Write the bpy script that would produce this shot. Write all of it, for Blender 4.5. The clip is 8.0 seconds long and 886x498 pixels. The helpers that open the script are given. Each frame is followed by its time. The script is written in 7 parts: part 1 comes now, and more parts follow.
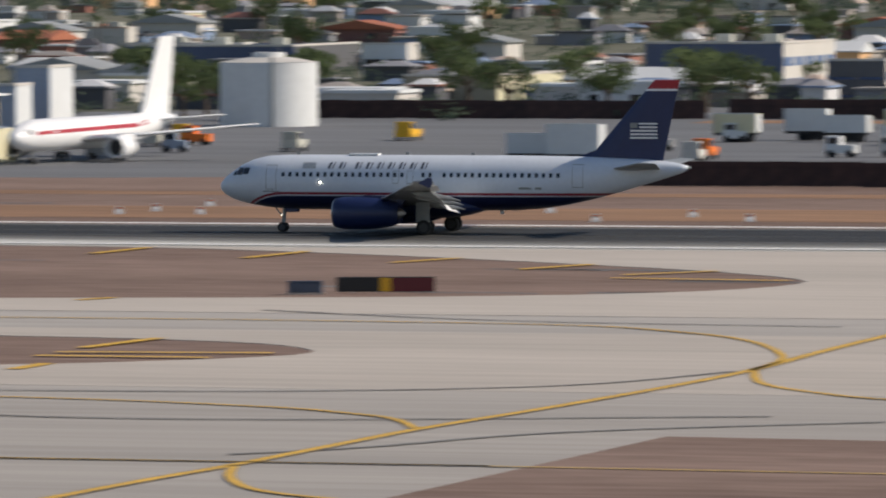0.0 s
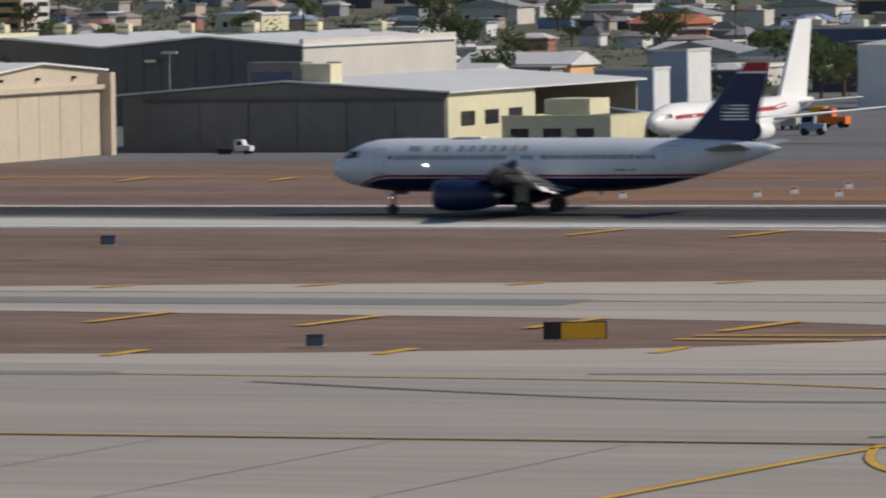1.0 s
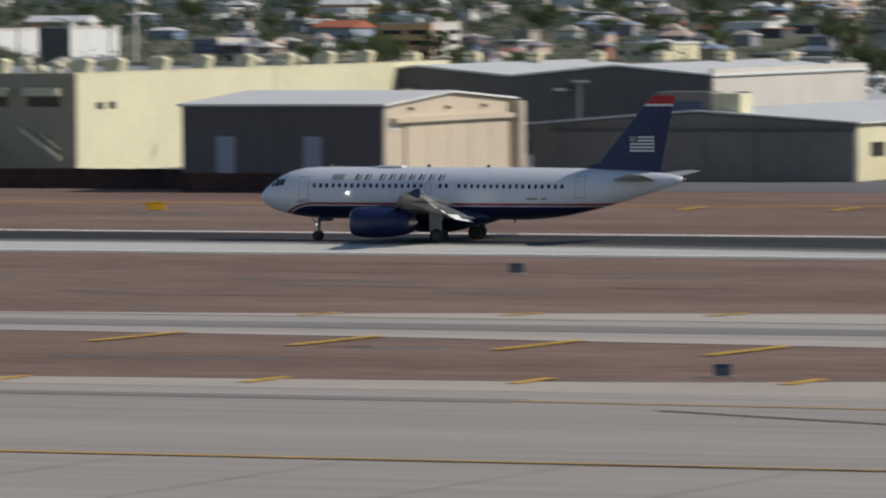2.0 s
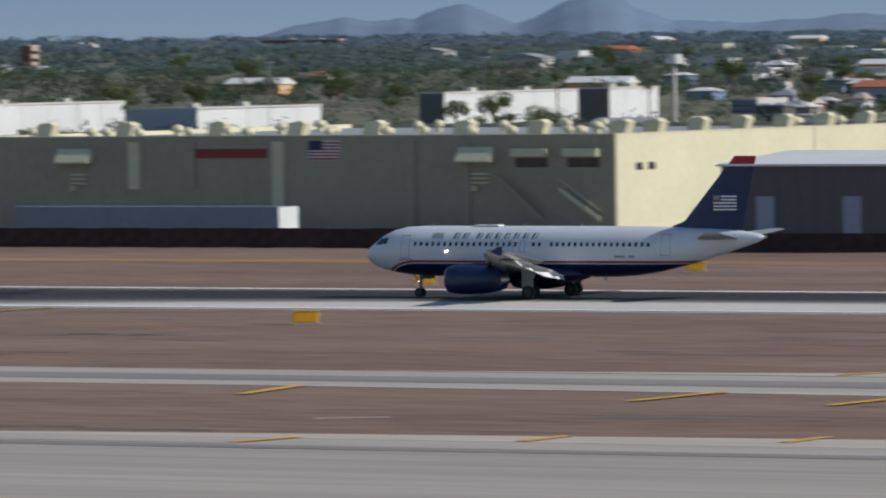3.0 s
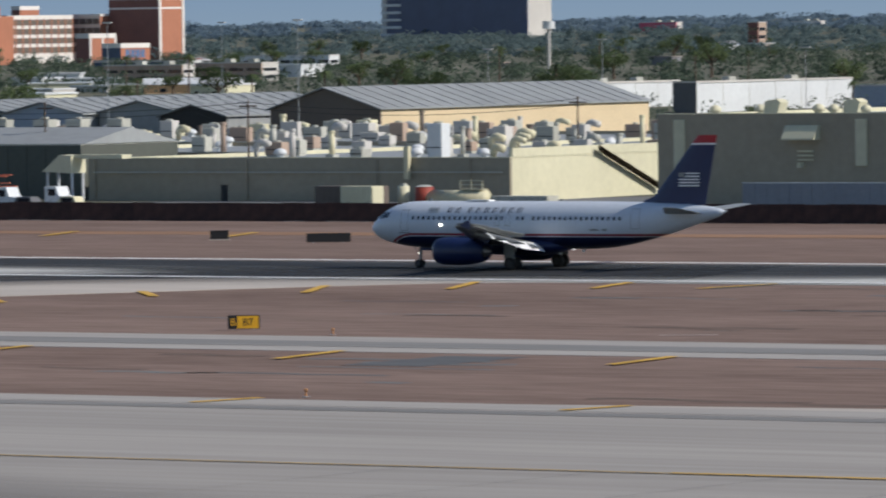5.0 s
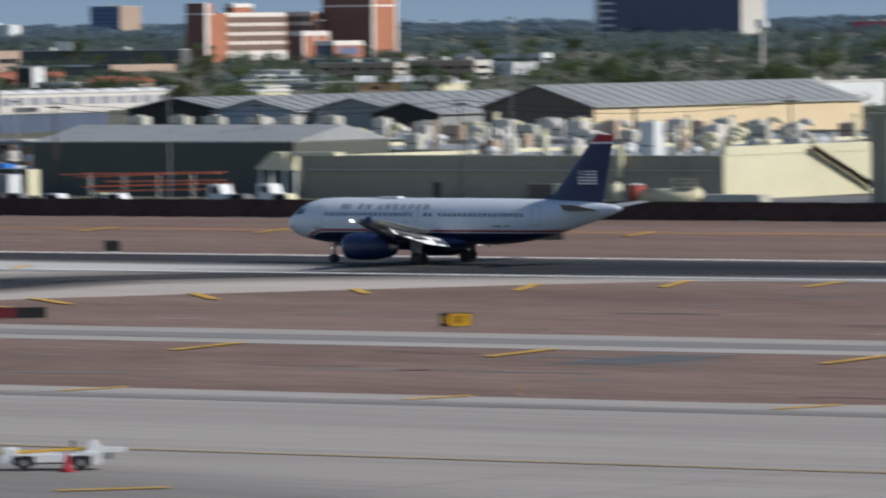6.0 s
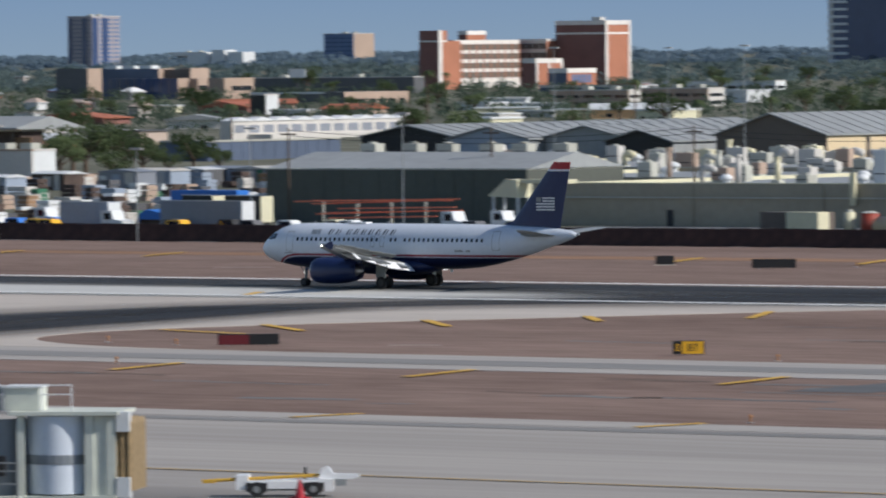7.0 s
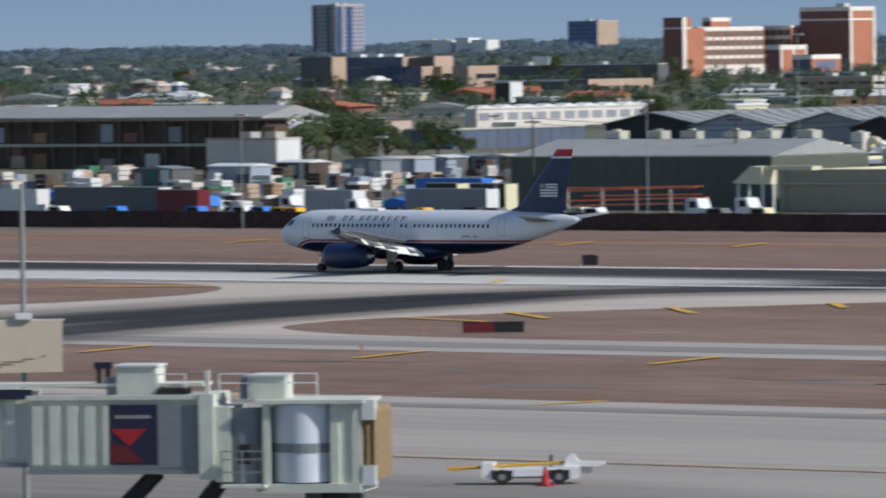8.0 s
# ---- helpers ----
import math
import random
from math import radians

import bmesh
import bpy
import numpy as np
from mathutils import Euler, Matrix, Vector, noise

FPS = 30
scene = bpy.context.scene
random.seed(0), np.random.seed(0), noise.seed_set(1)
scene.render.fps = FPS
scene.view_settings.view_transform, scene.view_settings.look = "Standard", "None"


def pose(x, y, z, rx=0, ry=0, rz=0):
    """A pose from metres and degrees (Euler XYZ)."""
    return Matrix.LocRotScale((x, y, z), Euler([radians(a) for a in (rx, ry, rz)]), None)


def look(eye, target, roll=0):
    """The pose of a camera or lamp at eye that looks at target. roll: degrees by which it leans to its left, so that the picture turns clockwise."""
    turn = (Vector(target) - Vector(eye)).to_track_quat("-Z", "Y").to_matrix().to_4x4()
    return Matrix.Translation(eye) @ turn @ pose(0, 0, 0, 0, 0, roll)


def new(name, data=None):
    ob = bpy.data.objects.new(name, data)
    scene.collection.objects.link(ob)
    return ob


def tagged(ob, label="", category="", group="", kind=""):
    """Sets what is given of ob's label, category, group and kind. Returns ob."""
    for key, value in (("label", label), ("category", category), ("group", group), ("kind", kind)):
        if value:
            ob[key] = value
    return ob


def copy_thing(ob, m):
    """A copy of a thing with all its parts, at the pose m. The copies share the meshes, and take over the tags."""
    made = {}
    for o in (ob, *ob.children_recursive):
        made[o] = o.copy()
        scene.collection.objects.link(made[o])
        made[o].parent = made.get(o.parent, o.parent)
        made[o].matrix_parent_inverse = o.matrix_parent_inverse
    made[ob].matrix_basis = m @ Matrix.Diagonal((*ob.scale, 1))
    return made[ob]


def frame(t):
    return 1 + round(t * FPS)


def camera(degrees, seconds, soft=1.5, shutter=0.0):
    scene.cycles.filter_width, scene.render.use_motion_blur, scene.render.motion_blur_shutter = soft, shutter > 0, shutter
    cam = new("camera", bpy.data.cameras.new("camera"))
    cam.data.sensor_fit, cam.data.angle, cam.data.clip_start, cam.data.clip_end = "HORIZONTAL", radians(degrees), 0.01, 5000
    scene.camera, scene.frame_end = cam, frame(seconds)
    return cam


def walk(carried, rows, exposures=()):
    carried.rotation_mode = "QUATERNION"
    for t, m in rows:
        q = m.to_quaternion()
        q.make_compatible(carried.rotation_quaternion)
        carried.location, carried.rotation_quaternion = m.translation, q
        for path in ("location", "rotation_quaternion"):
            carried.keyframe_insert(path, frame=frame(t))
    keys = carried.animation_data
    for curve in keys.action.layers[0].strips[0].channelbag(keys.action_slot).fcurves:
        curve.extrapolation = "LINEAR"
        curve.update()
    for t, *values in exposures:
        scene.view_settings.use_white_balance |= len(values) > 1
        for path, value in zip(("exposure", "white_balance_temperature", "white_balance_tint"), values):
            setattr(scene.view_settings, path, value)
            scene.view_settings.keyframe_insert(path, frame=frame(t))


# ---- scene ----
# ---- camera ----
EYE = (0.0, 0.0, 22.0)


def aim(yaw, pitch, roll):
    """A pose at the roof-edge stand, turned left by yaw and up by pitch."""
    return pose(*EYE, 90 + pitch, 0, yaw) @ pose(0, 0, 0, 0, 0, roll)


cam = camera(6.9835, 8.0, soft=2.0, shutter=0.5)
PAN = (
    (0.0, 16.221, -2.367, -0.229),
    (0.1, 16.719, -2.373, -0.312),
    (0.2, 17.602, -2.385, -0.394),
    (0.3, 18.234, -2.392, -0.476),
    (0.4, 18.712, -2.423, -0.559),
    (0.5, 19.206, -2.423, -0.641),
    (0.6, 19.642, -2.458, -0.679),
    (0.7, 20.075, -2.444, -0.716),
    (0.8, 20.567, -2.441, -0.754),
    (0.9, 20.998, -2.451, -0.792),
    (1.0, 21.265, -2.453, -0.830),
    (1.1, 21.311, -2.479, -0.844),
    (1.2, 21.514, -2.477, -0.858),
    (1.3, 21.776, -2.467, -0.872),
    (1.4, 22.212, -2.444, -0.887),
    (1.5, 22.673, -2.420, -0.901),
    (1.6, 23.113, -2.418, -0.814),
    (1.7, 23.439, -2.378, -0.727),
    (1.8, 23.726, -2.321, -0.640),
    (1.9, 24.092, -2.248, -0.553),
    (2.0, 24.487, -2.187, -0.466),
    (2.1, 24.927, -2.149, -0.495),
    (2.2, 25.586, -2.086, -0.524),
    (3.3, 29.650, -1.659, -0.557),
    (3.4, 30.035, -1.665, -0.438),
    (3.5, 30.400, -1.636, -0.318),
    (3.6, 30.584, -1.667, -0.303),
    (3.7, 30.824, -1.671, -0.288),
    (3.8, 31.153, -1.686, -0.273),
    (3.9, 31.491, -1.696, -0.258),
    (4.0, 31.903, -1.680, -0.243),
    (4.1, 32.355, -1.781, -0.288),
    (4.2, 32.657, -1.800, -0.333),
    (4.3, 32.692, -1.826, -0.377),
    (4.4, 32.908, -1.823, -0.422),
    (4.5, 33.257, -1.816, -0.467),
    (4.6, 33.566, -1.835, -0.586),
    (4.7, 33.883, -1.815, -0.705),
    (5.8, 35.401, -1.824, -0.621),
    (5.9, 35.707, -1.811, -0.656),
    (6.0, 36.155, -1.770, -0.691),
    (6.1, 36.486, -1.735, -0.627),
    (6.2, 36.791, -1.707, -0.564),
    (6.3, 37.093, -1.696, -0.500),
    (6.4, 37.329, -1.686, -0.436),
    (6.5, 37.386, -1.672, -0.372),
    (6.6, 37.388, -1.646, -0.420),
    (6.7, 37.527, -1.613, -0.467),
    (6.8, 37.651, -1.586, -0.514),
    (6.9, 37.796, -1.565, -0.561),
    (7.0, 37.990, -1.533, -0.608),
    (7.1, 38.181, -1.521, -0.624),
    (7.2, 38.363, -1.517, -0.640),
    (7.3, 38.549, -1.517, -0.656),
    (7.5, 38.914, -1.517, -0.687),
    (7.6, 39.132, -1.535, -0.722),
    (7.7, 39.343, -1.563, -0.757),
    (7.8, 39.534, -1.574, -0.792),
    (7.9, 39.729, -1.596, -0.827),
    (8.0, 39.923, -1.607, -0.862),
)
walk(cam, [(t, aim(y, p, r)) for t, y, p, r in PAN], [(0.0, 0.06, 7180, 12), (1.0, -0.25, 7060, 12), (2.2, -0.24, 6880, 10), (3.5, -0.10, 6480, 10), (4.5, -0.07, 6480, 10), (6.0, -0.07, 6450, 10), (7.0, 0.0, 6400, 10), (8.0, 0.01, 6400, 10)])


# ---- world, sun, exposure ----
SUN_DIR = Vector((0.77, 0.24, 0.58)).normalized()
sun_el = math.asin(SUN_DIR.z)
world = bpy.data.worlds.new("sky")
world.use_nodes = True
scene.world = world
wt = world.node_tree
sky = wt.nodes.new("ShaderNodeTexSky")
sky.sky_type = "NISHITA"
sky.sun_disc = False
sky.sun_elevation = sun_el
sky.sun_rotation = math.atan2(SUN_DIR.x, SUN_DIR.y)
sky.air_density, sky.dust_density, sky.ozone_density, sky.altitude = 1.0, 0.2, 3.0, 340
wt.nodes["Background"].inputs["Strength"].default_value = 0.094
wt.links.new(sky.outputs["Color"], wt.nodes["Background"].inputs["Color"])
sun = new("sun", bpy.data.lights.new("sun", "SUN"))
sun.data.energy, sun.data.angle, sun.data.color = 4.3, radians(0.53), (1.0, 0.95, 0.88)
sun.matrix_world = look((0, 0, 300), Vector((0, 0, 300)) - SUN_DIR)
scene.view_settings.exposure = 0.0


# ---- materials ----
def mat(name, base, rough=0.7, metal=0.0, vary=0.18, fine=2.0, coarse=0.15, stretch=(1, 1, 1), bump=0.0, tint=None, island=0.0, each=0.0, spec=0.5, thin=0.0):
    """A painted or mineral surface: fine grain and coarse stains over a base colour, with relief."""
    m = bpy.data.materials.new(name)
    m.use_nodes = True
    t = m.node_tree
    b = t.nodes["Principled BSDF"]
    co = t.nodes.new("ShaderNodeTexCoord")
    mp = t.nodes.new("ShaderNodeMapping")
    mp.inputs["Scale"].default_value = stretch
    t.links.new(co.outputs["Object"], mp.inputs["Vector"])
    fac = []
    for s, d in ((fine, 3), (coarse, 4)):
        n = t.nodes.new("ShaderNodeTexNoise")
        n.inputs["Scale"].default_value, n.inputs["Detail"].default_value, n.inputs["Roughness"].default_value = s, d, 0.6
        t.links.new(mp.outputs["Vector"], n.inputs["Vector"])
        fac.append(n.outputs["Fac"])
    add = t.nodes.new("ShaderNodeMath")
    add.operation = "ADD"
    t.links.new(fac[0], add.inputs[0])
    t.links.new(fac[1], add.inputs[1])
    total, span = add.outputs[0], (0.7, 1.3)
    for on, node, out in ((island, "ShaderNodeNewGeometry", "Random Per Island"), (each, "ShaderNodeObjectInfo", "Random")):
        if on:
            g = t.nodes.new(node)
            mul = t.nodes.new("ShaderNodeMath")
            mul.operation, mul.inputs[1].default_value, mul.inputs[2].default_value = "MULTIPLY_ADD", on, -on / 2
            t.links.new(g.outputs[out], mul.inputs[0])
            a2 = t.nodes.new("ShaderNodeMath")
            a2.operation = "ADD"
            t.links.new(total, a2.inputs[0])
            t.links.new(mul.outputs[0], a2.inputs[1])
            total = a2.outputs[0]
    mr = t.nodes.new("ShaderNodeMapRange")
    mr.inputs[1].default_value, mr.inputs[2].default_value = span
    t.links.new(total, mr.inputs[0])
    mix = t.nodes.new("ShaderNodeMix")
    mix.data_type = "RGBA"
    lo = [c * (1 - vary) for c in base]
    hi = list(tint) if tint else [min(1, c * (1 + vary)) for c in base]
    mix.inputs["A"].default_value, mix.inputs["B"].default_value = (*lo, 1), (*hi, 1)
    t.links.new(mr.outputs[0], mix.inputs["Factor"])
    t.links.new(mix.outputs["Result"], b.inputs["Base Color"])
    b.inputs["Roughness"].default_value, b.inputs["Metallic"].default_value = rough, metal
    b.inputs["Specular IOR Level"].default_value = spec
    if bump:
        bp = t.nodes.new("ShaderNodeBump")
        bp.inputs["Strength"].default_value, bp.inputs["Distance"].default_value = 0.6, bump
        t.links.new(total, bp.inputs["Height"])
        t.links.new(bp.outputs["Normal"], b.inputs["Normal"])
    if thin:
        tr = t.nodes.new("ShaderNodeBsdfTranslucent")
        ms = t.nodes.new("ShaderNodeMixShader")
        ms.inputs[0].default_value = thin
        t.links.new(mix.outputs["Result"], tr.inputs["Color"])
        t.links.new(b.outputs[0], ms.inputs[1])
        t.links.new(tr.outputs[0], ms.inputs[2])
        t.links.new(ms.outputs[0], t.nodes["Material Output"].inputs["Surface"])
    return m


def glow(name, col, strength):
    m = bpy.data.materials.new(name)
    m.use_nodes = True
    b = m.node_tree.nodes["Principled BSDF"]
    b.inputs["Base Color"].default_value = (*col, 1)
    b.inputs["Emission Color"].default_value = (*col, 1)
    b.inputs["Emission Strength"].default_value = strength
    return m


GRAVEL = mat("gravel", (0.212, 0.141, 0.113), 0.95, vary=0.34, fine=0.6, coarse=0.045, stretch=(0.25, 1, 1), tint=(0.27, 0.190, 0.157), spec=0.1)
EARTH = mat("bare_earth", (0.27, 0.165, 0.11), 0.95, vary=0.25, fine=0.4, coarse=0.05, stretch=(0.15, 1, 1), tint=(0.36, 0.21, 0.13), spec=0.1)
TOWN = mat("town_ground", (0.13, 0.135, 0.10), 0.95, vary=0.4, fine=0.05, coarse=0.01, tint=(0.19, 0.185, 0.14), spec=0.1)
CONCRETE = mat("concrete", (0.45, 0.40, 0.352), 0.85, vary=0.13, fine=0.5, coarse=0.05, stretch=(0.12, 1, 1), spec=0.25)
OLDCONC = mat("worn_concrete", (0.352, 0.322, 0.292), 0.85, vary=0.16, fine=0.5, coarse=0.06, stretch=(0.05, 1, 1), spec=0.25)
WARMC = mat("warm_concrete", (0.375, 0.345, 0.315), 0.85, vary=0.13, fine=0.5, coarse=0.05, stretch=(0.1, 1, 1), spec=0.25)
RWYCONC = mat("runway_concrete", (0.50, 0.49, 0.46), 0.8, vary=0.10, fine=0.5, coarse=0.05, stretch=(0.05, 1, 1), spec=0.25)
YELLOW = mat("yellow_paint", (0.62, 0.36, 0.045), 0.7, vary=0.2, fine=1.5)
WHITEP = mat("white_paint", (0.86, 0.85, 0.83), 0.7, vary=0.08)
FENCE = mat("fence_slats", (0.045, 0.026, 0.026), 0.85, vary=0.35, fine=0.9, coarse=0.12, tint=(0.085, 0.042, 0.036), each=0.22)
POSTG = mat("weathered_post_steel", (0.16, 0.15, 0.15), 0.7, vary=0.2)
DARKGREY = mat("dark_metal_cladding", (0.105, 0.105, 0.112), 0.6, vary=0.12, fine=1, coarse=0.1)
# Taupe with the shade of the hall fronts put into its tone.
TAUPE = mat("shade_toned_taupe_cladding", (0.36, 0.312, 0.228), 0.7, vary=0.10, fine=1.0, coarse=0.07)
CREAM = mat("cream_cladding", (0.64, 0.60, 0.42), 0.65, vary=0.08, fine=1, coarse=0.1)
TAN = mat("tan_cladding", (0.52, 0.445, 0.35), 0.65, vary=0.08, fine=1, coarse=0.1)
WHITE = mat("white_cladding", (0.65, 0.66, 0.66), 0.55, vary=0.08, fine=1, coarse=0.1)
GREEN = mat("green_cladding", (0.088, 0.094, 0.078), 0.65, vary=0.12, fine=1, coarse=0.1)
ROOFGREY = mat("grey_metal_roof", (0.30, 0.31, 0.31), 0.6, vary=0.12, fine=0.6, coarse=0.08)
HGREY = mat("hangar_grey_cladding", (0.205, 0.190, 0.175), 0.7, vary=0.12, fine=0.8, coarse=0.1)
YARD = mat("grey_yard_asphalt", (0.150, 0.153, 0.160), 0.85, vary=0.3, fine=0.5, coarse=0.05, stretch=(0.05, 1, 1), spec=0.2)
SIGNRED = mat("dull_red_sign", (0.27, 0.035, 0.04), 0.6, vary=0.12)
BLUEGREY = mat("blue_grey_cladding", (0.30, 0.35, 0.43), 0.6, vary=0.12)


def livery():
    """White upper body, thin red line, navy belly, all in the airliner's own space."""
    m = mat("airliner_livery", (0.62, 0.66, 0.72), 0.32, vary=0.05, fine=3, coarse=0.4, spec=0.5)
    t = m.node_tree
    b = t.nodes["Principled BSDF"]
    src = b.inputs["Base Color"].links[0].from_socket
    co = t.nodes.new("ShaderNodeTexCoord")
    sp = t.nodes.new("ShaderNodeSeparateXYZ")
    t.links.new(co.outputs["Object"], sp.inputs[0])

    def op(kind, a, c, d=None):
        n = t.nodes.new("ShaderNodeMath")
        n.operation = kind
        for i, v in enumerate((a, c, d)):
            if v is None:
                continue
            if isinstance(v, (int, float)):
                n.inputs[i].default_value = v
            else:
                t.links.new(v, n.inputs[i])
        return n.outputs[0]
    fwd = op("MAXIMUM", op("SUBTRACT", 5.6, sp.outputs["X"]), 0.0)
    line = op("SUBTRACT", 2.80, op("MULTIPLY", op("MULTIPLY", fwd, fwd), 0.10))
    over = op("SUBTRACT", sp.outputs["Z"], line)
    col = src
    for lim, c in ((0.36, (0.30, 0.02, 0.035)), (0.17, (0.62, 0.66, 0.72)), (0.08, (0.009, 0.014, 0.048))):
        mx = t.nodes.new("ShaderNodeMix")
        mx.data_type = "RGBA"
        mx.inputs["B"].default_value = (*c, 1)
        t.links.new(op("LESS_THAN", over, lim), mx.inputs["Factor"])
        t.links.new(col, mx.inputs["A"])
        col = mx.outputs["Result"]
    t.links.new(col, b.inputs["Base Color"])
    return m


LIVERY = livery()
NAVY = mat("navy_paint", (0.010, 0.021, 0.082), 0.42, vary=0.12, fine=2, coarse=0.3)
REDP = mat("red_paint", (0.38, 0.012, 0.022), 0.4, vary=0.08)
AIRGREY = mat("wing_grey_paint", (0.24, 0.25, 0.25), 0.4, vary=0.12, fine=2, coarse=0.4)
AIRWHITE = mat("white_gloss_paint", (0.80, 0.80, 0.80), 0.35, vary=0.05)
TITLE = mat("slate_lettering_paint", (0.065, 0.075, 0.10), 0.5, vary=0.06)
GLASSD = mat("dark_glazing", (0.018, 0.022, 0.030), 0.08, vary=0.1, spec=0.8)
TYRE = mat("tyre_rubber", (0.022, 0.022, 0.023), 0.85, vary=0.2)
STEEL = mat("bare_metal", (0.45, 0.45, 0.46), 0.35, 0.9, vary=0.12)
BLACK = mat("black_paint", (0.016, 0.016, 0.018), 0.6, vary=0.2)
LAMP = glow("landing_light", (1.0, 0.93, 0.80), 22)
TAXIL = glow("taxi_light_glass", (1.0, 0.93, 0.80), 2)

RIMG = mat("brake_dark_metal", (0.06, 0.06, 0.065), 0.6, 0.3, vary=0.2)


TOWERB = mat("slate_blue_facade", (0.17, 0.18, 0.25), 0.5, vary=0.1)
PALEC = mat("pale_concrete_facade", (0.55, 0.52, 0.48), 0.8, vary=0.1, each=0.2)
TOWERP = mat("mauve_grey_facade", (0.33, 0.30, 0.32), 0.7, vary=0.1)
GLASSBLUE = mat("blue_glass_facade", (0.10, 0.16, 0.29), 0.5, vary=0.15)
NAVYGLASS = mat("navy_glass_facade", (0.045, 0.075, 0.165), 0.25, vary=0.15)
TANC = mat("tan_stucco", (0.42, 0.31, 0.24), 0.85, vary=0.1, each=0.2)
# Darkened for the shaded hospital fronts; plain red brick on other buildings.
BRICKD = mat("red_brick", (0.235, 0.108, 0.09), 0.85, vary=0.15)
BANDED = mat("white_banded_facade", (0.70, 0.61, 0.53), 0.8, vary=0.08)
PEACH = mat("peach_stucco", (0.70, 0.42, 0.22), 0.8, vary=0.1)
PINKR = mat("pink_stucco", (0.62, 0.12, 0.18), 0.8, vary=0.1)
# Dark rusty timber; on the lumber shed it doubles as shade in the bays.
RUSTD = mat("rusty_timber_and_bay_shade", (0.085, 0.058, 0.048), 0.9, vary=0.4, fine=0.8)
TERRA = mat("terracotta_roof", (0.36, 0.12, 0.065), 0.85, vary=0.2, each=0.3)
LEAF = mat("tree_leaves", (0.105, 0.145, 0.070), 0.85, vary=0.30, fine=0.6, coarse=0.1, tint=(0.15, 0.19, 0.09), island=0.3, each=0.4, spec=0.1, thin=0.5)
# Distance haze is put into these leaf colours, paler and bluer further out.
LEAFFAR = mat("haze_paled_leaves", (0.155, 0.210, 0.215), 0.95, vary=0.16, fine=0.03, coarse=0.004, tint=(0.18, 0.235, 0.225), island=0.08, spec=0.0, thin=0.6)
LEAFRIM = mat("haze_blue_leaves", (0.185, 0.255, 0.315), 0.95, vary=0.10, fine=0.03, coarse=0.004, tint=(0.20, 0.27, 0.325), island=0.06, spec=0.0, thin=0.6)
BARK = mat("tree_bark", (0.12, 0.085, 0.06), 0.9, vary=0.3, fine=4)
# Base colour lifted a little for haze over the suburbs.
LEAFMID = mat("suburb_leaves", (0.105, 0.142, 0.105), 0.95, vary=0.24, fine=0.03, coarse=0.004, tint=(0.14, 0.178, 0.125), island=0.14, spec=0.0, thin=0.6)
# Rock coloured blue-grey to hold the haze of distance.
HILL = mat("haze_tinted_rock", (0.155, 0.215, 0.295), 0.95, vary=0.12, fine=0.02, coarse=0.004, spec=0.05)


def mixed_roofs():
    """Each roof and wall block takes one of a handful of house colours."""
    m = mat("mixed_house_paint", (0.5, 0.48, 0.45), 0.8, vary=0.1)
    t = m.node_tree
    g = t.nodes.new("ShaderNodeNewGeometry")
    rp = t.nodes.new("ShaderNodeValToRGB")
    rp.color_ramp.interpolation = "CONSTANT"
    cols = ((0.0, (0.62, 0.62, 0.62)), (0.20, (0.36, 0.32, 0.29)), (0.38, (0.30, 0.13, 0.10)), (0.46, (0.24, 0.24, 0.26)), (0.62, (0.46, 0.36, 0.30)), (0.72, (0.09, 0.09, 0.10)), (0.90, (0.20, 0.27, 0.40)))
    el = rp.color_ramp.elements
    el[0].color, el[1].position, el[1].color = (*cols[0][1], 1), cols[-1][0], (*cols[-1][1], 1)
    for q, c in cols[1:-1]:
        el.new(q).color = (*c, 1)
    t.links.new(g.outputs["Random Per Island"], rp.inputs[0])
    t.links.new(rp.outputs["Color"], t.nodes["Principled BSDF"].inputs["Base Color"])
    return m


ROOFMIX = mixed_roofs()
BLUEP = mat("bright_blue_paint", (0.03, 0.17, 0.55), 0.5, vary=0.1)
TRAILER = mat("grey_trailer_skin", (0.22, 0.235, 0.27), 0.45, vary=0.1)
WOOD = mat("stacked_timber", (0.30, 0.18, 0.10), 0.85, vary=0.3, fine=2.0, each=0.4)
DUCT = mat("galvanised_duct", (0.46, 0.45, 0.39), 0.5, vary=0.15, each=0.5)
CREAMD = mat("cream_duct_paint", (0.66, 0.60, 0.40), 0.55, vary=0.12, each=0.3)
BROWNP = mat("brown_gable_cladding", (0.145, 0.115, 0.095), 0.7, vary=0.12)


def sky_glow():
    m = bpy.data.materials.new("horizon_sky")
    m.use_nodes = True
    t = m.node_tree
    t.nodes.remove(t.nodes["Principled BSDF"])
    em = t.nodes.new("ShaderNodeEmission")
    co = t.nodes.new("ShaderNodeTexCoord")
    sp = t.nodes.new("ShaderNodeSeparateXYZ")
    t.links.new(co.outputs["Object"], sp.inputs[0])
    mr = t.nodes.new("ShaderNodeMapRange")
    mr.inputs[1].default_value, mr.inputs[2].default_value = 15, 75
    t.links.new(sp.outputs["Z"], mr.inputs[0])
    rp = t.nodes.new("ShaderNodeValToRGB")
    rp.color_ramp.elements[0].color = (0.25, 0.345, 0.455, 1)
    rp.color_ramp.elements[1].color = (0.19, 0.295, 0.455, 1)
    t.links.new(mr.outputs[0], rp.inputs[0])
    t.links.new(rp.outputs["Color"], em.inputs["Color"])
    t.links.new(em.outputs[0], t.nodes["Material Output"].inputs["Surface"])
    return m


SKYGLOW = sky_glow()


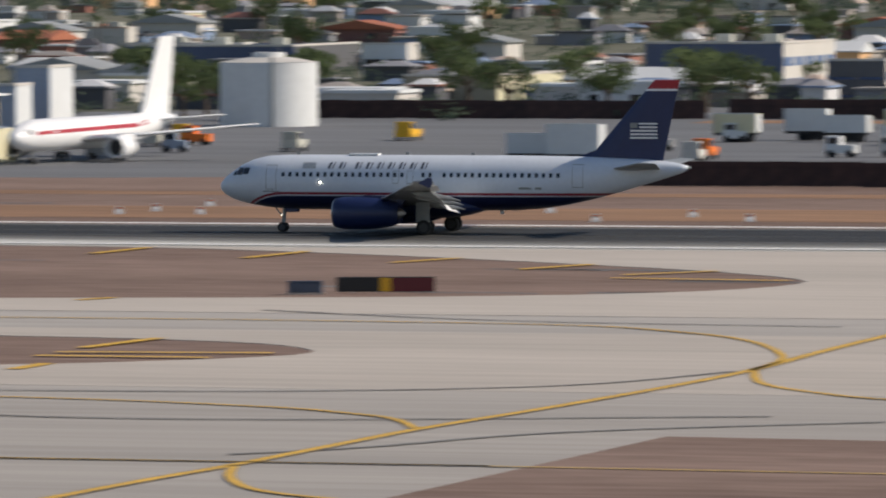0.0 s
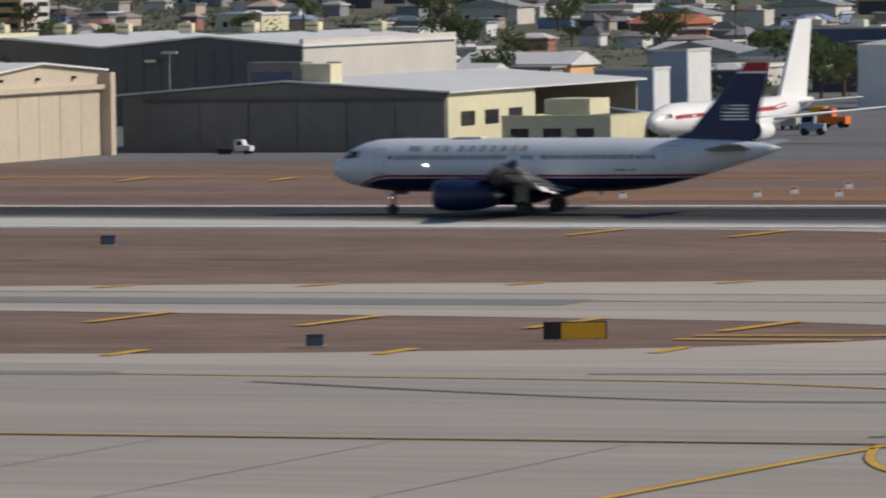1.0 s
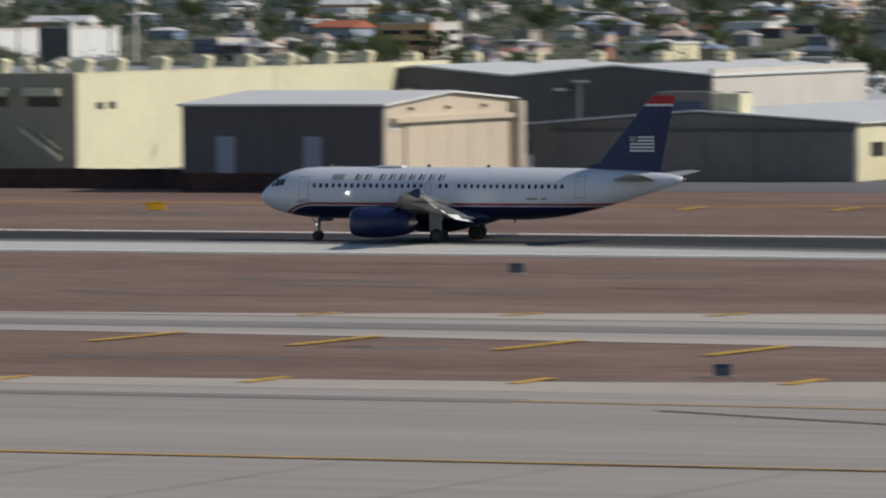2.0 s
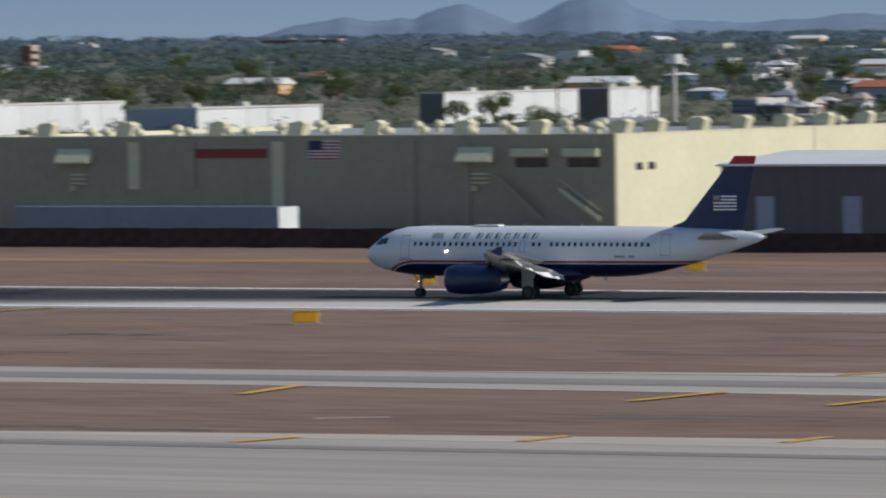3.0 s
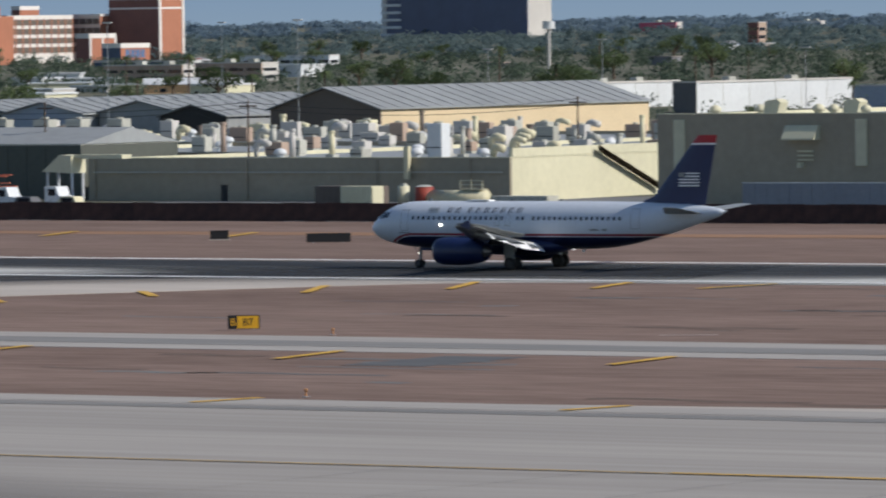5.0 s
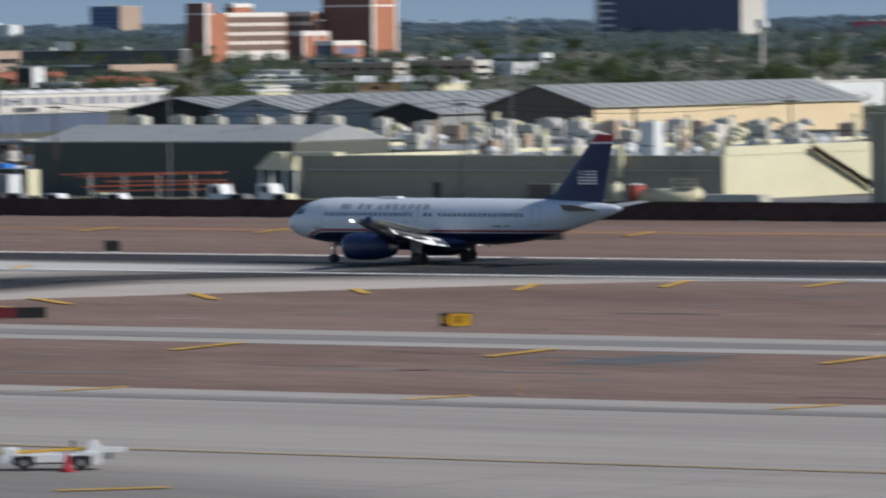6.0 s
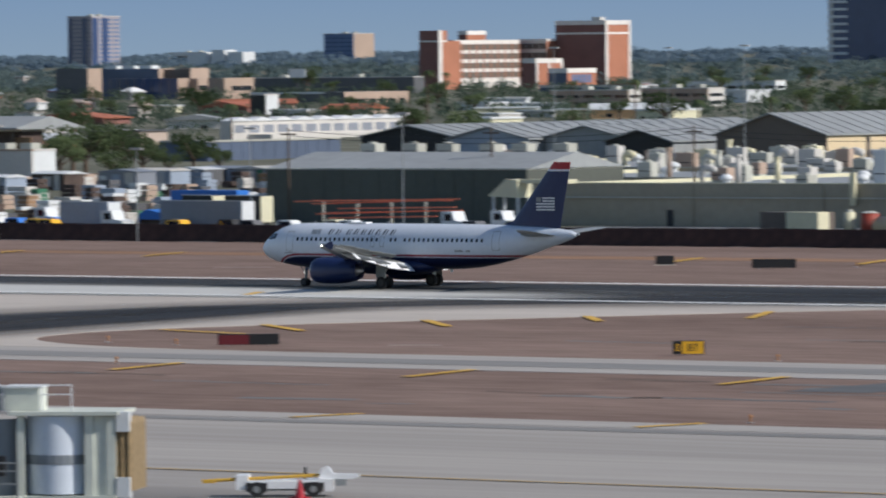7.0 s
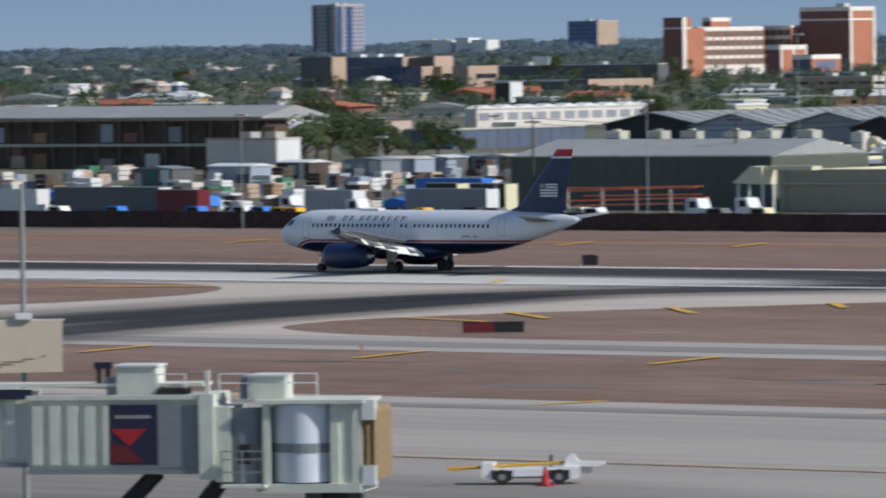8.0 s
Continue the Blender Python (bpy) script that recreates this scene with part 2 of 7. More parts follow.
# ---- building blocks ----
def part(name, bm, material, parent=None, label="", smooth=False):
    """One bmesh as one mesh object, under a thing or a part."""
    me = bpy.data.meshes.new(name)
    bm.to_mesh(me)
    bm.free()
    for m in (material if isinstance(material, (list, tuple)) else [material]):
        me.materials.append(m)
    if smooth:
        for p in me.polygons:
            p.use_smooth = True
    ob = new(name, me)
    ob.parent = parent
    if label:
        ob["label"] = label
    return ob


def thing(name, at, label, category, group="", kind="", rz=0):
    ob = new(name)
    ob.empty_display_size = 0.5
    ob.matrix_basis = pose(*at, 0, 0, rz)
    return tagged(ob, label, category, group, kind)


def box(bm, x0, x1, y0, y1, z0, z1, mi=0):
    v = [bm.verts.new(p) for p in ((x0, y0, z0), (x1, y0, z0), (x1, y1, z0), (x0, y1, z0), (x0, y0, z1), (x1, y0, z1), (x1, y1, z1), (x0, y1, z1))]
    for q in ((3, 2, 1, 0), (4, 5, 6, 7), (0, 1, 5, 4), (1, 2, 6, 5), (2, 3, 7, 6), (3, 0, 4, 7)):
        f = bm.faces.new([v[i] for i in q])
        f.material_index = mi
    return v


def boxes(*specs):
    bm = bmesh.new()
    for s in specs:
        box(bm, *s)
    return bm


def loft(bm, rings, close=True, caps=True, mi=0):
    """Skin a run of equal rings of points."""
    vs = [[bm.verts.new(p) for p in r] for r in rings]
    n = len(vs[0])
    for a, b in zip(vs, vs[1:]):
        for i in range(n if close else n - 1):
            f = bm.faces.new((a[i], a[(i + 1) % n], b[(i + 1) % n], b[i]))
            f.material_index = mi
    if caps and close:
        for r, k in ((vs[0], -1), (vs[-1], 1)):
            f = bm.faces.new(r[::k])
            f.material_index = mi
    return vs


def tube(bm, a, b, r0, r1=None, n=10, mi=0):
    a, b = Vector(a), Vector(b)
    r1 = r0 if r1 is None else r1
    q = (b - a).to_track_quat("Z", "Y")
    ring = lambda c, r: [c + q @ Vector((r * math.cos(k * math.tau / n), r * math.sin(k * math.tau / n), 0)) for k in range(n)]
    loft(bm, [ring(a, r0), ring(b, r1)], mi=mi)


def gable(bm, x0, x1, y0, y1, z0, eave, ridge, along="x", mi=0):
    """A closed block with a ridged top; the ridge runs along x or y."""
    if along == "x":
        ym = (y0 + y1) / 2
        prof = [(y0, z0), (y1, z0), (y1, eave), (ym, ridge), (y0, eave)]
        loft(bm, [[(x, y, z) for y, z in prof] for x in (x0, x1)], mi=mi)
    else:
        xm = (x0 + x1) / 2
        prof = [(x0, z0), (x1, z0), (x1, eave), (xm, ridge), (x0, eave)]
        loft(bm, [[(x, y, z) for x, z in prof] for y in (y0, y1)], mi=mi)
    bmesh.ops.recalc_face_normals(bm, faces=bm.faces)


def sheet(pts, z0, z1):
    """A thin slab with the outline pts."""
    bm = bmesh.new()
    f = bm.faces.new([bm.verts.new((x, y, z1)) for x, y in pts])
    f.normal_update()
    if f.normal.z < 0:
        f.normal_flip()
    e = bmesh.ops.extrude_face_region(bm, geom=[f])
    bmesh.ops.translate(bm, verts=[v for v in e["geom"] if isinstance(v, bmesh.types.BMVert)], vec=(0, 0, z1 - z0))
    bmesh.ops.translate(bm, verts=bm.verts, vec=(0, 0, z0 - z1))
    bmesh.ops.recalc_face_normals(bm, faces=bm.faces)
    bmesh.ops.triangulate(bm, faces=bm.faces)
    return bm


def smooth_line(pts, n=8):
    """Points on a Catmull-Rom curve through pts."""
    out = []
    for i in range(len(pts) - 1):
        p = [Vector(pts[max(0, min(len(pts) - 1, i + k))]) for k in (-1, 0, 1, 2)]
        for k in range(n):
            u = k / n
            q = 0.5 * (2 * p[1] + (p[2] - p[0]) * u + (2 * p[0] - 5 * p[1] + 4 * p[2] - p[3]) * u * u + (3 * p[1] - p[0] - 3 * p[2] + p[3]) * u ** 3)
            out.append((q.x, q.y))
    out.append(tuple(pts[-1]))
    return out


def stripe(bm, pts, w, z):
    """A painted line of width w along pts."""
    vs = []
    for i, p in enumerate(pts):
        a, b = Vector(pts[max(0, i - 1)]), Vector(pts[min(len(pts) - 1, i + 1)])
        d = (b - a).normalized()
        nrm = Vector((-d.y, d.x)) * w / 2
        vs.append((bm.verts.new((p[0] + nrm.x, p[1] + nrm.y, z)), bm.verts.new((p[0] - nrm.x, p[1] - nrm.y, z))))
    for a, b in zip(vs, vs[1:]):
        bm.faces.new((a[1], b[1], b[0], a[0]))


def rise(x, y):
    """Height of the plain, which climbs gently beyond the airfield."""
    return max(0.0, -0.5 * x + 0.866 * y - 1000.0) * 0.0057


# ---- ground ----
def build_ground():
    bm = bmesh.new()
    xs = [-6000 + 250 * i for i in range(49)]
    ys = [-1500 + 250 * i for i in range(31)]
    g = [[bm.verts.new((x, y, rise(x, y))) for x in xs] for y in ys]
    for j in range(len(ys) - 1):
        for i in range(len(xs) - 1):
            f = bm.faces.new((g[j][i], g[j][i + 1], g[j + 1][i + 1], g[j + 1][i]))
            f.material_index = 0 if ys[j] < 500 else 1
    tagged(part("ground", bm, [GRAVEL, TOWN]), "reddish brown gravel plain of the airfield and town", "ground", kind="structure")
    bm = sheet([(-900, 250), (200, 250), (200, 690), (-900, 690)], 0, 0.01)
    tagged(part("gravel_infield", bm, GRAVEL), "reddish brown gravel infield between the runways", "ground", kind="structure")
    bm = sheet([(-900, 664.5), (-230, 664.5), (-150, 690), (200, 690), (200, 1000), (-900, 1000)], 0, 0.02)
    tagged(part("yard_pavement", bm, YARD), "dark asphalt yard behind the airfield fence", "pavement", kind="structure")


R_EDGE = [(-240, 418.5), (-210, 421), (-187, 426), (-174, 429), (-161, 431.5), (-148, 434.5), (-128, 440), (-114, 450), (-110.3, 464.5), (-119.6, 477.5), (-131, 486.5), (-143, 495), (-157, 503), (-171, 509), (-195, 511.5)]
B_EDGE = [(-235, 346.3), (-200, 350.5), (-156, 355), (-142, 358.7), (-128, 364), (-117.5, 375), (-121, 384), (-130, 388.7), (-142, 390.8), (-157, 393), (-171, 394.5), (-195, 397), (-235, 399)]
L_EDGE = [(-320, 512), (-333, 511), (-346, 507.5), (-354.6, 498), (-363, 484), (-370.5, 471.5), (-377, 459), (-381, 446), (-379, 434), (-371, 425), (-356, 419), (-330, 417.5)]
LL_EDGE = [(-530, 508), (-481, 508.4), (-465.8, 507.5), (-446.5, 501), (-433.7, 482), (-433.9, 458.4), (-450, 435), (-480, 419), (-530, 417.5)]


def build_pavements():
    def pave(name, pts, z, m, label):
        tagged(part(name, sheet(pts, 0.0, z), m), label, "pavement", kind="structure")
    pave("runway", [(-1200, 511), (300, 511), (300, 551), (-1200, 551)], 0.060, RWYCONC, "pale concrete runway with dark rubber deposits")
    pave("service_taxiway", [(-1200, 399), (300, 399), (300, 418), (-1200, 418)], 0.040, WARMC, "narrow pale concrete taxiway across the gravel")
    pave("apron", [(-1200, 150), (300, 150), (300, 346.5), (-1200, 346.5)], 0.040, OLDCONC, "worn grey concrete apron and parallel taxiway")
    pave("connector_taxiway", smooth_line(R_EDGE, 4) + [(300, 511.5), (300, 417.5)], 0.050, CONCRETE, "pale concrete taxiway joining the runway")
    pave("crossover_taxiway", smooth_line(B_EDGE, 4) + [(300, 399.5), (300, 346)], 0.050, CONCRETE, "pale concrete crossover taxiway")
    pave("exit_taxiway", smooth_line(L_EDGE, 4) + smooth_line(LL_EDGE, 4)[::-1], 0.050, CONCRETE, "pale concrete runway exit with dark tyre tracks")
    pave("shoulder_pavement", [(-81.4, 315.6), (-83.5, 270), (-83.5, 200), (100, 200), (100, 300), (-40, 313)], 0.062, GRAVEL, "reddish brown shoulder beside the apron")


build_ground()
build_pavements()


# ---- stains and paint on the pavements ----
def worn_stain(name, base, stops, strength):
    """Rubber or grime that thins out across the width of its strip, in streaks along it."""
    m = mat(name, base, 0.8, vary=0.25, fine=0.7, coarse=0.06, stretch=(0.04, 1, 1), spec=0.2)
    t = m.node_tree
    uv = t.nodes.new("ShaderNodeTexCoord")
    sp = t.nodes.new("ShaderNodeSeparateXYZ")
    t.links.new(uv.outputs["UV"], sp.inputs[0])
    rp = t.nodes.new("ShaderNodeValToRGB")
    el = rp.color_ramp.elements
    el[0].position, el[0].color = stops[0][0], (stops[0][1],) * 3 + (1,)
    el[1].position, el[1].color = stops[-1][0], (stops[-1][1],) * 3 + (1,)
    for q, v in stops[1:-1]:
        e = el.new(q)
        e.color = (v, v, v, 1)
    rp.color_ramp.interpolation = "EASE"
    t.links.new(sp.outputs["Y"], rp.inputs[0])
    mp = t.nodes.new("ShaderNodeMapping")
    mp.inputs["Scale"].default_value = (0.012, 9.0, 1.0)
    t.links.new(uv.outputs["UV"], mp.inputs["Vector"])
    n = t.nodes.new("ShaderNodeTexNoise")
    n.inputs["Scale"].default_value, n.inputs["Detail"].default_value = 1.6, 4
    t.links.new(mp.outputs["Vector"], n.inputs["Vector"])
    mr = t.nodes.new("ShaderNodeMapRange")
    mr.inputs[1].default_value, mr.inputs[2].default_value, mr.inputs[3].default_value, mr.inputs[4].default_value = 0.3, 0.62, 0.68 * strength, strength
    t.links.new(n.outputs["Fac"], mr.inputs[0])
    mul = t.nodes.new("ShaderNodeMath")
    mul.operation = "MULTIPLY"
    t.links.new(rp.outputs["Color"], mul.inputs[0])
    t.links.new(mr.outputs[0], mul.inputs[1])
    clear = t.nodes.new("ShaderNodeBsdfTransparent")
    ms = t.nodes.new("ShaderNodeMixShader")
    t.links.new(mul.outputs[0], ms.inputs[0])
    t.links.new(clear.outputs[0], ms.inputs[1])
    t.links.new(t.nodes["Principled BSDF"].outputs[0], ms.inputs[2])
    t.links.new(ms.outputs[0], t.nodes["Material Output"].inputs["Surface"])
    return m


RUBBAND = worn_stain("runway_rubber", (0.030, 0.031, 0.034), ((0.0, 0.0), (0.22, 0.55), (0.42, 0.92), (0.88, 1.0), (1.0, 0.25)), 1.0)
RUBTRACK = worn_stain("curved_tyre_rubber", (0.030, 0.031, 0.034), ((0.0, 0.0), (0.28, 0.35), (0.42, 0.95), (0.58, 0.95), (0.74, 0.35), (1.0, 0.0)), 0.98)
GRIME = worn_stain("apron_grime", (0.085, 0.085, 0.088), ((0.0, 0.85), (0.62, 0.7), (0.85, 0.45), (1.0, 0.0)), 0.62)


def stain_strip(name, near, far, z, m, label):
    """One strip between two runs of points; across it the stain's profile, along it metres."""
    me = bpy.data.meshes.new(name)
    vs, fs, uv, run = [], [], [], 0.0
    cols = 4
    for i, (a, b) in enumerate(zip(near, far)):
        if i:
            run += math.hypot(a[0] - near[i - 1][0], a[1] - near[i - 1][1])
        for k in range(cols + 1):
            q = k / cols
            vs.append((a[0] + (b[0] - a[0]) * q, a[1] + (b[1] - a[1]) * q, z))
            uv.append((run, q))
    for i in range(len(near) - 1):
        for k in range(cols):
            j = i * (cols + 1) + k
            fs.append((j, j + cols + 1, j + cols + 2, j + 1))
    me.from_pydata(vs, [], fs)
    lay = me.uv_layers.new(name="UVMap")
    for lp in me.loops:
        lay.data[lp.index].uv = uv[lp.vertex_index]
    me.materials.append(m)
    me.update()
    return tagged(new(name, me), label, "stain", kind="structure")


RUB2 = mat("rubber_film", (0.12, 0.12, 0.12), 0.8, vary=0.22, fine=0.6, coarse=0.06, stretch=(0.06, 1, 1), spec=0.25)
MIDGREY = mat("grey_asphalt", (0.17, 0.168, 0.165), 0.85, vary=0.18, fine=0.6, coarse=0.05, stretch=(0.06, 1, 1), spec=0.2)
SEALG = mat("weathered_seal", (0.225, 0.215, 0.205), 0.85, vary=0.18, fine=0.6, coarse=0.05, stretch=(0.06, 1, 1), spec=0.2)
DULLY = mat("faded_yellow_paint", (0.48, 0.31, 0.10), 0.8, vary=0.25)
DRYB = mat("dry_weeds", (0.11, 0.075, 0.055), 0.95, vary=0.4, fine=2.0)
PALE = mat("pale_dust", (0.36, 0.29, 0.26), 0.95, vary=0.2)


def build_stains():
    lab = "dark rubber deposit on the runway concrete"
    band = [(-1200, 529, 552), (-440, 529, 552), (-402, 524, 552), (-382, 511.5, 552), (-335, 512, 552), (-312, 521, 552), (-285, 528, 552), (-240, 528, 552), (-200, 519, 551.8), (-150, 513, 551.5), (300, 513, 551.5)]
    xs = [-1200 + 5 * k for k in range(301)]
    bx = [q[0] for q in band]
    near = [(x, float(np.interp(x, bx, [q[1] for q in band]))) for x in xs]
    far = [(x, float(np.interp(x, bx, [q[2] for q in band]))) for x in xs]
    stain_strip("rubber_stain", near, far, 0.080, RUBBAND, lab)
    ex = smooth_line([(-335, 533), (-366, 524), (-388, 512), (-402, 494), (-407, 472), (-406, 450), (-405, 432), (-415, 418), (-440, 409), (-520, 406)], 8)
    side = []
    for i, q in enumerate(ex):
        d = Vector(ex[min(i + 1, len(ex) - 1)]) - Vector(ex[max(i - 1, 0)])
        side.append(Vector((-d.y, d.x)).normalized() * 22)
    stain_strip("tyre_track", [(q[0] - n.x, q[1] - n.y) for q, n in zip(ex, side)], [(q[0] + n.x, q[1] + n.y) for q, n in zip(ex, side)], 0.096, RUBTRACK, "dark tyre track curving off the runway")
    st = [(-401, 492), (-397.5, 478), (-394, 458), (-391.5, 438), (-387.5, 421), (-384, 405), (-381, 398)]
    stain_strip("tyre_track", [(x - 15, y) for x, y in st], [(x + 13, y) for x, y in st], 0.100, RUBTRACK, "dark straight tyre track across the exit")
    stain_strip("apron_grime", [(-1200, 200), (-230, 200), (-190, 200), (-150, 200)], [(-1200, 291), (-230, 289), (-190, 276), (-150, 232)], 0.066, GRIME, "soft dark grime on the apron concrete")
    def lay(name, y0, y1, z, m, label, x0=-1200, x1=300):
        tagged(part(name, sheet([(x0, y0), (x1, y0), (x1, y1), (x0, y1)], z - 0.003, z), m), label, "pavement", kind="structure")
    lay("taxiway_centre_strip", 404.5, 411.5, 0.062, SEALG, "darker asphalt strip along the narrow taxiway", -1200, -150)
    lay("apron_edge_strip", 337, 340, 0.062, SEALG, "dark seal strip along the apron edge", -1200, -150)
    lay("apron_edge_band", 341, 346.4, 0.058, WARMC, "pale concrete band along the apron edge", -1200, -200)
    lay("dusty_strip", 884, 899, 0.03, EARTH, "dusty brown strip before a far fence", -225, -60)
    lay("earth_strip", 566, 592, 0.03, EARTH, "bare orange earth beside the runway", -215, 200)
    lay("perimeter_road", 620, 629, 0.03, EARTH, "dusty track inside the airfield fence")


def build_paint():
    def line(name, pts, w, m, label, z=0.095, curve=True):
        bm = bmesh.new()
        stripe(bm, smooth_line(pts, 8) if curve else pts, w, z)
        tagged(part(name, bm, m), label, "road marking", kind="structure")
    white = "white painted runway edge line"
    line("edge_line", [(-1200, 513.2), (300, 513.2)], 1.5, WHITEP, white, 0.13, curve=False)
    line("edge_line", [(-1200, 552.6), (300, 552.6)], 1.6, WHITEP, white, 0.13, curve=False)
    taxi = "yellow taxiway centreline with a dark border"
    main = [(-97, 262), (-96.2, 275), (-95.6, 284.6), (-94.8, 293.6), (-94.3, 304.4), (-93.6, 317.9), (-91.8, 335), (-90.4, 352), (-89.8, 366.5), (-90.2, 383.6), (-90.3, 400), (-90.3, 440)]
    curves = [[(-1200, 296), (-84, 295.6)], [(-190, 296), (-150, 296), (-84, 295.6)], main,
              [(-93.8, 317.9), (-96.7, 324.2), (-99.9, 327.7), (-106, 331.9), (-120.6, 336.3), (-150, 338)],
              [(-89.8, 366.5), (-91, 377.9), (-96.4, 392.7), (-102.9, 401.7), (-111.2, 407.5), (-128.4, 409.5), (-150, 409.5)],
              [(-89.8, 366.5), (-86.8, 355.6), (-83.1, 349.3), (-77.6, 343.6), (-70, 341)],
              [(-94.7, 293.6), (-92.5, 286.3), (-89.2, 280), (-84, 276), (-75, 273)],
              [(-84, 295.4), (60, 290)]]
    for c in curves:
        line("taxi_line_border", c, 0.85 if c is main else 0.52, MIDGREY if c is main else SEALG, "dark border of a taxiway line", 0.088)
        line("taxi_line", c, 0.62 if c is main else 0.42, YELLOW if c is main or len(c) > 2 else DULLY, taxi)
    for c in ([(-97, 300), (-92.6, 305.5), (-86.5, 317.2), (-73.9, 327.3)], [(-125, 341), (-108.3, 343.7), (-95.8, 351.2), (-90.4, 364.8)], [(-134, 421), (-115.8, 411.8), (-95, 409)], [(-140, 333), (-110, 322), (-80, 330)]):
        line("tyre_mark", c, 0.5, MIDGREY, "thin dark tyre mark on the concrete", 0.084)
    chev = "slanting yellow shoulder stripe"
    pairs = [((-171, 496.8), (-170.3, 508)), ((-157.8, 491.6), (-156.7, 503.5)), ((-145.3, 486.5), (-142.6, 494.5)), ((-133.6, 477.9), (-130.7, 486.5)), ((-124.3, 471), (-119.6, 478)), ((-124, 466.5), (-111.5, 464.8)), ((-184.5, 499), (-184, 510)),
             ((-131, 378.8), (-129.9, 389.2)), ((-131, 374.5), (-119, 376)), ((-131, 371), (-121, 371)),
             ((-377, 458.8), (-365.7, 449.9)), ((-370.5, 471.9), (-360.4, 462)), ((-363.1, 484.3), (-355.3, 475.6)), ((-354.6, 498.8), (-347.2, 485.4)), ((-346.2, 509.1), (-339.4, 495.1)), ((-331.9, 510.9), (-327.8, 499)),
             ((-378, 447), (-366, 443)), ((-446, 500.5), (-470, 497)), ((-447, 500), (-466, 492)), ((-429.6, 522.4), (-425.7, 515.6))]
    pairs += [((-171.5 - 13.9 * k, 383.8 + 1.4 * k), (-171 - 13.9 * k, 394.8 + 1.7 * k)) for k in range(3)]
    pairs += [((-143.1 - 14.2 * k, 380.5 + k), (-142.4 - 14.2 * k, 391 + k)) for k in range(2)]
    pairs += [((-227.2 - 26.4 * k, 388), (-229.2 - 26.6 * k, 399)) for k in range(12)]
    pairs += [((-127.8 - 14.4 * k, 358.6 - 3.0 * k), (-127.8 - 14.4 * k, 364 - 3.0 * k)) for k in range(5)]
    pairs += [((-149.2 - 13 * k, 430.6 - 2.8 * k), (-147.9 - 13 * k, 434 - 2.7 * k)) for k in range(5)]
    pairs += [((-200.5 - 26 * k, 341.5), (-199.5 - 26 * k, 347)) for k in range(9)]
    pairs += [((-318.5 - 13.5 * k, 500.5), (-317.5 - 13.5 * k, 511)) for k in range(1)]
    pairs += [((-218.2, 267.2), (-214.8, 271.6))]
    pairs += [((-240 - 15 * k, 612), (-241 - 15 * k, 621)) for k in range(4)]
    pairs += [((-424 - 24 * k, 612), (-430 - 24 * k, 626)) for k in range(6)]
    for a, b in pairs:
        line("shoulder_stripe", [a, b], 0.9, YELLOW, chev, 0.1, curve=False)
    for a, b in (((-274.6, 426.5), (-271, 428.5)), ((-208.8, 365), (-205.2, 367.6)), ((-300.6, 584.4), (-297.5, 586)), ((-214, 570), (-208, 570)), ((-342, 431), (-338, 432.5)), ((-486, 583), (-480, 586)), ((-530, 590), (-524, 592))):
        line("pale_patch", [a, b], 1.0, PALE, "pale dusty patch on the gravel", 0.03, curve=False)
    for a, b, m in (((-268, 383), (-268.5, 396), RUB2), ((-318, 502), (-317.5, 511), MIDGREY)):
        line("tar_patch", [a, b], 6.5 if a[1] < 400 else 1.6, m, "dark patch of sealed asphalt", 0.03, curve=False)
    for k in range(10):
        x = -205 + 11.0 * k
        line("slab_joint", [(x, 262), (x, 294.5)], 0.08, SEALG, "dark sealed joint between concrete slabs", 0.07, curve=False)
    # cracks and dry tufts wander along the gravel
    rnd = random.Random(4)
    for y0, y1, n in ((350, 396, 60), (421, 508, 80), (556, 660, 40)):
        for _ in range(n):
            x, y = rnd.uniform(-480, -110), rnd.uniform(y0 + 2, y1 - 2)
            if (x > -175 and (y > 480 or y < 440)) or (x < -340 and y > 425) or (x > -150 and y < 400):
                continue
            pts = [(x + 3.0 * i, y + rnd.uniform(-0.7, 0.7)) for i in range(rnd.randint(2, 6))]
            line("ground_crack", pts, rnd.uniform(0.6, 1.8), rnd.choice((RUB2, MIDGREY, DRYB)), "dark crack with dry weeds in the gravel", 0.022)


build_stains()
build_paint()


# ---- aircraft shapes ----
def foil(bm, sections, n=9):
    """A wing skinned over sections (x_le, y, z, chord, thickness, twist in degrees, vertical?)."""
    rings = []
    for xl, y, z, c, th, tw in sections:
        up, lo = [], []
        for i in range(n + 1):
            u = (1 - math.cos(math.pi * i / n)) / 2
            t = th * c * 2.97 * (math.sqrt(u) * 1.0 - 0.42 * u - 1.18 * u * u + 0.95 * u ** 3 - 0.35 * u ** 4) * 0.85
            t = max(t, 0.006)
            up.append((u * c, t * 0.6)), lo.append((u * c, -t * 0.4))
        prof = up + lo[-2:0:-1]
        a = radians(tw)
        rings.append([(xl + px * math.cos(a) + pz * math.sin(a), y, z - px * math.sin(a) + pz * math.cos(a)) for px, pz in prof])
    loft(bm, rings)
    bmesh.ops.recalc_face_normals(bm, faces=bm.faces)


def revolve(bm, prof, at, n=28):
    """A body of revolution about x: prof (x, r)."""
    loft(bm, [[(at[0] + x, at[1] + r * math.cos(k * math.tau / n), at[2] + r * math.sin(k * math.tau / n)) for k in range(n)] for x, r in prof], caps=False)
    bmesh.ops.recalc_face_normals(bm, faces=bm.faces)


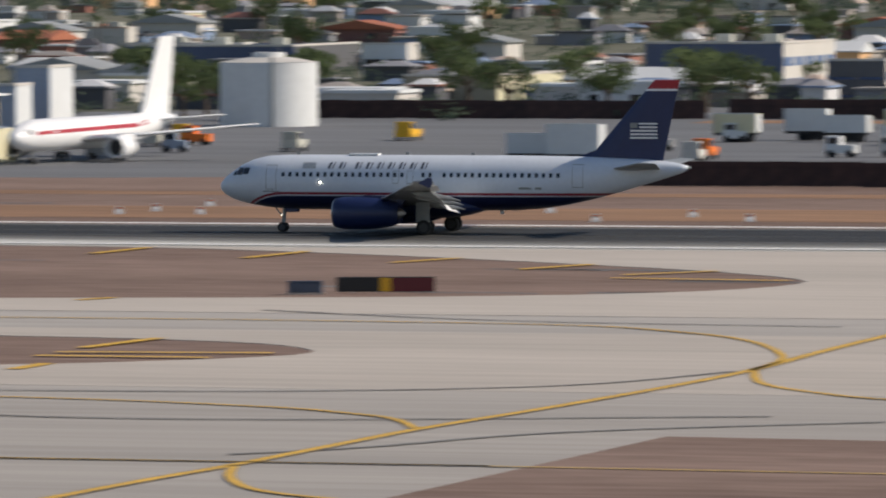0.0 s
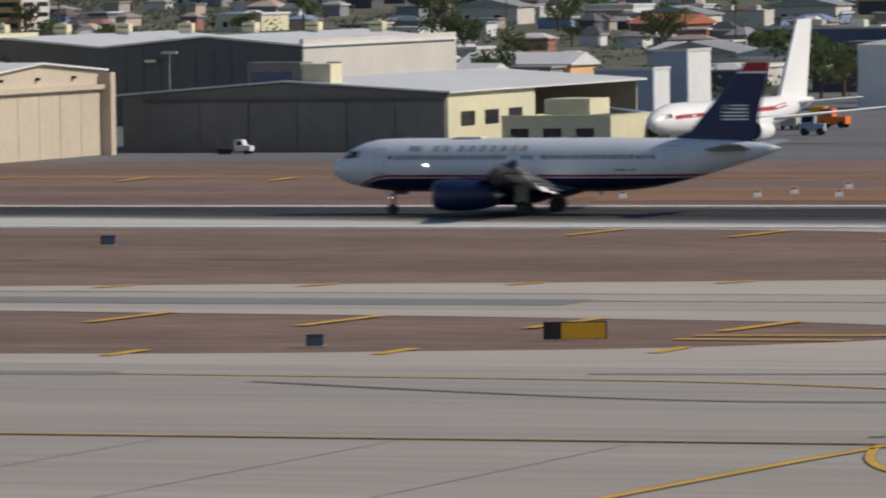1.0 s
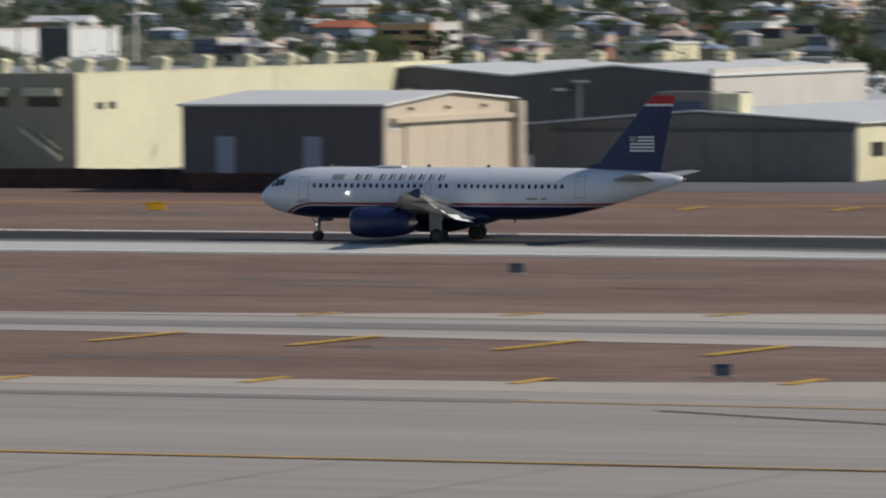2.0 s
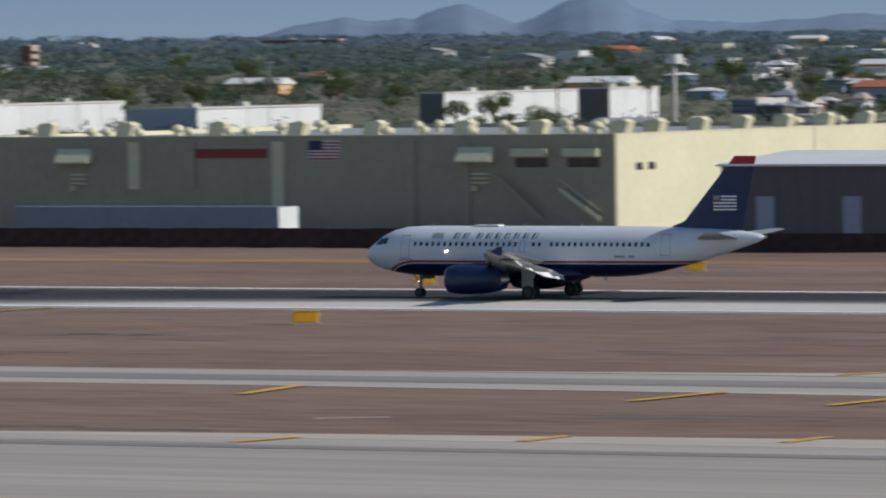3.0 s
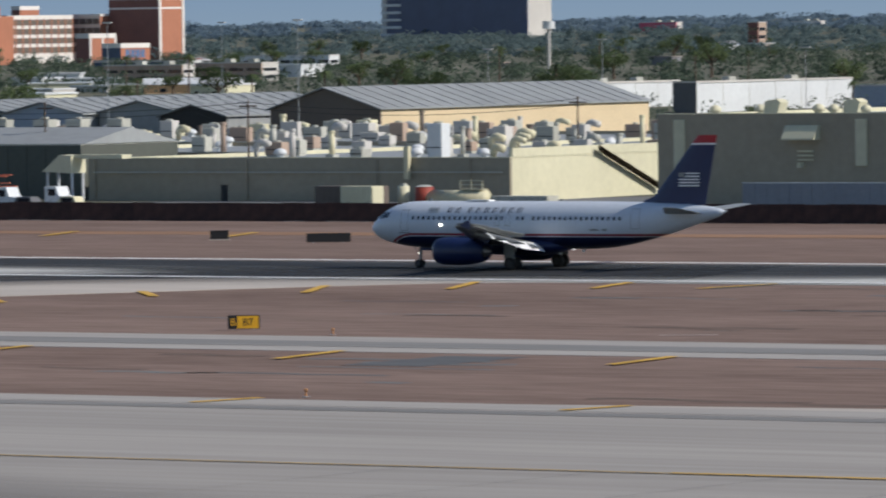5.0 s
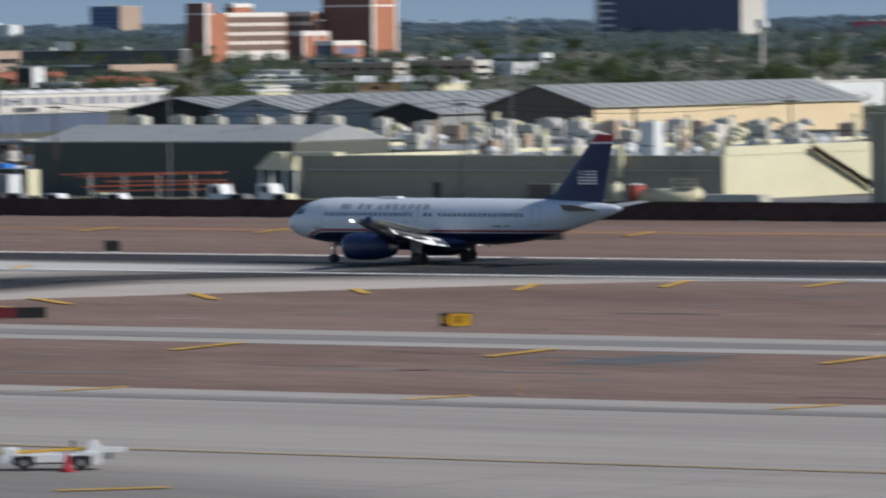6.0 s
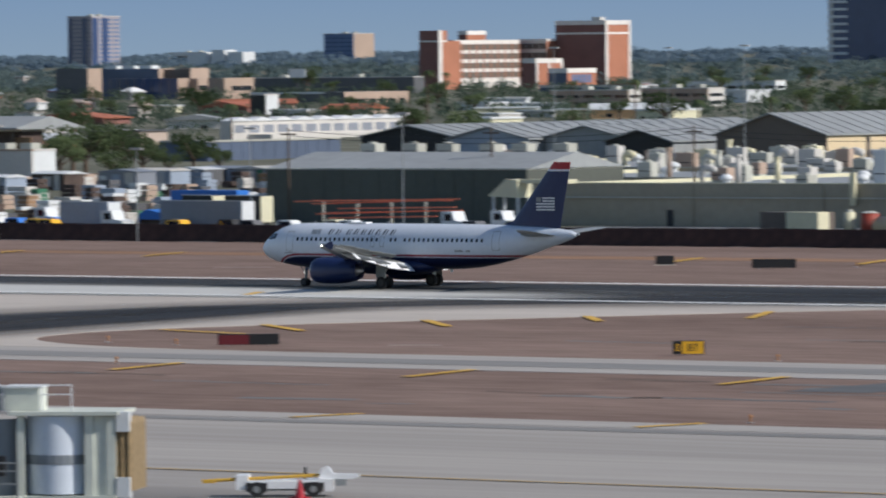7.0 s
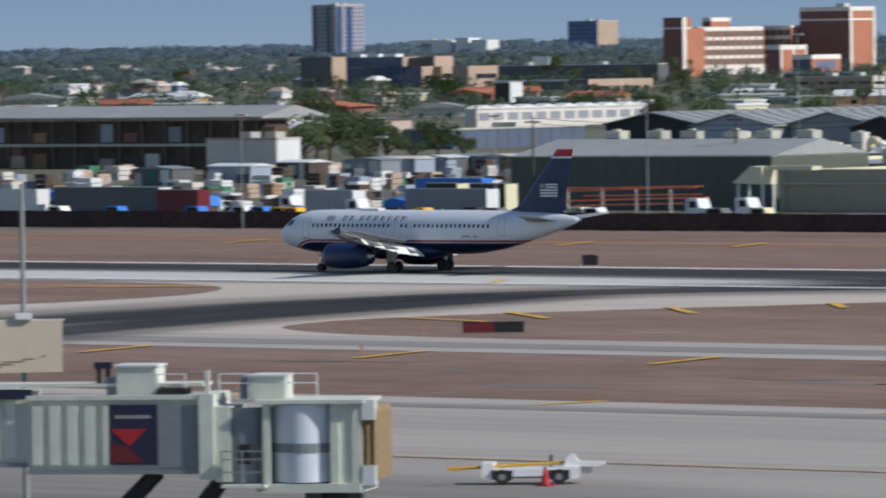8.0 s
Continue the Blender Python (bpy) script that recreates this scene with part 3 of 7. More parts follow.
def wheel(name, at, r, w, parent):
    bm = bmesh.new()
    prof = [(-w / 2, r * 0.62), (-w / 2, r * 0.88), (-w * 0.38, r * 0.98), (0, r), (w * 0.38, r * 0.98), (w / 2, r * 0.88), (w / 2, r * 0.62)]
    loft(bm, [[(at[0] + q * math.cos(k * math.tau / 20), at[1] + y, at[2] + q * math.sin(k * math.tau / 20)) for k in range(20)] for y, q in prof], caps=False)
    t = part(name, bm, TYRE, parent, "black rubber tyre", True)
    bm = bmesh.new()
    tube(bm, (at[0], at[1] - w * 0.42, at[2]), (at[0], at[1] + w * 0.42, at[2]), r * 0.63, n=16)
    part("rim", bm, RIMG, t, "dark grey metal rim")


# ---- airfield signs, lights and fence ----
SIGNY = mat("sign_yellow", (0.75, 0.40, 0.015), 0.5, vary=0.08)
SIGNR = mat("sign_red", (0.13, 0.010, 0.016), 0.5, vary=0.1)
SIGNB = mat("sign_black", (0.012, 0.012, 0.013), 0.5, vary=0.1)
BOXBLUE = mat("slate_blue_housing", (0.07, 0.09, 0.13), 0.6, vary=0.15)
ORANGE = mat("orange_paint", (0.75, 0.17, 0.02), 0.55, vary=0.1)


def text_on(name, s, size, at, material, parent, rx=90, rz=0, stretch=1.0):
    cu = bpy.data.curves.new(name, "FONT")
    cu.body, cu.size, cu.extrude, cu.align_x, cu.align_y = s, size, 0.006, "CENTER", "CENTER"
    tmp = bpy.data.objects.new(name, cu)
    me = bpy.data.meshes.new_from_object(tmp)
    bpy.data.objects.remove(tmp)
    me.materials.append(material)
    ob = new(name, me)
    ob.parent = parent
    ob.matrix_basis = pose(*at, rx, 0, rz) @ Matrix.Diagonal((stretch, 1, 1, 1))
    return ob


def airfield_sign(x, y, cells, h=0.95, rz=22, label=""):
    """A lit panel on two legs; cells: (width, material, text, text material)."""
    th = thing("airfield_sign", (x, y, 0.02), label, "sign", "airfield guidance signs", rz=rz)
    total = sum(c[0] for c in cells)
    part("housing", boxes((-total / 2 - 0.08, total / 2 + 0.08, 0.02, 0.32, 0.10, 0.14 + h + 0.06)), SIGNB, th, "black metal housing")
    for k in (-0.35, 0.35):
        part("leg", boxes((total * k - 0.05, total * k + 0.05, 0.1, 0.24, 0, 0.12)), STEEL, th)
    u = -total / 2
    for w, m, s, tm in cells:
        p = part("panel", boxes((u, u + w, -0.03, 0.018, 0.13, 0.14 + h)), m, th)
        if s:
            text_on("lettering", s, h * 0.85, (u + w / 2, -0.04, 0.14 + h * 0.48), tm, p)
        u += w
    return th


airfield_sign(-133.0, 444.0, [(2.7, SIGNB, "", None), (0.7, SIGNY, "", None), (2.7, SIGNR, "", None)], 0.85, 16, "black, yellow and red guidance sign on gravel")
airfield_sign(-136.2, 369.6, [(0.9, SIGNB, "", None), (2.4, SIGNY, "", None)], 0.85, 21, "black and yellow guidance sign on gravel")
airfield_sign(-351.1, 425.4, [(2.3, SIGNR, "", None), (2.2, SIGNB, "", None)], 0.72, 38, "dark red and black guidance sign on gravel")
airfield_sign(-309.6, 425.2, [(0.6, SIGNB, "B", SIGNY), (1.55, SIGNY, "B7", SIGNB)], 0.88, 36, "black and yellow taxiway sign lettered B7")
airfield_sign(-424.8, 598.2, [(2.4, SIGNB, "", None), (1.9, SIGNB, "", None)], 0.8, 36, "dark runway sign seen by the far edge")
airfield_sign(-320.3, 591.6, [(2.2, SIGNB, "", None), (1.6, SIGNB, "", None)], 0.8, 30, "dark sign standing in bare earth")


def marker_box(x, y, w, h, m, rz, label):
    """A squat cabinet with a lid and a concrete foot."""
    th = thing("equipment_box", (x, y, 0.02), label, "cabinet", "airfield cabinets", rz=rz)
    part("foot", boxes((-w / 2 - 0.12, w / 2 + 0.12, -0.1, 0.72, 0, 0.12)), CONCRETE, th, "pale concrete foot")
    bm = boxes((-w / 2, w / 2, 0, 0.6, 0.12, h))
    bmesh.ops.bevel(bm, geom=bm.edges[:], offset=0.05, segments=1, affect="EDGES")
    body = part("body", bm, m, th)
    part("lid", boxes((-w / 2 - 0.03, w / 2 + 0.03, -0.03, 0.63, h + 0.002, h + 0.06)), m, body)
    part("door", boxes((-w * 0.4, w * 0.4, -0.022, -0.002, 0.22, h - 0.12)), m, body)


for a in ((-213.4, 481.4, 1.1, 0.72, BOXBLUE, 24), (-148.2, 361.6, 0.95, 0.68, BOXBLUE, 22), (-137.6, 441.5, 2.2, 0.8, BOXBLUE, 16), (-446.9, 556.6, 1.5, 0.95, SIGNB, 38), (-450.1, 560.4, 1.4, 0.95, SIGNB, 38), (-442.5, 603.7, 1.9, 0.95, SIGNB, 36)):
    marker_box(*a, "dark metal equipment box on a concrete foot")
for a in ((-278.6, 485.8, 2.0, 0.98, SIGNY, 29), (-311.0, 563.8, 1.7, 0.85, SIGNY, 30), (-302.6, 600.3, 1.8, 0.85, SIGNY, 27)):
    marker_box(*a, "bright yellow distance marker box beside the runway")


LIGHTB = mat("dull_amber_globe", (0.42, 0.20, 0.08), 0.6, vary=0.1)


def edge_light(x, y, m=ORANGE):
    th = thing("edge_light", (x, y, 0.02), "small runway edge light with coloured globe", "light fitting", "edge lights")
    bm = bmesh.new()
    tube(bm, (0, 0, 0), (0, 0, 0.05), 0.22, n=10)
    part("base", bm, STEEL, th)
    bm = bmesh.new()
    tube(bm, (0, 0, 0.05), (0, 0, 0.3), 0.06, n=8)
    part("stem", bm, m, th)
    bm = bmesh.new()
    bmesh.ops.create_icosphere(bm, subdivisions=1, radius=0.14, matrix=Matrix.Translation((0, 0, 0.4)))
    part("globe", bm, m, th)


for x, y in ((-357.6, 424.6), (-366.5, 427), (-250, 349.5), (-310, 349.5), (-298, 420), (-340, 397), (-420, 606)):
    edge_light(x, y, LIGHTB)


def earth_cones():
    """White barricade blocks standing in the bare earth."""
    for x, y in ((-194.9, 573.3), (-193.9, 580), (-188, 574), (-193, 592), (-177, 577), (-166, 560), (-151, 563), (-146, 575), (-160, 582), (-139, 566), (-206, 571)):
        th = thing("barricade", (x, y, 0.03), "low white plastic barricade on bare earth", "barrier", "white barricades", rz=20)
        th.scale = (0.7, 0.7, 0.75)
        bm = bmesh.new()
        loft(bm, [[(sx, sy, z) for sx, sy in ((-w, -d), (w, -d), (w, d), (-w, d))] for z, w, d in ((0, 0.55, 0.3), (0.25, 0.5, 0.25), (0.5, 0.42, 0.12), (0.85, 0.4, 0.1))])
        part("body", bm, WHITE, th)
        part("reflector", boxes((-0.3, 0.3, -0.13, -0.11, 0.6, 0.75)), ORANGE, th)


earth_cones()


def fence_run(xa, xb, y, h, label, seed):
    """Slatted screen fence: posts, rail and groups of dark slats."""
    rnd = random.Random(seed)
    th = thing("screen_fence", (xa, y, 0.0), label, "fence")
    n = int((xb - xa) / 3.0)
    me_p = boxes((-0.03, 0.03, 0.055, 0.11, 0, h + 0.2))
    post = part("post", me_p, POSTG, th, "galvanised steel post")
    slat = part("slat_panel", boxes((0.001, 2.999, 0, 0.05, 0.04, h)), FENCE, th)
    for k in range(n):
        if k:
            for src in (post, slat):
                o = src.copy()
                scene.collection.objects.link(o)
                o.matrix_basis = pose(3.0 * k, 0, 0 if src is post else rnd.uniform(-0.05, 0.03))
    part("rail", boxes((0, 3.0 * n, 0.115, 0.16, h - 0.2, h - 0.1)), POSTG, th)


fence_run(-760, -331, 664.2, 2.1, "dark red-brown slatted screen fence on steel posts", 3)
fence_run(-170, 40, 650.0, 2.3, "dark red-brown screen fence beside the road", 5)
fence_run(-225, -60, 905.0, 2.6, "dark red screen fence across the far yard", 6)
fence_run(-291, -226, 905, 2.4, "dark sheeted fence behind the cargo ramp", 9)


# ---- distance ----
def on_az(az, r):
    return -r * math.sin(radians(az)), r * math.cos(radians(az))


def build_distance():
    bm = bmesh.new()
    a = [bm.verts.new((*on_az(k, 4960), 0)) for k in range(-10, 71, 2)]
    b = [bm.verts.new((*on_az(k, 4960), 420)) for k in range(-10, 71, 2)]
    for i in range(len(a) - 1):
        bm.faces.new((a[i], a[i + 1], b[i + 1], b[i]))
    tagged(part("backdrop", bm, SKYGLOW), "pale blue hazy sky at the horizon", "sky", kind="structure")
    # mountains with haze in their colour: three broad humps with small ridges
    bm = bmesh.new()
    rows = []
    for k in range(0, 601):
        az = 14 + 0.05 * k
        h = float(np.interp(az, (20, 23, 24.4, 25.4, 26.2, 26.9, 27.16, 27.34, 27.56, 27.74, 27.96, 28.14, 28.37, 28.57, 28.77, 28.95, 29.26, 29.5, 29.88, 30.2, 31.5, 33, 35), (0, 3, 6, 13, 8, 10, 17, 26, 29.5, 24, 13.5, 8.5, 17, 23.5, 20, 13.5, 12, 15.5, 9, 2, 0.5, 2.5, 0)))
        h += 1.5 * noise.noise((az * 3.6, 0.3, 0)) + 1.2 * noise.noise((az * 9, 4, 0)) + 0.6 * noise.noise((az * 23, 7, 0))
        x, y = on_az(az, 4600)
        x2, y2 = on_az(az, 4930)
        rows.append((bm.verts.new((x, y, 4)), bm.verts.new((x2, y2, 22 + max(0.0, h)))))
    for p, q in zip(rows, rows[1:]):
        bm.faces.new((p[0], q[0], q[1], p[1]))
    tagged(part("mountain_ridge", bm, HILL, None, "", True), "mountain ridge coloured haze blue-grey on the horizon", "mountain", kind="structure")


build_distance()


# ---- trees and town ----
def leaf_cloud(rnd, blobs, count, size):
    """Loose leaf-clump quads filling a few uneven lumps."""
    vs, fs = [], []
    for _ in range(count):
        c, r = blobs[rnd.randrange(len(blobs))]
        d = Vector((rnd.gauss(0, 1), rnd.gauss(0, 1), rnd.gauss(0, 1))).normalized() * r * rnd.uniform(0.55, 1.05)
        p = Vector(c) + Vector((d.x, d.y, d.z * 0.8))
        u = Vector((rnd.gauss(0, 1), rnd.gauss(0, 1), rnd.gauss(0, 1))).normalized()
        v = u.orthogonal().normalized()
        s = size * rnd.uniform(0.6, 1.3)
        i = len(vs)
        vs += [p - u * s, p + v * s * 0.7, p + u * s, p - v * s * 0.7]
        fs.append((i, i + 1, i + 2, i + 3))
    return vs, fs


def raw_mesh(name, vs, fs, m):
    me = bpy.data.meshes.new(name)
    me.from_pydata([tuple(v) for v in vs], [], fs)
    me.materials.append(m)
    return me


def make_tree(seed, h):
    rnd = random.Random(seed)
    th = thing("tree", (0, -40, 0), "leafy green shade tree with an uneven crown", "tree", "town trees")
    bm = bmesh.new()
    tube(bm, (0, 0, -0.5), (0, 0, h * 0.42), 0.05 * h, 0.03 * h, 8)
    blobs = [((0, 0, h * 0.68), h * 0.26)]
    for k in range(6):
        a = k * 1.05 + rnd.uniform(-0.3, 0.3)
        e = (h * 0.3 * math.cos(a), h * 0.3 * math.sin(a), h * rnd.uniform(0.5, 0.82))
        tube(bm, (0, 0, h * rnd.uniform(0.28, 0.42)), e, 0.022 * h, 0.008 * h, 6)
        blobs.append((e, h * rnd.uniform(0.15, 0.24)))
    part("trunk", bm, BARK, th, "brown trunk with spreading limbs")
    o = new("crown", raw_mesh("crown", *leaf_cloud(rnd, blobs, 1100, h * 0.030), LEAF))
    o.parent = th
    return th


def make_palm(seed, h):
    rnd = random.Random(seed)
    th = thing("palm_tree", (0, -40, 0), "tall slim palm with a small tuft of fronds", "palm tree", "palms")
    bm = bmesh.new()
    tube(bm, (0, 0, -0.5), (0.2, 0, h), 0.26, 0.17, 8)
    part("trunk", bm, BARK, th)
    bm = bmesh.new()
    for k in range(16):
        a = k * 0.393 * 2.4
        up = rnd.uniform(-0.3, 1.0)
        pr = None
        for j in range(5):
            u = j / 4
            c = Vector((0.2 + math.cos(a) * 2.1 * u, math.sin(a) * 2.1 * u, h + up * 1.6 * u - 2.0 * u * u))
            sd = Vector((-math.sin(a), math.cos(a), 0)) * 0.34 * (1 - 0.7 * u)
            cur = (bm.verts.new(c - sd), bm.verts.new(c + sd))
            if pr:
                bm.faces.new((pr[0], cur[0], cur[1], pr[1]))
            pr = cur
    part("frond_tuft", bm, LEAF, th, "green palm fronds")
    return th


def make_house(seed, wm, rm, w, d, e, flat):
    th = thing("house", (0, -40, 0), "small single-storey house with a low roof", "house", "town houses")
    part("wall", boxes((-w / 2, w / 2, 0, d, -1.5, e)), wm, th)
    bm = bmesh.new()
    if flat:
        box(bm, -w / 2 - 0.3, w / 2 + 0.3, -0.3, d + 0.3, e + 0.01, e + 0.45)
    else:
        gable(bm, -w / 2 - 0.5, w / 2 + 0.5, -0.6, d + 0.6, e + 0.01, e + 0.25, e + 1.9, "x" if seed % 2 else "y")
    part("roof", bm, rm, th)
    for k in range(2):
        x = -w * 0.3 + w * 0.5 * k
        part("window", boxes((x - 0.6, x + 0.6, -0.05, -0.01, 0.9, 2.0)), GLASSD, th)
    part("door", boxes((w * 0.12, w * 0.12 + 0.9, -0.04, -0.01, 0, 2.0)), BROWNP, th)
    return th


def town_block(x, y, z, w, d, h, mats, name, label):
    """A block with its front-facing corner at x, y: walls, parapet, window bands on two sides, roof units."""
    front, side, rows = mats
    th = thing(name, (x, y, z), label, name.replace("_", " "))
    part("front_wall", boxes((-w, 0, 0, 0.5, -3, h)), front, th)
    part("side_wall", boxes((-0.5, 0, 0.51, d, -3, h)), side, th)
    part("rear_wall", boxes((-w, -0.51, d - 0.5, d, -3, h)), front, th)
    part("end_wall", boxes((-w, -w + 0.5, 0.51, d - 0.51, -3, h)), side, th)
    part("roof", boxes((-w + 0.5, -0.5, 0.5, d - 0.5, h - 0.7, h - 0.4)), WHITE if front in (WHITE, NAVYGLASS, DARKGREY) else ROOFGREY, th, "flat roof")
    part("coping", boxes((-w - 0.1, 0.1, -0.1, 0.6, h + 0.01, h + 0.35)), PALEC if front is not PALEC else TANC, th)
    part("side_coping", boxes((-0.6, 0.1, 0.61, d + 0.1, h + 0.01, h + 0.35)), PALEC, th)
    light = front in (PALEC, TANC, BANDED, WHITE, PEACH, BRICKD, BLUEGREY)
    gm = BROWNP if front is BANDED else GLASSD if light else NAVYGLASS
    if rows:
        step = h / (rows + 0.4)
        bays = 1 if front is BANDED else max(2, int(w / 5.0))
        for k in range(rows):
            z0 = 0.35 * step + step * k
            for j in range(bays):
                u0 = -w + w * (j + 0.1) / bays
                part("window", boxes((u0, u0 + w * 0.8 / bays, -0.08, -0.01, z0, z0 + step * (0.32 if front is BANDED else 0.45 if light else 0.16))), gm, th)
            nb = 0 if front is GLASSBLUE or (front is NAVYGLASS and rows >= 10) else max(1, int(d / 6.0))
            for j in range(nb):
                v0 = d * (j + 0.12) / nb
                part("window", boxes((0.01, 0.08, v0, v0 + d * 0.76 / nb, z0, z0 + step * 0.42)), GLASSD if light else GLASSBLUE, th)
    if w > 12 and h > 3:
        for k in range(2):
            u = -w * (0.3 + 0.35 * k)
            part("roof_unit", boxes((u, u + 2.4, d * 0.4, d * 0.4 + 2.4, h - 0.4, h + 1.3)), DUCT, th)
    if name == "lumber_shed":
        bm = bmesh.new()
        gable(bm, -w - 1.5, 1.5, -2.5, 15, h + 0.4, h + 0.7, h + 2.6, "x")
        part("pitched_roof", bm, ROOFGREY, th, "wide grey metal roof")
        part("ledger_beam", boxes((-w, 0, -0.95, -0.62, h * 0.47, h * 0.53)), DUCT, th, "grey steel ledger beam")
        for k in range(15):
            u = -w + w * k / 14.3
            part("column", boxes((u, u + 0.4, -0.6, -0.02, 0, h)), BROWNP, th, "rusty column")
            if k % 4 != 1:
                z0 = h * (0.56 if k % 3 else 0.1)
                part("sheet_panel", boxes((u + 0.8, u + 3.2 + 0.5 * (k % 3), -0.3, -0.03, z0, z0 + h * (0.2 + 0.06 * (k % 4)))), (TRAILER, RUSTD, BLUEGREY, BRICKD, WOOD)[k % 5], th)
            if k % 3 != 2:
                part("timber_bundle", boxes((u + 1.0, u + 4.2, -0.8, -0.31, h * 0.02, h * (0.12 + 0.05 * (k % 5)))), (WOOD, PALEC, RUSTD, TANC)[k % 4], th)
    if rows >= 9:
        for k in range(rows if front is NAVYGLASS else 0):
            part("balcony", boxes((-w - 0.6, -w + w * 0.13, -0.5, -0.1, h * (k + 0.4) / rows, h * (k + 0.75) / rows)), WHITE, th, "white balcony front")
        for k in range(4 if front is TOWERB else 1):
            u = -w + w * k / 3.2
            part("pier", boxes((u, u + w * 0.03, -0.35, -0.09, 0, h)), side, th, "pale vertical pier")
    if front is BRICKD and h > 12:
        part("top_band", boxes((-w - 0.12, 0.12, -0.14, -0.02, h * 0.90, h * 0.94)), PALEC, th, "pale band below the roof")
        part("top_band", boxes((0.02, 0.16, 0, d, h * 0.90, h * 0.94)), PALEC, th, "pale band below the roof")
        part("corner_pier", boxes((-0.9, 0.2, -0.2, -0.02, 0, h)), PALEC, th, "pale corner pier")
    return th


tower = town_block(-2617.0, 3038.0, 16.8, 17.0, 24.0, 28.3, (TOWERP, TOWERP, 12), 'office_tower', 'mauve grey office tower with dark glass strips')
for q in (-17.0, -6.5):
    part("glass_strip", boxes((q, q + 2.6, -0.3, -0.1, 0, 27.4)), NAVYGLASS, tower, "dark upright glass strip")
for q in (0.5, 9.0):
    part("glass_strip", boxes((0.1, 0.3, q, q + 4.6, 0, 27.4)), NAVYGLASS, tower, "dark upright glass strip")
town_block(-2700.0, 3372.5, 18.6, 22.5, 20.0, 16.4, (GLASSBLUE, TANC, 6), 'office_tower', 'blue glass office block with tan side wing')
town_block(-1999.3, 2988.1, 14.7, 87.5, 21.6, 36.9, (NAVYGLASS, PALEC, 10), 'office_tower', 'dark blue glass hotel tower with pale piers')
town_block(-1576.3, 2002.8, 8.7, 95.9, 6.0, 5.5, (DARKGREY, DARKGREY, 0), 'sound_wall', 'long dark highway sound wall')
town_block(-2964.4, 3551.6, 20.3, 29.1, 10.1, 4.7, (WHITE, WHITE, 1), 'town_building', 'white flat-roofed building among trees')
board = thing("roadside_sign", (-1562.7, 1925.7, 8.3), "white sign board on a tall pole", "sign", rz=20)
part("sign_panel", boxes((-6.0, 0, 0, 0.5, 6.4, 9.4)), WHITE, board)
part("pole", boxes((-3.2, -2.8, 0.1, 0.45, -1, 6.4)), DARKGREY, board)
town_block(-1289.5, 1570.8, 5.7, 5.3, 6.0, 5.5, (SIGNB, WHITE, 0), 'billboard', 'dark and white roadside billboard')
town_block(-1247.5, 1685.0, 6.2, 28.4, 6.0, 4.9, (TANC, PALEC, 2), 'town_building', 'tan flat-roofed shop among low trees')
town_block(-1231.4, 1701.8, 6.2, 24.2, 8.4, 5.2, (TANC, PALEC, 2), 'town_building', 'low tan shop row with red trim')
town_block(-1440.2, 2030.0, 8.4, 47.5, 6.0, 3.3, (WHITE, WHITE, 1), 'town_building', 'white low building behind trees')
town_block(-734.8, 1489.9, 3.7, 6.5, 16.1, 3.2, (TOWERB, PALEC, 2), 'town_building', 'blue and white small building')
town_block(-651.9, 1426.5, 3.2, 12.8, 14.7, 7.6, (PEACH, PALEC, 3), 'apartment_building', 'peach and white apartment building')
town_block(-2056.9, 3214.5, 16.0, 22.9, 6.0, 5.0, (PINKR, PALEC, 0), 'town_building', 'pink and white roadside building')
town_block(-1506.8, 2414.3, 10.5, 4.7, 6.0, 10.2, (BRICKD, TANC, 3), 'town_building', 'slim brick tower among the trees')
town_block(-2071.6, 3382.2, 16.9, 17.4, 6.0, 3.7, (WHITE, PALEC, 1), 'town_building', 'white flat-roofed building among trees')
town_block(-2036.2, 3593.2, 17.8, 51.7, 6.0, 3.8, (BRICKD, BRICKD, 2), 'town_building', 'long red-brown building on the horizon')
town_block(-546.0, 1389.1, 2.7, 6.2, 6.0, 2.5, (PEACH, PALEC, 2), 'town_building', 'peach low building among trees')
town_block(-504.8, 1409.4, 2.7, 3.7, 6.0, 3.1, (TOWERB, PALEC, 0), 'town_building', 'pale blue small water tank building')
town_block(-488.3, 1437.3, 2.8, 14.3, 6.0, 3.0, (PALEC, PALEC, 0), 'town_building', 'pale grey long hall with flat roof')
town_block(-386.9, 1206.1, 1.4, 21.7, 6.0, 4.1, (NAVYGLASS, DARKGREY, 2), 'town_building', 'dark blue long office building')
town_block(-336.3, 1135.4, 0.9, 7.7, 6.5, 5.5, (WHITE, PALEC, 1), 'town_building', 'white low building beside trees')
town_block(-251.2, 1043.4, 0.2, 21.0, 33.9, 7.6, (NAVYGLASS, PALEC, 2), 'town_building', 'dark blue long hall with white roof edge')
town_block(-225.1, 996.8, 0.0, 8.4, 26.0, 6.0, (DARKGREY, PALEC, 2), 'town_building', 'dark office building with flat white roof')
town_block(-283.0, 1000.8, 0.0, 13.9, 35.7, 3.7, (TAUPE, CREAM, 0), 'town_building', 'taupe low building with a white roof')
town_block(-367.2, 1172.3, 1.1, 29.6, 38.4, 4.5, (NAVYGLASS, DARKGREY, 0), 'town_building', 'long dark shed with a white roof edge')
town_block(-467.5, 1380.8, 2.4, 15.6, 6.0, 3.9, (PALEC, PALEC, 0), 'town_building', 'pale low hall with a flat roof')
town_block(-291.7, 819.7, 0.0, 7.5, 6.0, 5.8, (BLUEGREY, WHITE, 0), 'cargo_building', 'blue-grey cargo building with pale end wall')
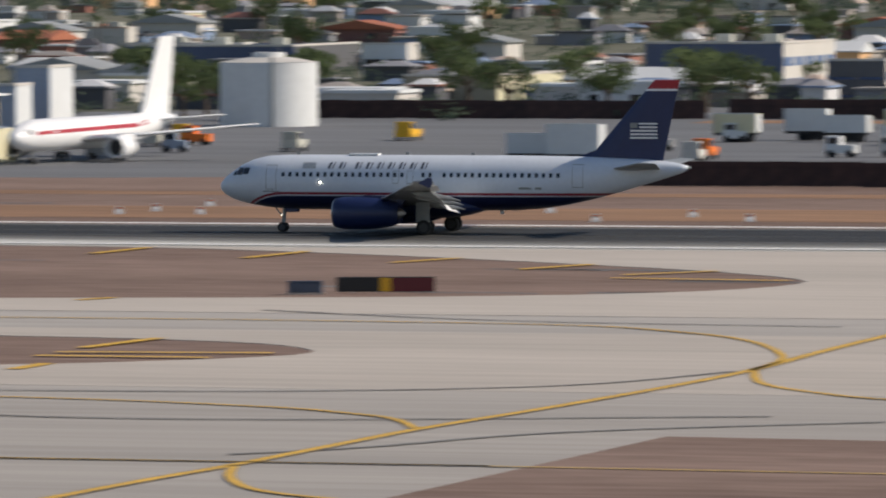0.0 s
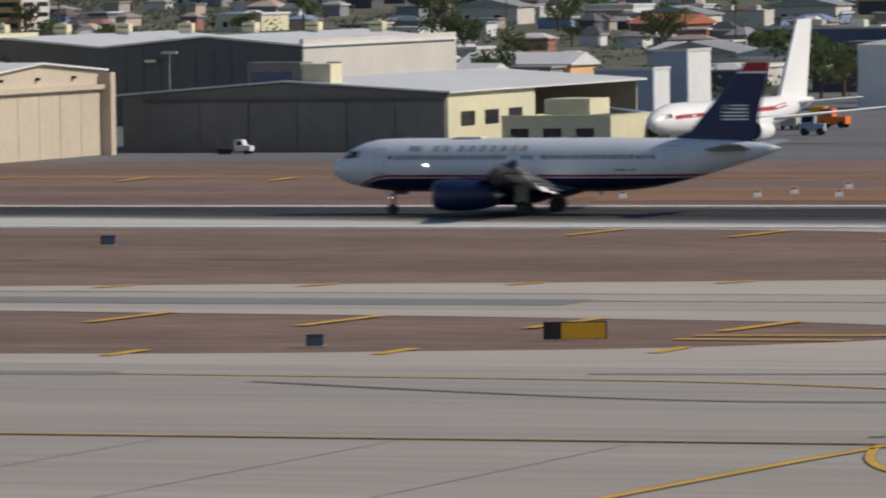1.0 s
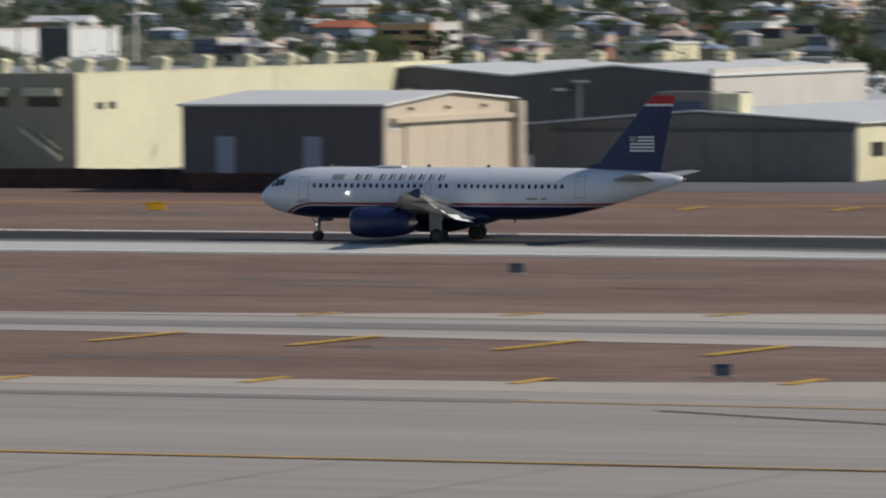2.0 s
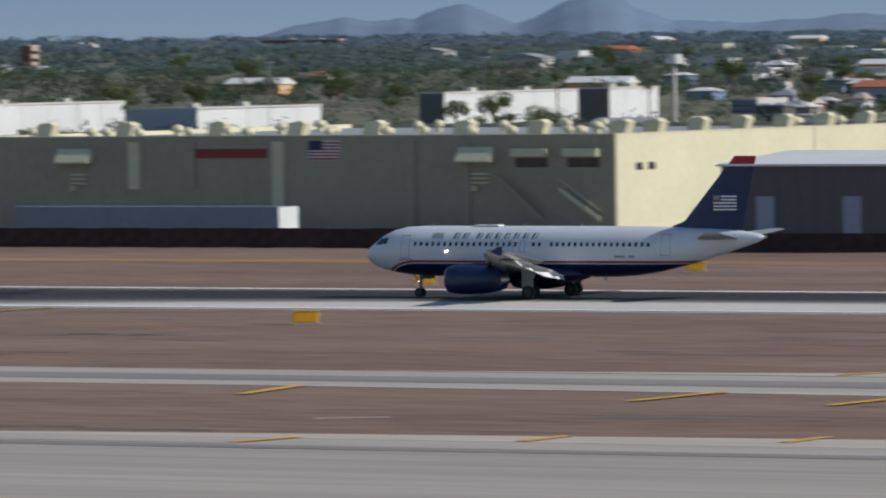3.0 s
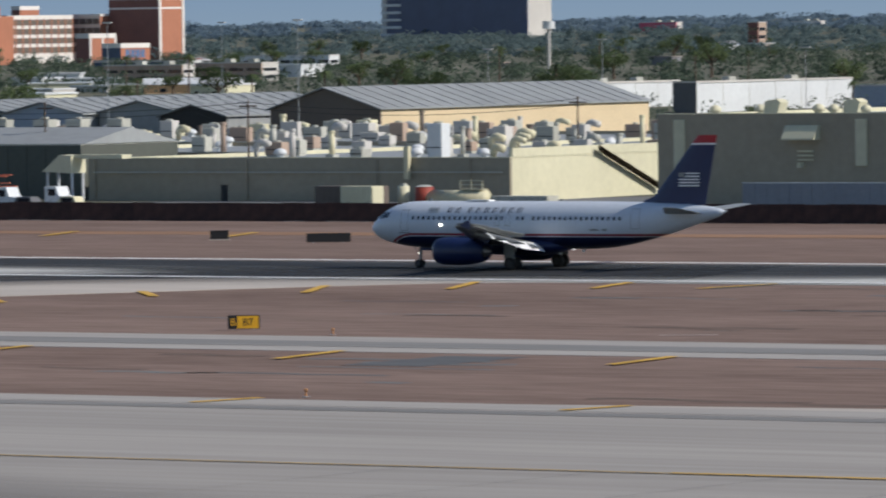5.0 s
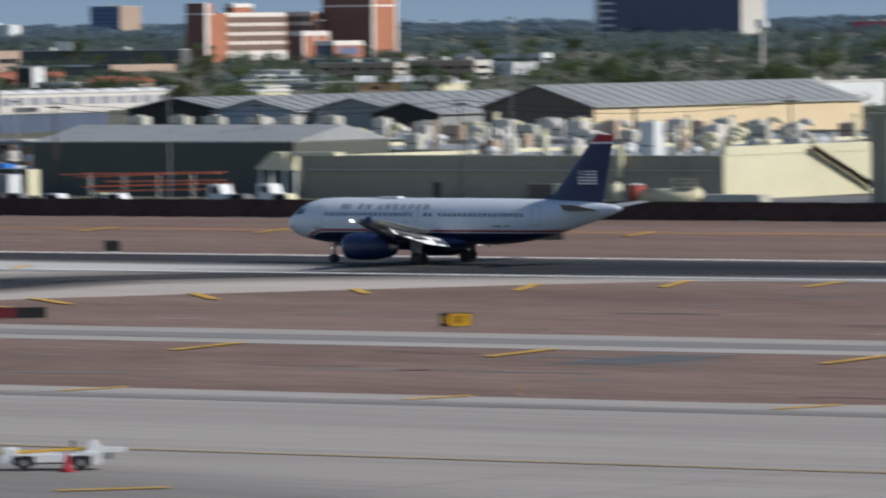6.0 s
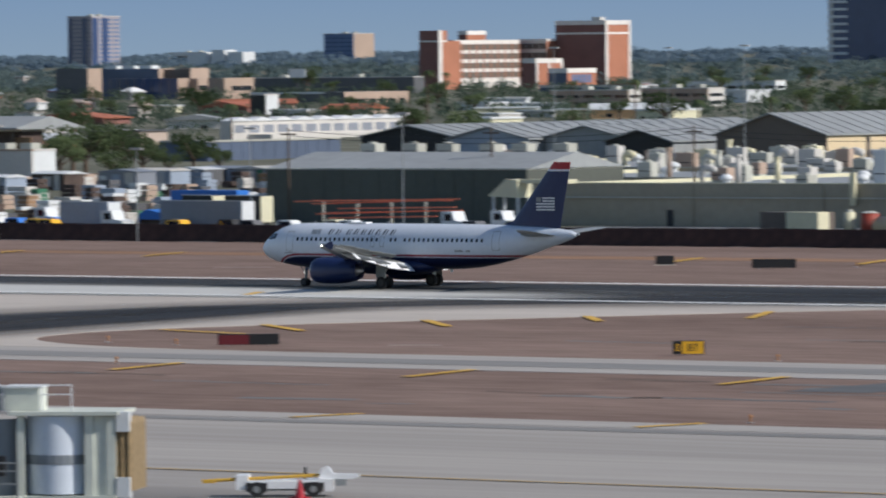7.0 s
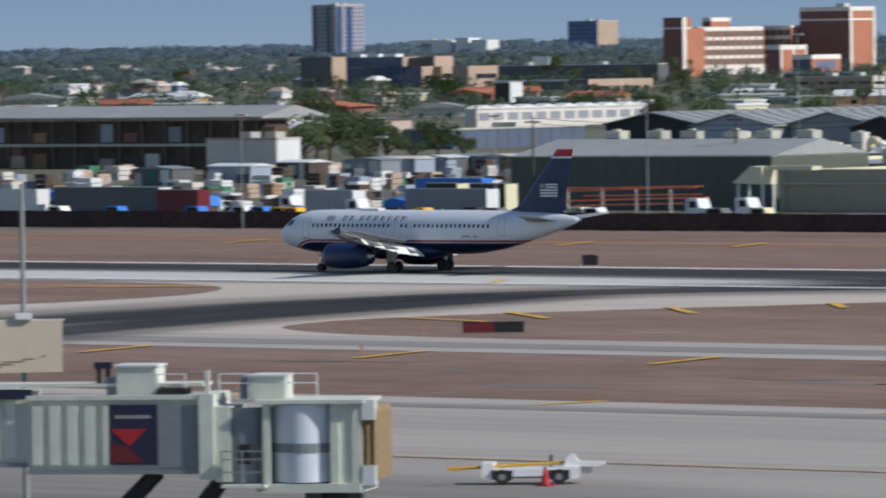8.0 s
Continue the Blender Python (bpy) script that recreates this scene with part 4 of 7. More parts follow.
town_block(-291.1, 830.4, 0.0, 4.4, 8.7, 7.8, (BLUEGREY, WHITE, 0), 'cargo_building', 'tall blue-grey cargo building with white end')
# A solid dark front paints the shade inside the shed's open bays.
town_block(-821.4, 934.6, 1.3, 76.1, 6.0, 8.3, (RUSTD, RUSTD, 0), 'lumber_shed', 'lumber shed with bays painted in shade under a wide grey roof')
town_block(-785.7, 896.7, 1.0, 15.4, 6.0, 5.9, (PALEC, WHITE, 0), 'town_building', 'pale sheet metal lean-to')
town_block(-880.9, 968.3, 1.6, 16.5, 6.0, 3.8, (WHITE, WHITE, 0), 'town_building', 'white storage shed in a timber yard')


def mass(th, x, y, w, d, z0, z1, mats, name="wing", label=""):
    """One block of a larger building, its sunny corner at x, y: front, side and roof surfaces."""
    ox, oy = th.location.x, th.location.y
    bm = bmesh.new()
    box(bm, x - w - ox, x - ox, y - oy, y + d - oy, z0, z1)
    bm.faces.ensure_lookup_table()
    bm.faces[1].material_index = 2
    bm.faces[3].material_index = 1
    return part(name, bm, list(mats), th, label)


def trim(th, x, y, w, d, z0, z1, m, name, over=0.15, label=""):
    """A band that wraps the two seen faces of a block."""
    ox, oy = th.location.x, th.location.y
    return part(name, boxes((x - w - ox, x - ox + over, y - oy - over, y - oy - 0.01, z0, z1), (x - ox + 0.01, x - ox + over, y - oy, y - oy + d, z0, z1)), m, th, label)


def side_windows(th, x, y, d, z0, z1, n, m, fill=0.8, name="window"):
    ox, oy = th.location.x, th.location.y
    for k in range(n):
        v = y - oy + d * (k + (1 - fill) / 2) / n
        part(name, boxes((x - ox + 0.01, x - ox + 0.09, v, v + d * fill / n, z0, z1)), m, th)


def front_windows(th, x, y, w, z0, z1, n, m, fill=0.8):
    ox, oy = th.location.x, th.location.y
    for k in range(n):
        u = x - ox - w + w * (k + (1 - fill) / 2) / n
        part("window", boxes((u, u + w * fill / n, y - oy - 0.09, y - oy - 0.01, z0, z1)), m, th)


CAPW = mat("white_concrete_trim", (0.74, 0.69, 0.64), 0.8, vary=0.08)
# The hospital's brick again, coloured as its sunlit sides look.
BRICKLIT = mat("sunlit_brick", (0.42, 0.17, 0.10), 0.85, vary=0.12)
SLATEB = mat("slate_blue_sheeting", (0.082, 0.108, 0.165), 0.6, vary=0.12)


def build_hospital():
    th = thing("hospital", (-1620.0, 2080.0, 0), "brick and white banded hospital complex", "hospital")
    # Shaded front and sunlit side of one brick, put into two colours.
    brick = (BRICKD, BRICKLIT, ROOFGREY)
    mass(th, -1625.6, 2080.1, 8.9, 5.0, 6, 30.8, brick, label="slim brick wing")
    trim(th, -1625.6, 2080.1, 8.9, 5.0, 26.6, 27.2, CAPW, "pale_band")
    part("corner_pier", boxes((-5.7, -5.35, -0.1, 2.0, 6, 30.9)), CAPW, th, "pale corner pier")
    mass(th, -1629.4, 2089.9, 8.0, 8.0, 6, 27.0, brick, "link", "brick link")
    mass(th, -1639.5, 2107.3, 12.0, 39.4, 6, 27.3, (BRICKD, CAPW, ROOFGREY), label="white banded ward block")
    for k in range(4):
        side_windows(th, -1639.5, 2107.6, 38.8, 13.4 + 3.4 * k, 15.5 + 3.4 * k, 9, BROWNP, 0.86)
    for k in range(10):
        part("mullion_pier", boxes((-19.49, -19.36, 27.4 + 4.3 * k, 28.0 + 4.3 * k, 13.0, 26.0)), BRICKLIT, th)
    mass(th, -1630.8, 2151.9, 12.8, 7.0, 6, 27.4, (BANDED, BRICKLIT, ROOFGREY), label="recessed banded wing")
    for k in range(4):
        front_windows(th, -1630.8, 2151.9, 12.8, 13.6 + 3.4 * k, 15.6 + 3.4 * k, 4, BROWNP, 0.9)
    trim(th, -1630.8, 2151.9, 12.8, 7.0, 26.6, 27.5, CAPW, "parapet_cap")
    mass(th, -1654.3, 2133.9, 4.0, 11.7, 27.31, 30.4, brick, "penthouse")
    trim(th, -1654.3, 2133.9, 4.0, 11.7, 29.3, 30.8, CAPW, "parapet_cap")
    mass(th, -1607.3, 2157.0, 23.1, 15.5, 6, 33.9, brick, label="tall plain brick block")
    trim(th, -1607.3, 2157.0, 23.1, 15.5, 32.5, 34.1, CAPW, "parapet_cap", 0.2)
    trim(th, -1607.3, 2157.0, 23.1, 15.5, 29.0, 29.7, CAPW, "pale_band")
    part("corner_pier", boxes((12.72, 13.0, 76.8, 78.3, 6, 34)), CAPW, th, "pale corner pier")
    part("corner_pier", boxes((12.72, 13.0, 91.2, 92.5, 6, 34)), CAPW, th, "pale corner pier")
    part("roof_unit", boxes((2, 6, 83, 86, 33.91, 35.4)), PALEC, th)
    mass(th, -1585.6, 2085.7, 6.0, 15.9, 6, 19.6, (BRICKD, BRICKLIT, ROOFGREY), "entrance_block")
    trim(th, -1585.6, 2085.7, 6.0, 15.9, 18.6, 20.3, CAPW, "parapet_cap", 0.2)
    for v in (5.7, 13.0, 20.6):
        part("corner_pier", boxes((34.42, 34.65, v, v + 1.1, 6, 18.6)), CAPW, th)
    mass(th, -1564.5, 2076.6, 8.6, 17.2, 6, 16.0, (SLATEB, BRICKLIT, ROOFGREY), "entrance_block")
    trim(th, -1564.5, 2076.6, 8.6, 17.2, 15.0, 16.7, CAPW, "parapet_cap", 0.2)
    side_windows(th, -1564.5, 2079.0, 12.0, 11.5, 14.4, 4, GLASSBLUE)
    mass(th, -1490.3, 2007.2, 34.2, 13.1, 5, 11.0, (NAVYGLASS, TANC, ROOFGREY), "car_park_deck")
    trim(th, -1490.3, 2007.2, 34.2, 13.1, 10.2, 11.1, PALEC, "parapet_cap")


def build_offices():
    th = thing("office_building", (-1580.0, 1860.0, 0), "low tan office complex with dark glass front", "office building")
    mass(th, -1593.6, 1847.7, 14.0, 7.3, 5, 18.6, (DARKGREY, TANC, ROOFGREY), label="dark glass end block with a tan pier")
    mass(th, -1573.8, 1871.1, 33.8, 6.0, 5, 15.0, (NAVYGLASS, TANC, ROOFGREY), label="dark glass front")
    for k in range(9):
        part("mullion", boxes((-27.5 + 3.7 * k, -27.3 + 3.7 * k, 10.95, 11.09, 7, 14.8)), DARKGREY, th)
    mass(th, -1588.4, 1878.4, 25.4, 8.0, 5, 18.3, (SLATEB, TANC, ROOFGREY), "upper_storey")
    for k in range(3):
        part("roof_dome", boxes((-33.0 + 7.7 * k, -27.4 + 7.7 * k, 19.0, 23.0, 18.31, 19.4)), WHITE, th, "white roof light")
    mass(th, -1577.0, 1881.5, 14.0, 10.0, 5, 18.0, (BROWNP, TANC, ROOFGREY), "upper_storey", "brown upper block")
    mass(th, -1586.5, 1893.1, 5.0, 9.6, 5, 18.4, (TANC, TANC, ROOFGREY), "stair_block")
    mass(th, -1570.3, 1877.2, 6.0, 15.0, 5, 14.9, (TANC, TANC, ROOFGREY), label="tan banded wing")
    side_windows(th, -1570.3, 1877.5, 14.4, 11.0, 12.5, 3, GLASSD, 0.95)
    mass(th, -1552.3, 1869.6, 7.0, 15.7, 5, 15.0, (TANC, TANC, ROOFGREY), label="tan banded wing")
    side_windows(th, -1552.3, 1873.5, 11.0, 10.8, 12.3, 2, GLASSD, 0.95)
    sh = thing("shop_row", (-1420.0, 1780.0, 0), "dark and tan low shop row", "shop")
    mass(sh, -1439.8, 1793.6, 38.2, 8.0, 5, 10.3, (DARKGREY, TANC, ROOFGREY), label="dark shop front")
    trim(sh, -1439.8, 1793.6, 38.2, 8.0, 10.0, 10.6, WHITE, "fascia")
    mass(sh, -1408.5, 1754.6, 7.9, 32.5, 5, 10.8, (DARKGREY, TANC, ROOFGREY), label="tan shop wing")
    side_windows(sh, -1408.5, 1756, 30, 7.0, 8.6, 6, GLASSD, 0.6)


def build_warehouses():
    # Fronts take a dark colour for their shade; the sunny sides stay white.
    for x, y, w, d, z, front, label in ((-856.6, 1303.8, 8, 36.0, 8.9, DARKGREY, "long white warehouse with its end coloured as shaded"), (-805.1, 1265.6, 5.8, 61.9, 9.3, DARKGREY, "big white sheeted warehouse"),
                                        (-765.1, 1290.2, 17.1, 51.8, 8.1, BLUEGREY, "low white warehouse with its end coloured shade-grey"), (-749.6, 1368.1, 6, 62.1, 10.2, DARKGREY, "tall long white warehouse"), (-718.3, 1384.8, 7.4, 23.4, 10.8, DARKGREY, "short white warehouse with an end coloured as shaded")):
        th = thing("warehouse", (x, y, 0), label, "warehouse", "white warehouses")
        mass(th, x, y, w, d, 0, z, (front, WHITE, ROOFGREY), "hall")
        trim(th, x, y, w, d, z - 0.25, z + 0.15, PALEC, "gutter", 0.2)
        n = max(3, int(d / 9))
        for k in range(n):
            part("sheet_joint", boxes((0.01, 0.05, d * k / n, d * k / n + 0.12, 0, z - 0.3)), DUCT, th)
        for k in range(2):
            part("roof_unit", boxes((-w * 0.6, -w * 0.6 + 1.8, d * (0.25 + 0.4 * k), d * (0.25 + 0.4 * k) + 2.6, z, z + 0.9)), DUCT, th)
    th = thing("warehouse", (-1036.4, 1250.3, 0), "long white warehouse with a row of grey windows", "warehouse", "white warehouses")
    mass(th, -1036.4, 1250.3, 3.0, 67.4, 0, 7.6, (PALEC, PALEC, WHITE), "hall")
    side_windows(th, -1036.4, 1251.0, 66.0, 5.0, 6.7, 13, TRAILER, 0.72)
    for k in range(9):
        bm = bmesh.new()
        gable(bm, -3.2, 0.3, 7.45 * k + 0.1, 7.45 * k + 7.5, 7.61, 7.7, 8.5, "x")
        part("roof_bay", bm, WHITE, th, "white saw-tooth roof bay")
    part("lean_to", boxes((0.02, 7.0, 6.0, 60.0, 0, 4.6)), PALEC, th, "white lean-to roof")
    th = thing("warehouse", (-889.2, 1065.8, 0), "long slate blue metal shed", "warehouse", "blue sheds")
    mass(th, -889.2, 1065.8, 12.0, 40.5, 0, 5.9, (SLATEB, SLATEB, SLATEB), "hall")
    for k in range(12):
        part("wall_rib", boxes((0.01, 0.1, 3.3 * k + 0.4, 3.3 * k + 0.6, 0, 5.8)), SLATEB, th)
    trim(th, -889.2, 1065.8, 12.0, 40.5, 5.75, 6.1, DUCT, "gutter", 0.2)


far_block = thing("town_building", (-2483.4, 3007.1, 0), "white stepped building far among the trees", "building")
for u, w, h in ((0, 11, 24.7), (13, 9, 25.9), (25, 14, 24.4)):
    mass(far_block, -2483.4 - u, 3007.1, w, 10, 13.2, h, (WHITE, WHITE, ROOFGREY))
build_hospital()
build_offices()
build_warehouses()


def build_town():
    rnd = random.Random(11)
    trees = [make_tree(k, 6.0 + 1.1 * k) for k in range(5)]
    palms = [make_palm(k, 9.0 + 2.5 * k) for k in range(3)]
    walls = (PALEC, TANC, WHITE, PEACH, CREAM, BLUEGREY, BRICKD, PALEC)
    roofs = (ROOFGREY, TERRA, WHITE, WHITE, WHITE, TERRA, TERRA, WHITE)
    houses = [make_house(k, walls[k], roofs[k], rnd.uniform(10, 20), rnd.uniform(8, 13), rnd.uniform(2.6, 3.8), k in (2, 4, 7)) for k in range(8)]
    def put(src, az, r, s=None):
        x, y = on_az(az, r)
        o = copy_thing(src, pose(x, y, rise(x, y), 0, 0, rnd.choice((0, 0, 90, 4, -6)) if src in houses else rnd.uniform(0, 360)))
        if s:
            o.scale = (s, s, s * rnd.uniform(0.85, 1.1))
    for k in range(170):
        near = rnd.random() < 0.5
        az = rnd.uniform(12.5, 44) if not near else rnd.uniform(12.5, 29)
        r = 960 + 3300 * rnd.random() ** 1.5
        if (az > 29 and r < 1500) or (az > 22.5 and r < 1150) or (27.6 < az < 40 and r > 1600 and k % 4) or (21.5 < az < 28 and r < 2000 and k % 3):
            continue
        put(houses[rnd.choice((0, 2, 3, 4, 7, 0, 3, 7, 2, 6))], az, r)
    for k in range(75):
        az, r = rnd.uniform(36.0, 44.6), rnd.uniform(1285, 2150)
        if (az < 40.9 and r < 1760) or (az < 42 and r < 1500):
            continue
        x, y = on_az(az, r)
        o = copy_thing(houses[rnd.choice((0, 1, 2, 3, 4, 6, 7, 7))], pose(x, y, rise(x, y) - 0.6, 0, 0, rnd.choice((0, 4, 30, 35))))
        o.scale = (rnd.uniform(0.9, 1.6), 1, rnd.uniform(0.7, 0.95))
    for k in range(290):
        az = rnd.uniform(12.5, 44.5)
        r = 930 + 1900 * rnd.random() ** 1.4
        if (29 < az and r < 1330) or (22 < az and r < 1150):
            continue
        put(trees[rnd.randrange(5)], az, r, rnd.uniform(0.6, 1.15))
    for az, r in ((41.0, 1210), (40.8, 1220), (40.6, 1205), (40.35, 1225), (40.15, 1215), (39.95, 1230), (40.5, 1240), (39.75, 1235), (40.9, 1235)):
        put(trees[rnd.randrange(5)], az, r, rnd.uniform(0.8, 1.1))
    for k in range(60):
        put(palms[rnd.randrange(3)], rnd.uniform(13, 44), rnd.uniform(1250, 2400), rnd.uniform(0.6, 1.0))
    for src in trees + palms + houses:
        src.location = (*on_az(rnd.uniform(14, 44), rnd.uniform(1500, 1900)), 0)
        src.location.z = rise(src.location.x, src.location.y)
    # far woods, uncountable: clumps of many small leaf sprays
    gen = np.random.default_rng(5)
    def leaves(nm, m, label, cx, cy, size, tall, per, ks):
        count = len(cx)
        cz = np.maximum(0, -0.5 * cx + 0.866 * cy - 1000) * 0.0057
        d = gen.normal(size=(count, per, 3))
        d /= np.linalg.norm(d, axis=2, keepdims=True)
        nrm = (d * 0.7 + np.array((0.15, -0.25, 0.75)) + gen.normal(size=d.shape) * 0.35).reshape(-1, 3)
        d *= gen.uniform(0.55, 1.0, (count, per, 1))
        lump = gen.integers(-1, 2, (count, per))
        p = np.stack([cx[:, None] + d[..., 0] * size[:, None] * 0.75 + lump * size[:, None] * 0.6, cy[:, None] + d[..., 1] * size[:, None] * 0.75, cz[:, None] + tall[:, None] * (0.5 + 0.12 * lump) + d[..., 2] * tall[:, None] * 0.5], -1).reshape(-1, 3)
        nrm /= np.linalg.norm(nrm, axis=1, keepdims=True)
        u = np.cross(nrm, gen.normal(size=p.shape))
        u /= np.linalg.norm(u, axis=1, keepdims=True)
        v = np.cross(nrm, u)
        k = gen.uniform(0.6, 1.2, (len(p), 1)) * ks
        vs = np.stack([p - u * k, p + v * k * 0.8, p + u * k, p - v * k * 0.8], 1).reshape(-1, 3)
        me = bpy.data.meshes.new(nm)
        me.vertices.add(len(vs))
        me.vertices.foreach_set("co", vs.ravel())
        n = len(p)
        me.loops.add(4 * n)
        me.loops.foreach_set("vertex_index", np.arange(4 * n))
        me.polygons.add(n)
        me.polygons.foreach_set("loop_start", np.arange(n) * 4)
        me.update(calc_edges=True)
        me.materials.append(m)
        tagged(new(nm, me), label, "woods", kind="stuff")
    # three rings of woods; the leaf colours carry the growing haze
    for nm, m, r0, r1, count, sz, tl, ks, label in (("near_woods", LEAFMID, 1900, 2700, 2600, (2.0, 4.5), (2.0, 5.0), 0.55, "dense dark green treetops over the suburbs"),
                                                   ("far_woods", LEAFFAR, 2650, 3800, 3800, (2.5, 5.5), (2.0, 4.6), 0.8, "green treetops coloured pale for haze over the far suburbs"),
                                                   ("horizon_woods", LEAFRIM, 3750, 4880, 3000, (4.0, 9.0), (2.0, 4.2), 1.2, "treetops coloured haze-blue along the horizon")):
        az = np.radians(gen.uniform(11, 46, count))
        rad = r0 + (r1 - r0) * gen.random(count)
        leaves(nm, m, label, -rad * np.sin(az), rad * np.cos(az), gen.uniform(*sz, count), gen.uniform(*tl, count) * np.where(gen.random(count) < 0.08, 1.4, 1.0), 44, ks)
    # hedges and bushes between the houses
    az, rad = gen.uniform(12, 45, 2600), 930 + 1050 * gen.random(2600)
    keep = ~(((az > 29) & (rad < 1420)) | ((az > 21.5) & (rad < 1120)) | ((az > 37) & (rad < 1700)))
    az, rad = np.radians(az[keep]), rad[keep]
    leaves("low_bushes", LEAFMID, "low green bushes between the town houses", -rad * np.sin(az), rad * np.cos(az), gen.uniform(1.2, 3.6, len(az)), gen.uniform(1.2, 4.2, len(az)), 34, 0.36)
    # countless small roofs of the suburbs
    bm = bmesh.new()
    for k in range(1100):
        az, r = (rnd.uniform(12, 45) if k % 3 else rnd.uniform(12, 27)), 1000 + 2400 * rnd.random() ** 1.3
        if (az > 29 and r < 1450) or (az > 21.5 and r < 1150) or (36 < az < 40.3 and r < 1900) or (26.4 < az < 40.3 and r < 1750) or (az > 26.4 and rnd.random() < (0.88 if az < 40.3 else 0.2)):
            continue
        x, y = on_az(az, r)
        z, w, d, e = rise(x, y), rnd.uniform(3, 9), rnd.uniform(3, 9), rnd.uniform(1.5, 3.0)
        box(bm, x - w / 2, x + w / 2, y, y + d, z - 2, z + e)
        top = e + rnd.choice((0.3, 0.3, 1.1, 1.6))
        box(bm, x - w / 2 - 0.4, x + w / 2 + 0.4, y - 0.4, y + d + 0.4, z + e + 0.01, z + e + 0.3)
        if top > e + 0.5:
            loft(bm, [[(x - w / 2 * q - 0.2, y + d / 2 - d / 2 * q, z + h), (x + w / 2 * q + 0.2, y + d / 2 - d / 2 * q, z + h), (x + w / 2 * q + 0.2, y + d / 2 + d / 2 * q, z + h), (x - w / 2 * q - 0.2, y + d / 2 + d / 2 * q, z + h)] for q, h in ((1, e + 0.31), (0.3, top))])
    tagged(part("suburb_roofs", bm, ROOFMIX), "countless pale and terracotta house roofs in the suburbs", "houses", kind="stuff")


build_town()


# ---- buildings along the airfield fence ----
def hall(name, x0, x1, y0, y1, h, mw, ms, label, mr=None, coping=None):
    """A flat-roofed hall: four walls with thickness, roof slab behind a parapet, coping. Local origin at the front right corner."""
    th = thing(name, (x1, y0, 0), label, "building")
    w, d = x1 - x0, y1 - y0
    part("front_wall", boxes((-w, 0, 0, 0.4, 0, h)), mw, th)
    part("side_wall", boxes((-0.4, 0, 0.41, d, 0, h)), ms, th)
    part("rear_wall", boxes((-w, -0.41, d - 0.4, d, 0, h)), mw, th)
    part("end_wall", boxes((-w, -w + 0.4, 0.41, d - 0.41, 0, h)), ms, th)
    part("roof", boxes((-w + 0.4, -0.4, 0.4, d - 0.4, h - 0.9, h - 0.5)), mr or ROOFGREY, th, "flat grey roof")
    cm = coping or CREAM
    part("coping", boxes((-w - 0.06, 0.06, -0.08, 0.46, h + 0.01, h + 0.14)), cm, th)
    part("coping", boxes((-0.46, 0.06, 0.47, d, h + 0.01, h + 0.14)), cm, th)
    return th


def rib(th, x0, x1, z0, z1, m, y=-0.25, name="pilaster"):
    return part(name, boxes((x0, x1, y, -0.01, z0, z1)), m, th)


def vent_hood(th, x, z, w, m):
    """Sloping sheet hood over a louvre, on the front wall."""
    bm = bmesh.new()
    loft(bm, [[(x + k * w, -0.01, z + 1.7), (x + k * w, -0.5, z + 1.7), (x + k * w, -1.5, z + 0.2), (x + k * w, -1.5, z), (x + k * w, -0.01, z)] for k in (-0.5, 0.5)])
    bmesh.ops.recalc_face_normals(bm, faces=bm.faces)
    hd = part("vent_hood", bm, m, th, "cream sheet metal vent hood")
    for k in range(3):
        part("louvre", boxes((x - w * 0.18, x + w * 0.3, -0.25, -0.02, z - 2.4 + 0.5 * k, z - 2.2 + 0.5 * k)), m, hd)
    part("bracket", boxes((x - w * 0.1, x, -0.9, -0.02, z - 3.2, z - 2.6)), m, hd)


def stair(th, x0, z0, x1, z1, y, m, axis="x"):
    """Outside stair with stringers, treads and a handrail, along the wall."""
    run = part("stair_stringer", bmesh_bar((x0, y, z0), (x1, y, z1), 0.14, 0.5), m, th, "dark steel stair")
    n = 14
    for k in range(n):
        u = k / n
        part("tread", boxes((x0 + (x1 - x0) * u - 0.15, x0 + (x1 - x0) * u + 0.15, y + 0.1, y + 0.9, z0 + (z1 - z0) * u, z0 + (z1 - z0) * u + 0.05)), m, run)
    bm = bmesh.new()
    tube(bm, (x0, y, z0 + 1.05), (x1, y, z1 + 1.05), 0.05, n=6)
    part("handrail", bm, m, run)


def bmesh_bar(a, b, w, h):
    bm = bmesh.new()
    a, b = Vector(a), Vector(b)
    loft(bm, [[p + Vector((0, dy, dz)) for dy, dz in ((-w / 2, -h / 2), (w / 2, -h / 2), (w / 2, h / 2), (-w / 2, h / 2))] for p in (a, b)])
    bmesh.ops.recalc_face_normals(bm, faces=bm.faces)
    return bm


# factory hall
# Wall colours carry the light: taupe on the shaded front, cream on the sunlit side.
fh = hall("factory_hall", -460.3, -370.2, 715, 815, 11.0, TAUPE, CREAM, "long factory hall with shade-toned taupe front, sun-toned cream side")
for x in (-87.0, -62.2, -54.8, -43.1, -26.0, -19.0):
    rib(fh, x - 0.75, x + 0.75, 5.0 if x in (-62.2, -54.8) else 0.2, 10.4, CREAM if x in (-87.0, -62.2, -43.1) else TAUPE)
for x in (-70.0, -17.3):
    vent_hood(fh, x, 8.0, 4.4, CREAM)
for x in (-10.5, -4.0):
    part("awning", boxes((x - 2.2, x + 2.2, -1.0, -0.01, 8.6, 9.5)), CREAM, fh, "cream box awning")
    part("window", boxes((x - 2.0, x + 2.0, -0.06, -0.012, 7.4, 8.4)), GLASSD, fh)
sg = part("sign_bar", boxes((-54.2, -44.6, -0.12, -0.012, 8.55, 9.6)), SIGNRED, fh, "plain dull red sign bar")
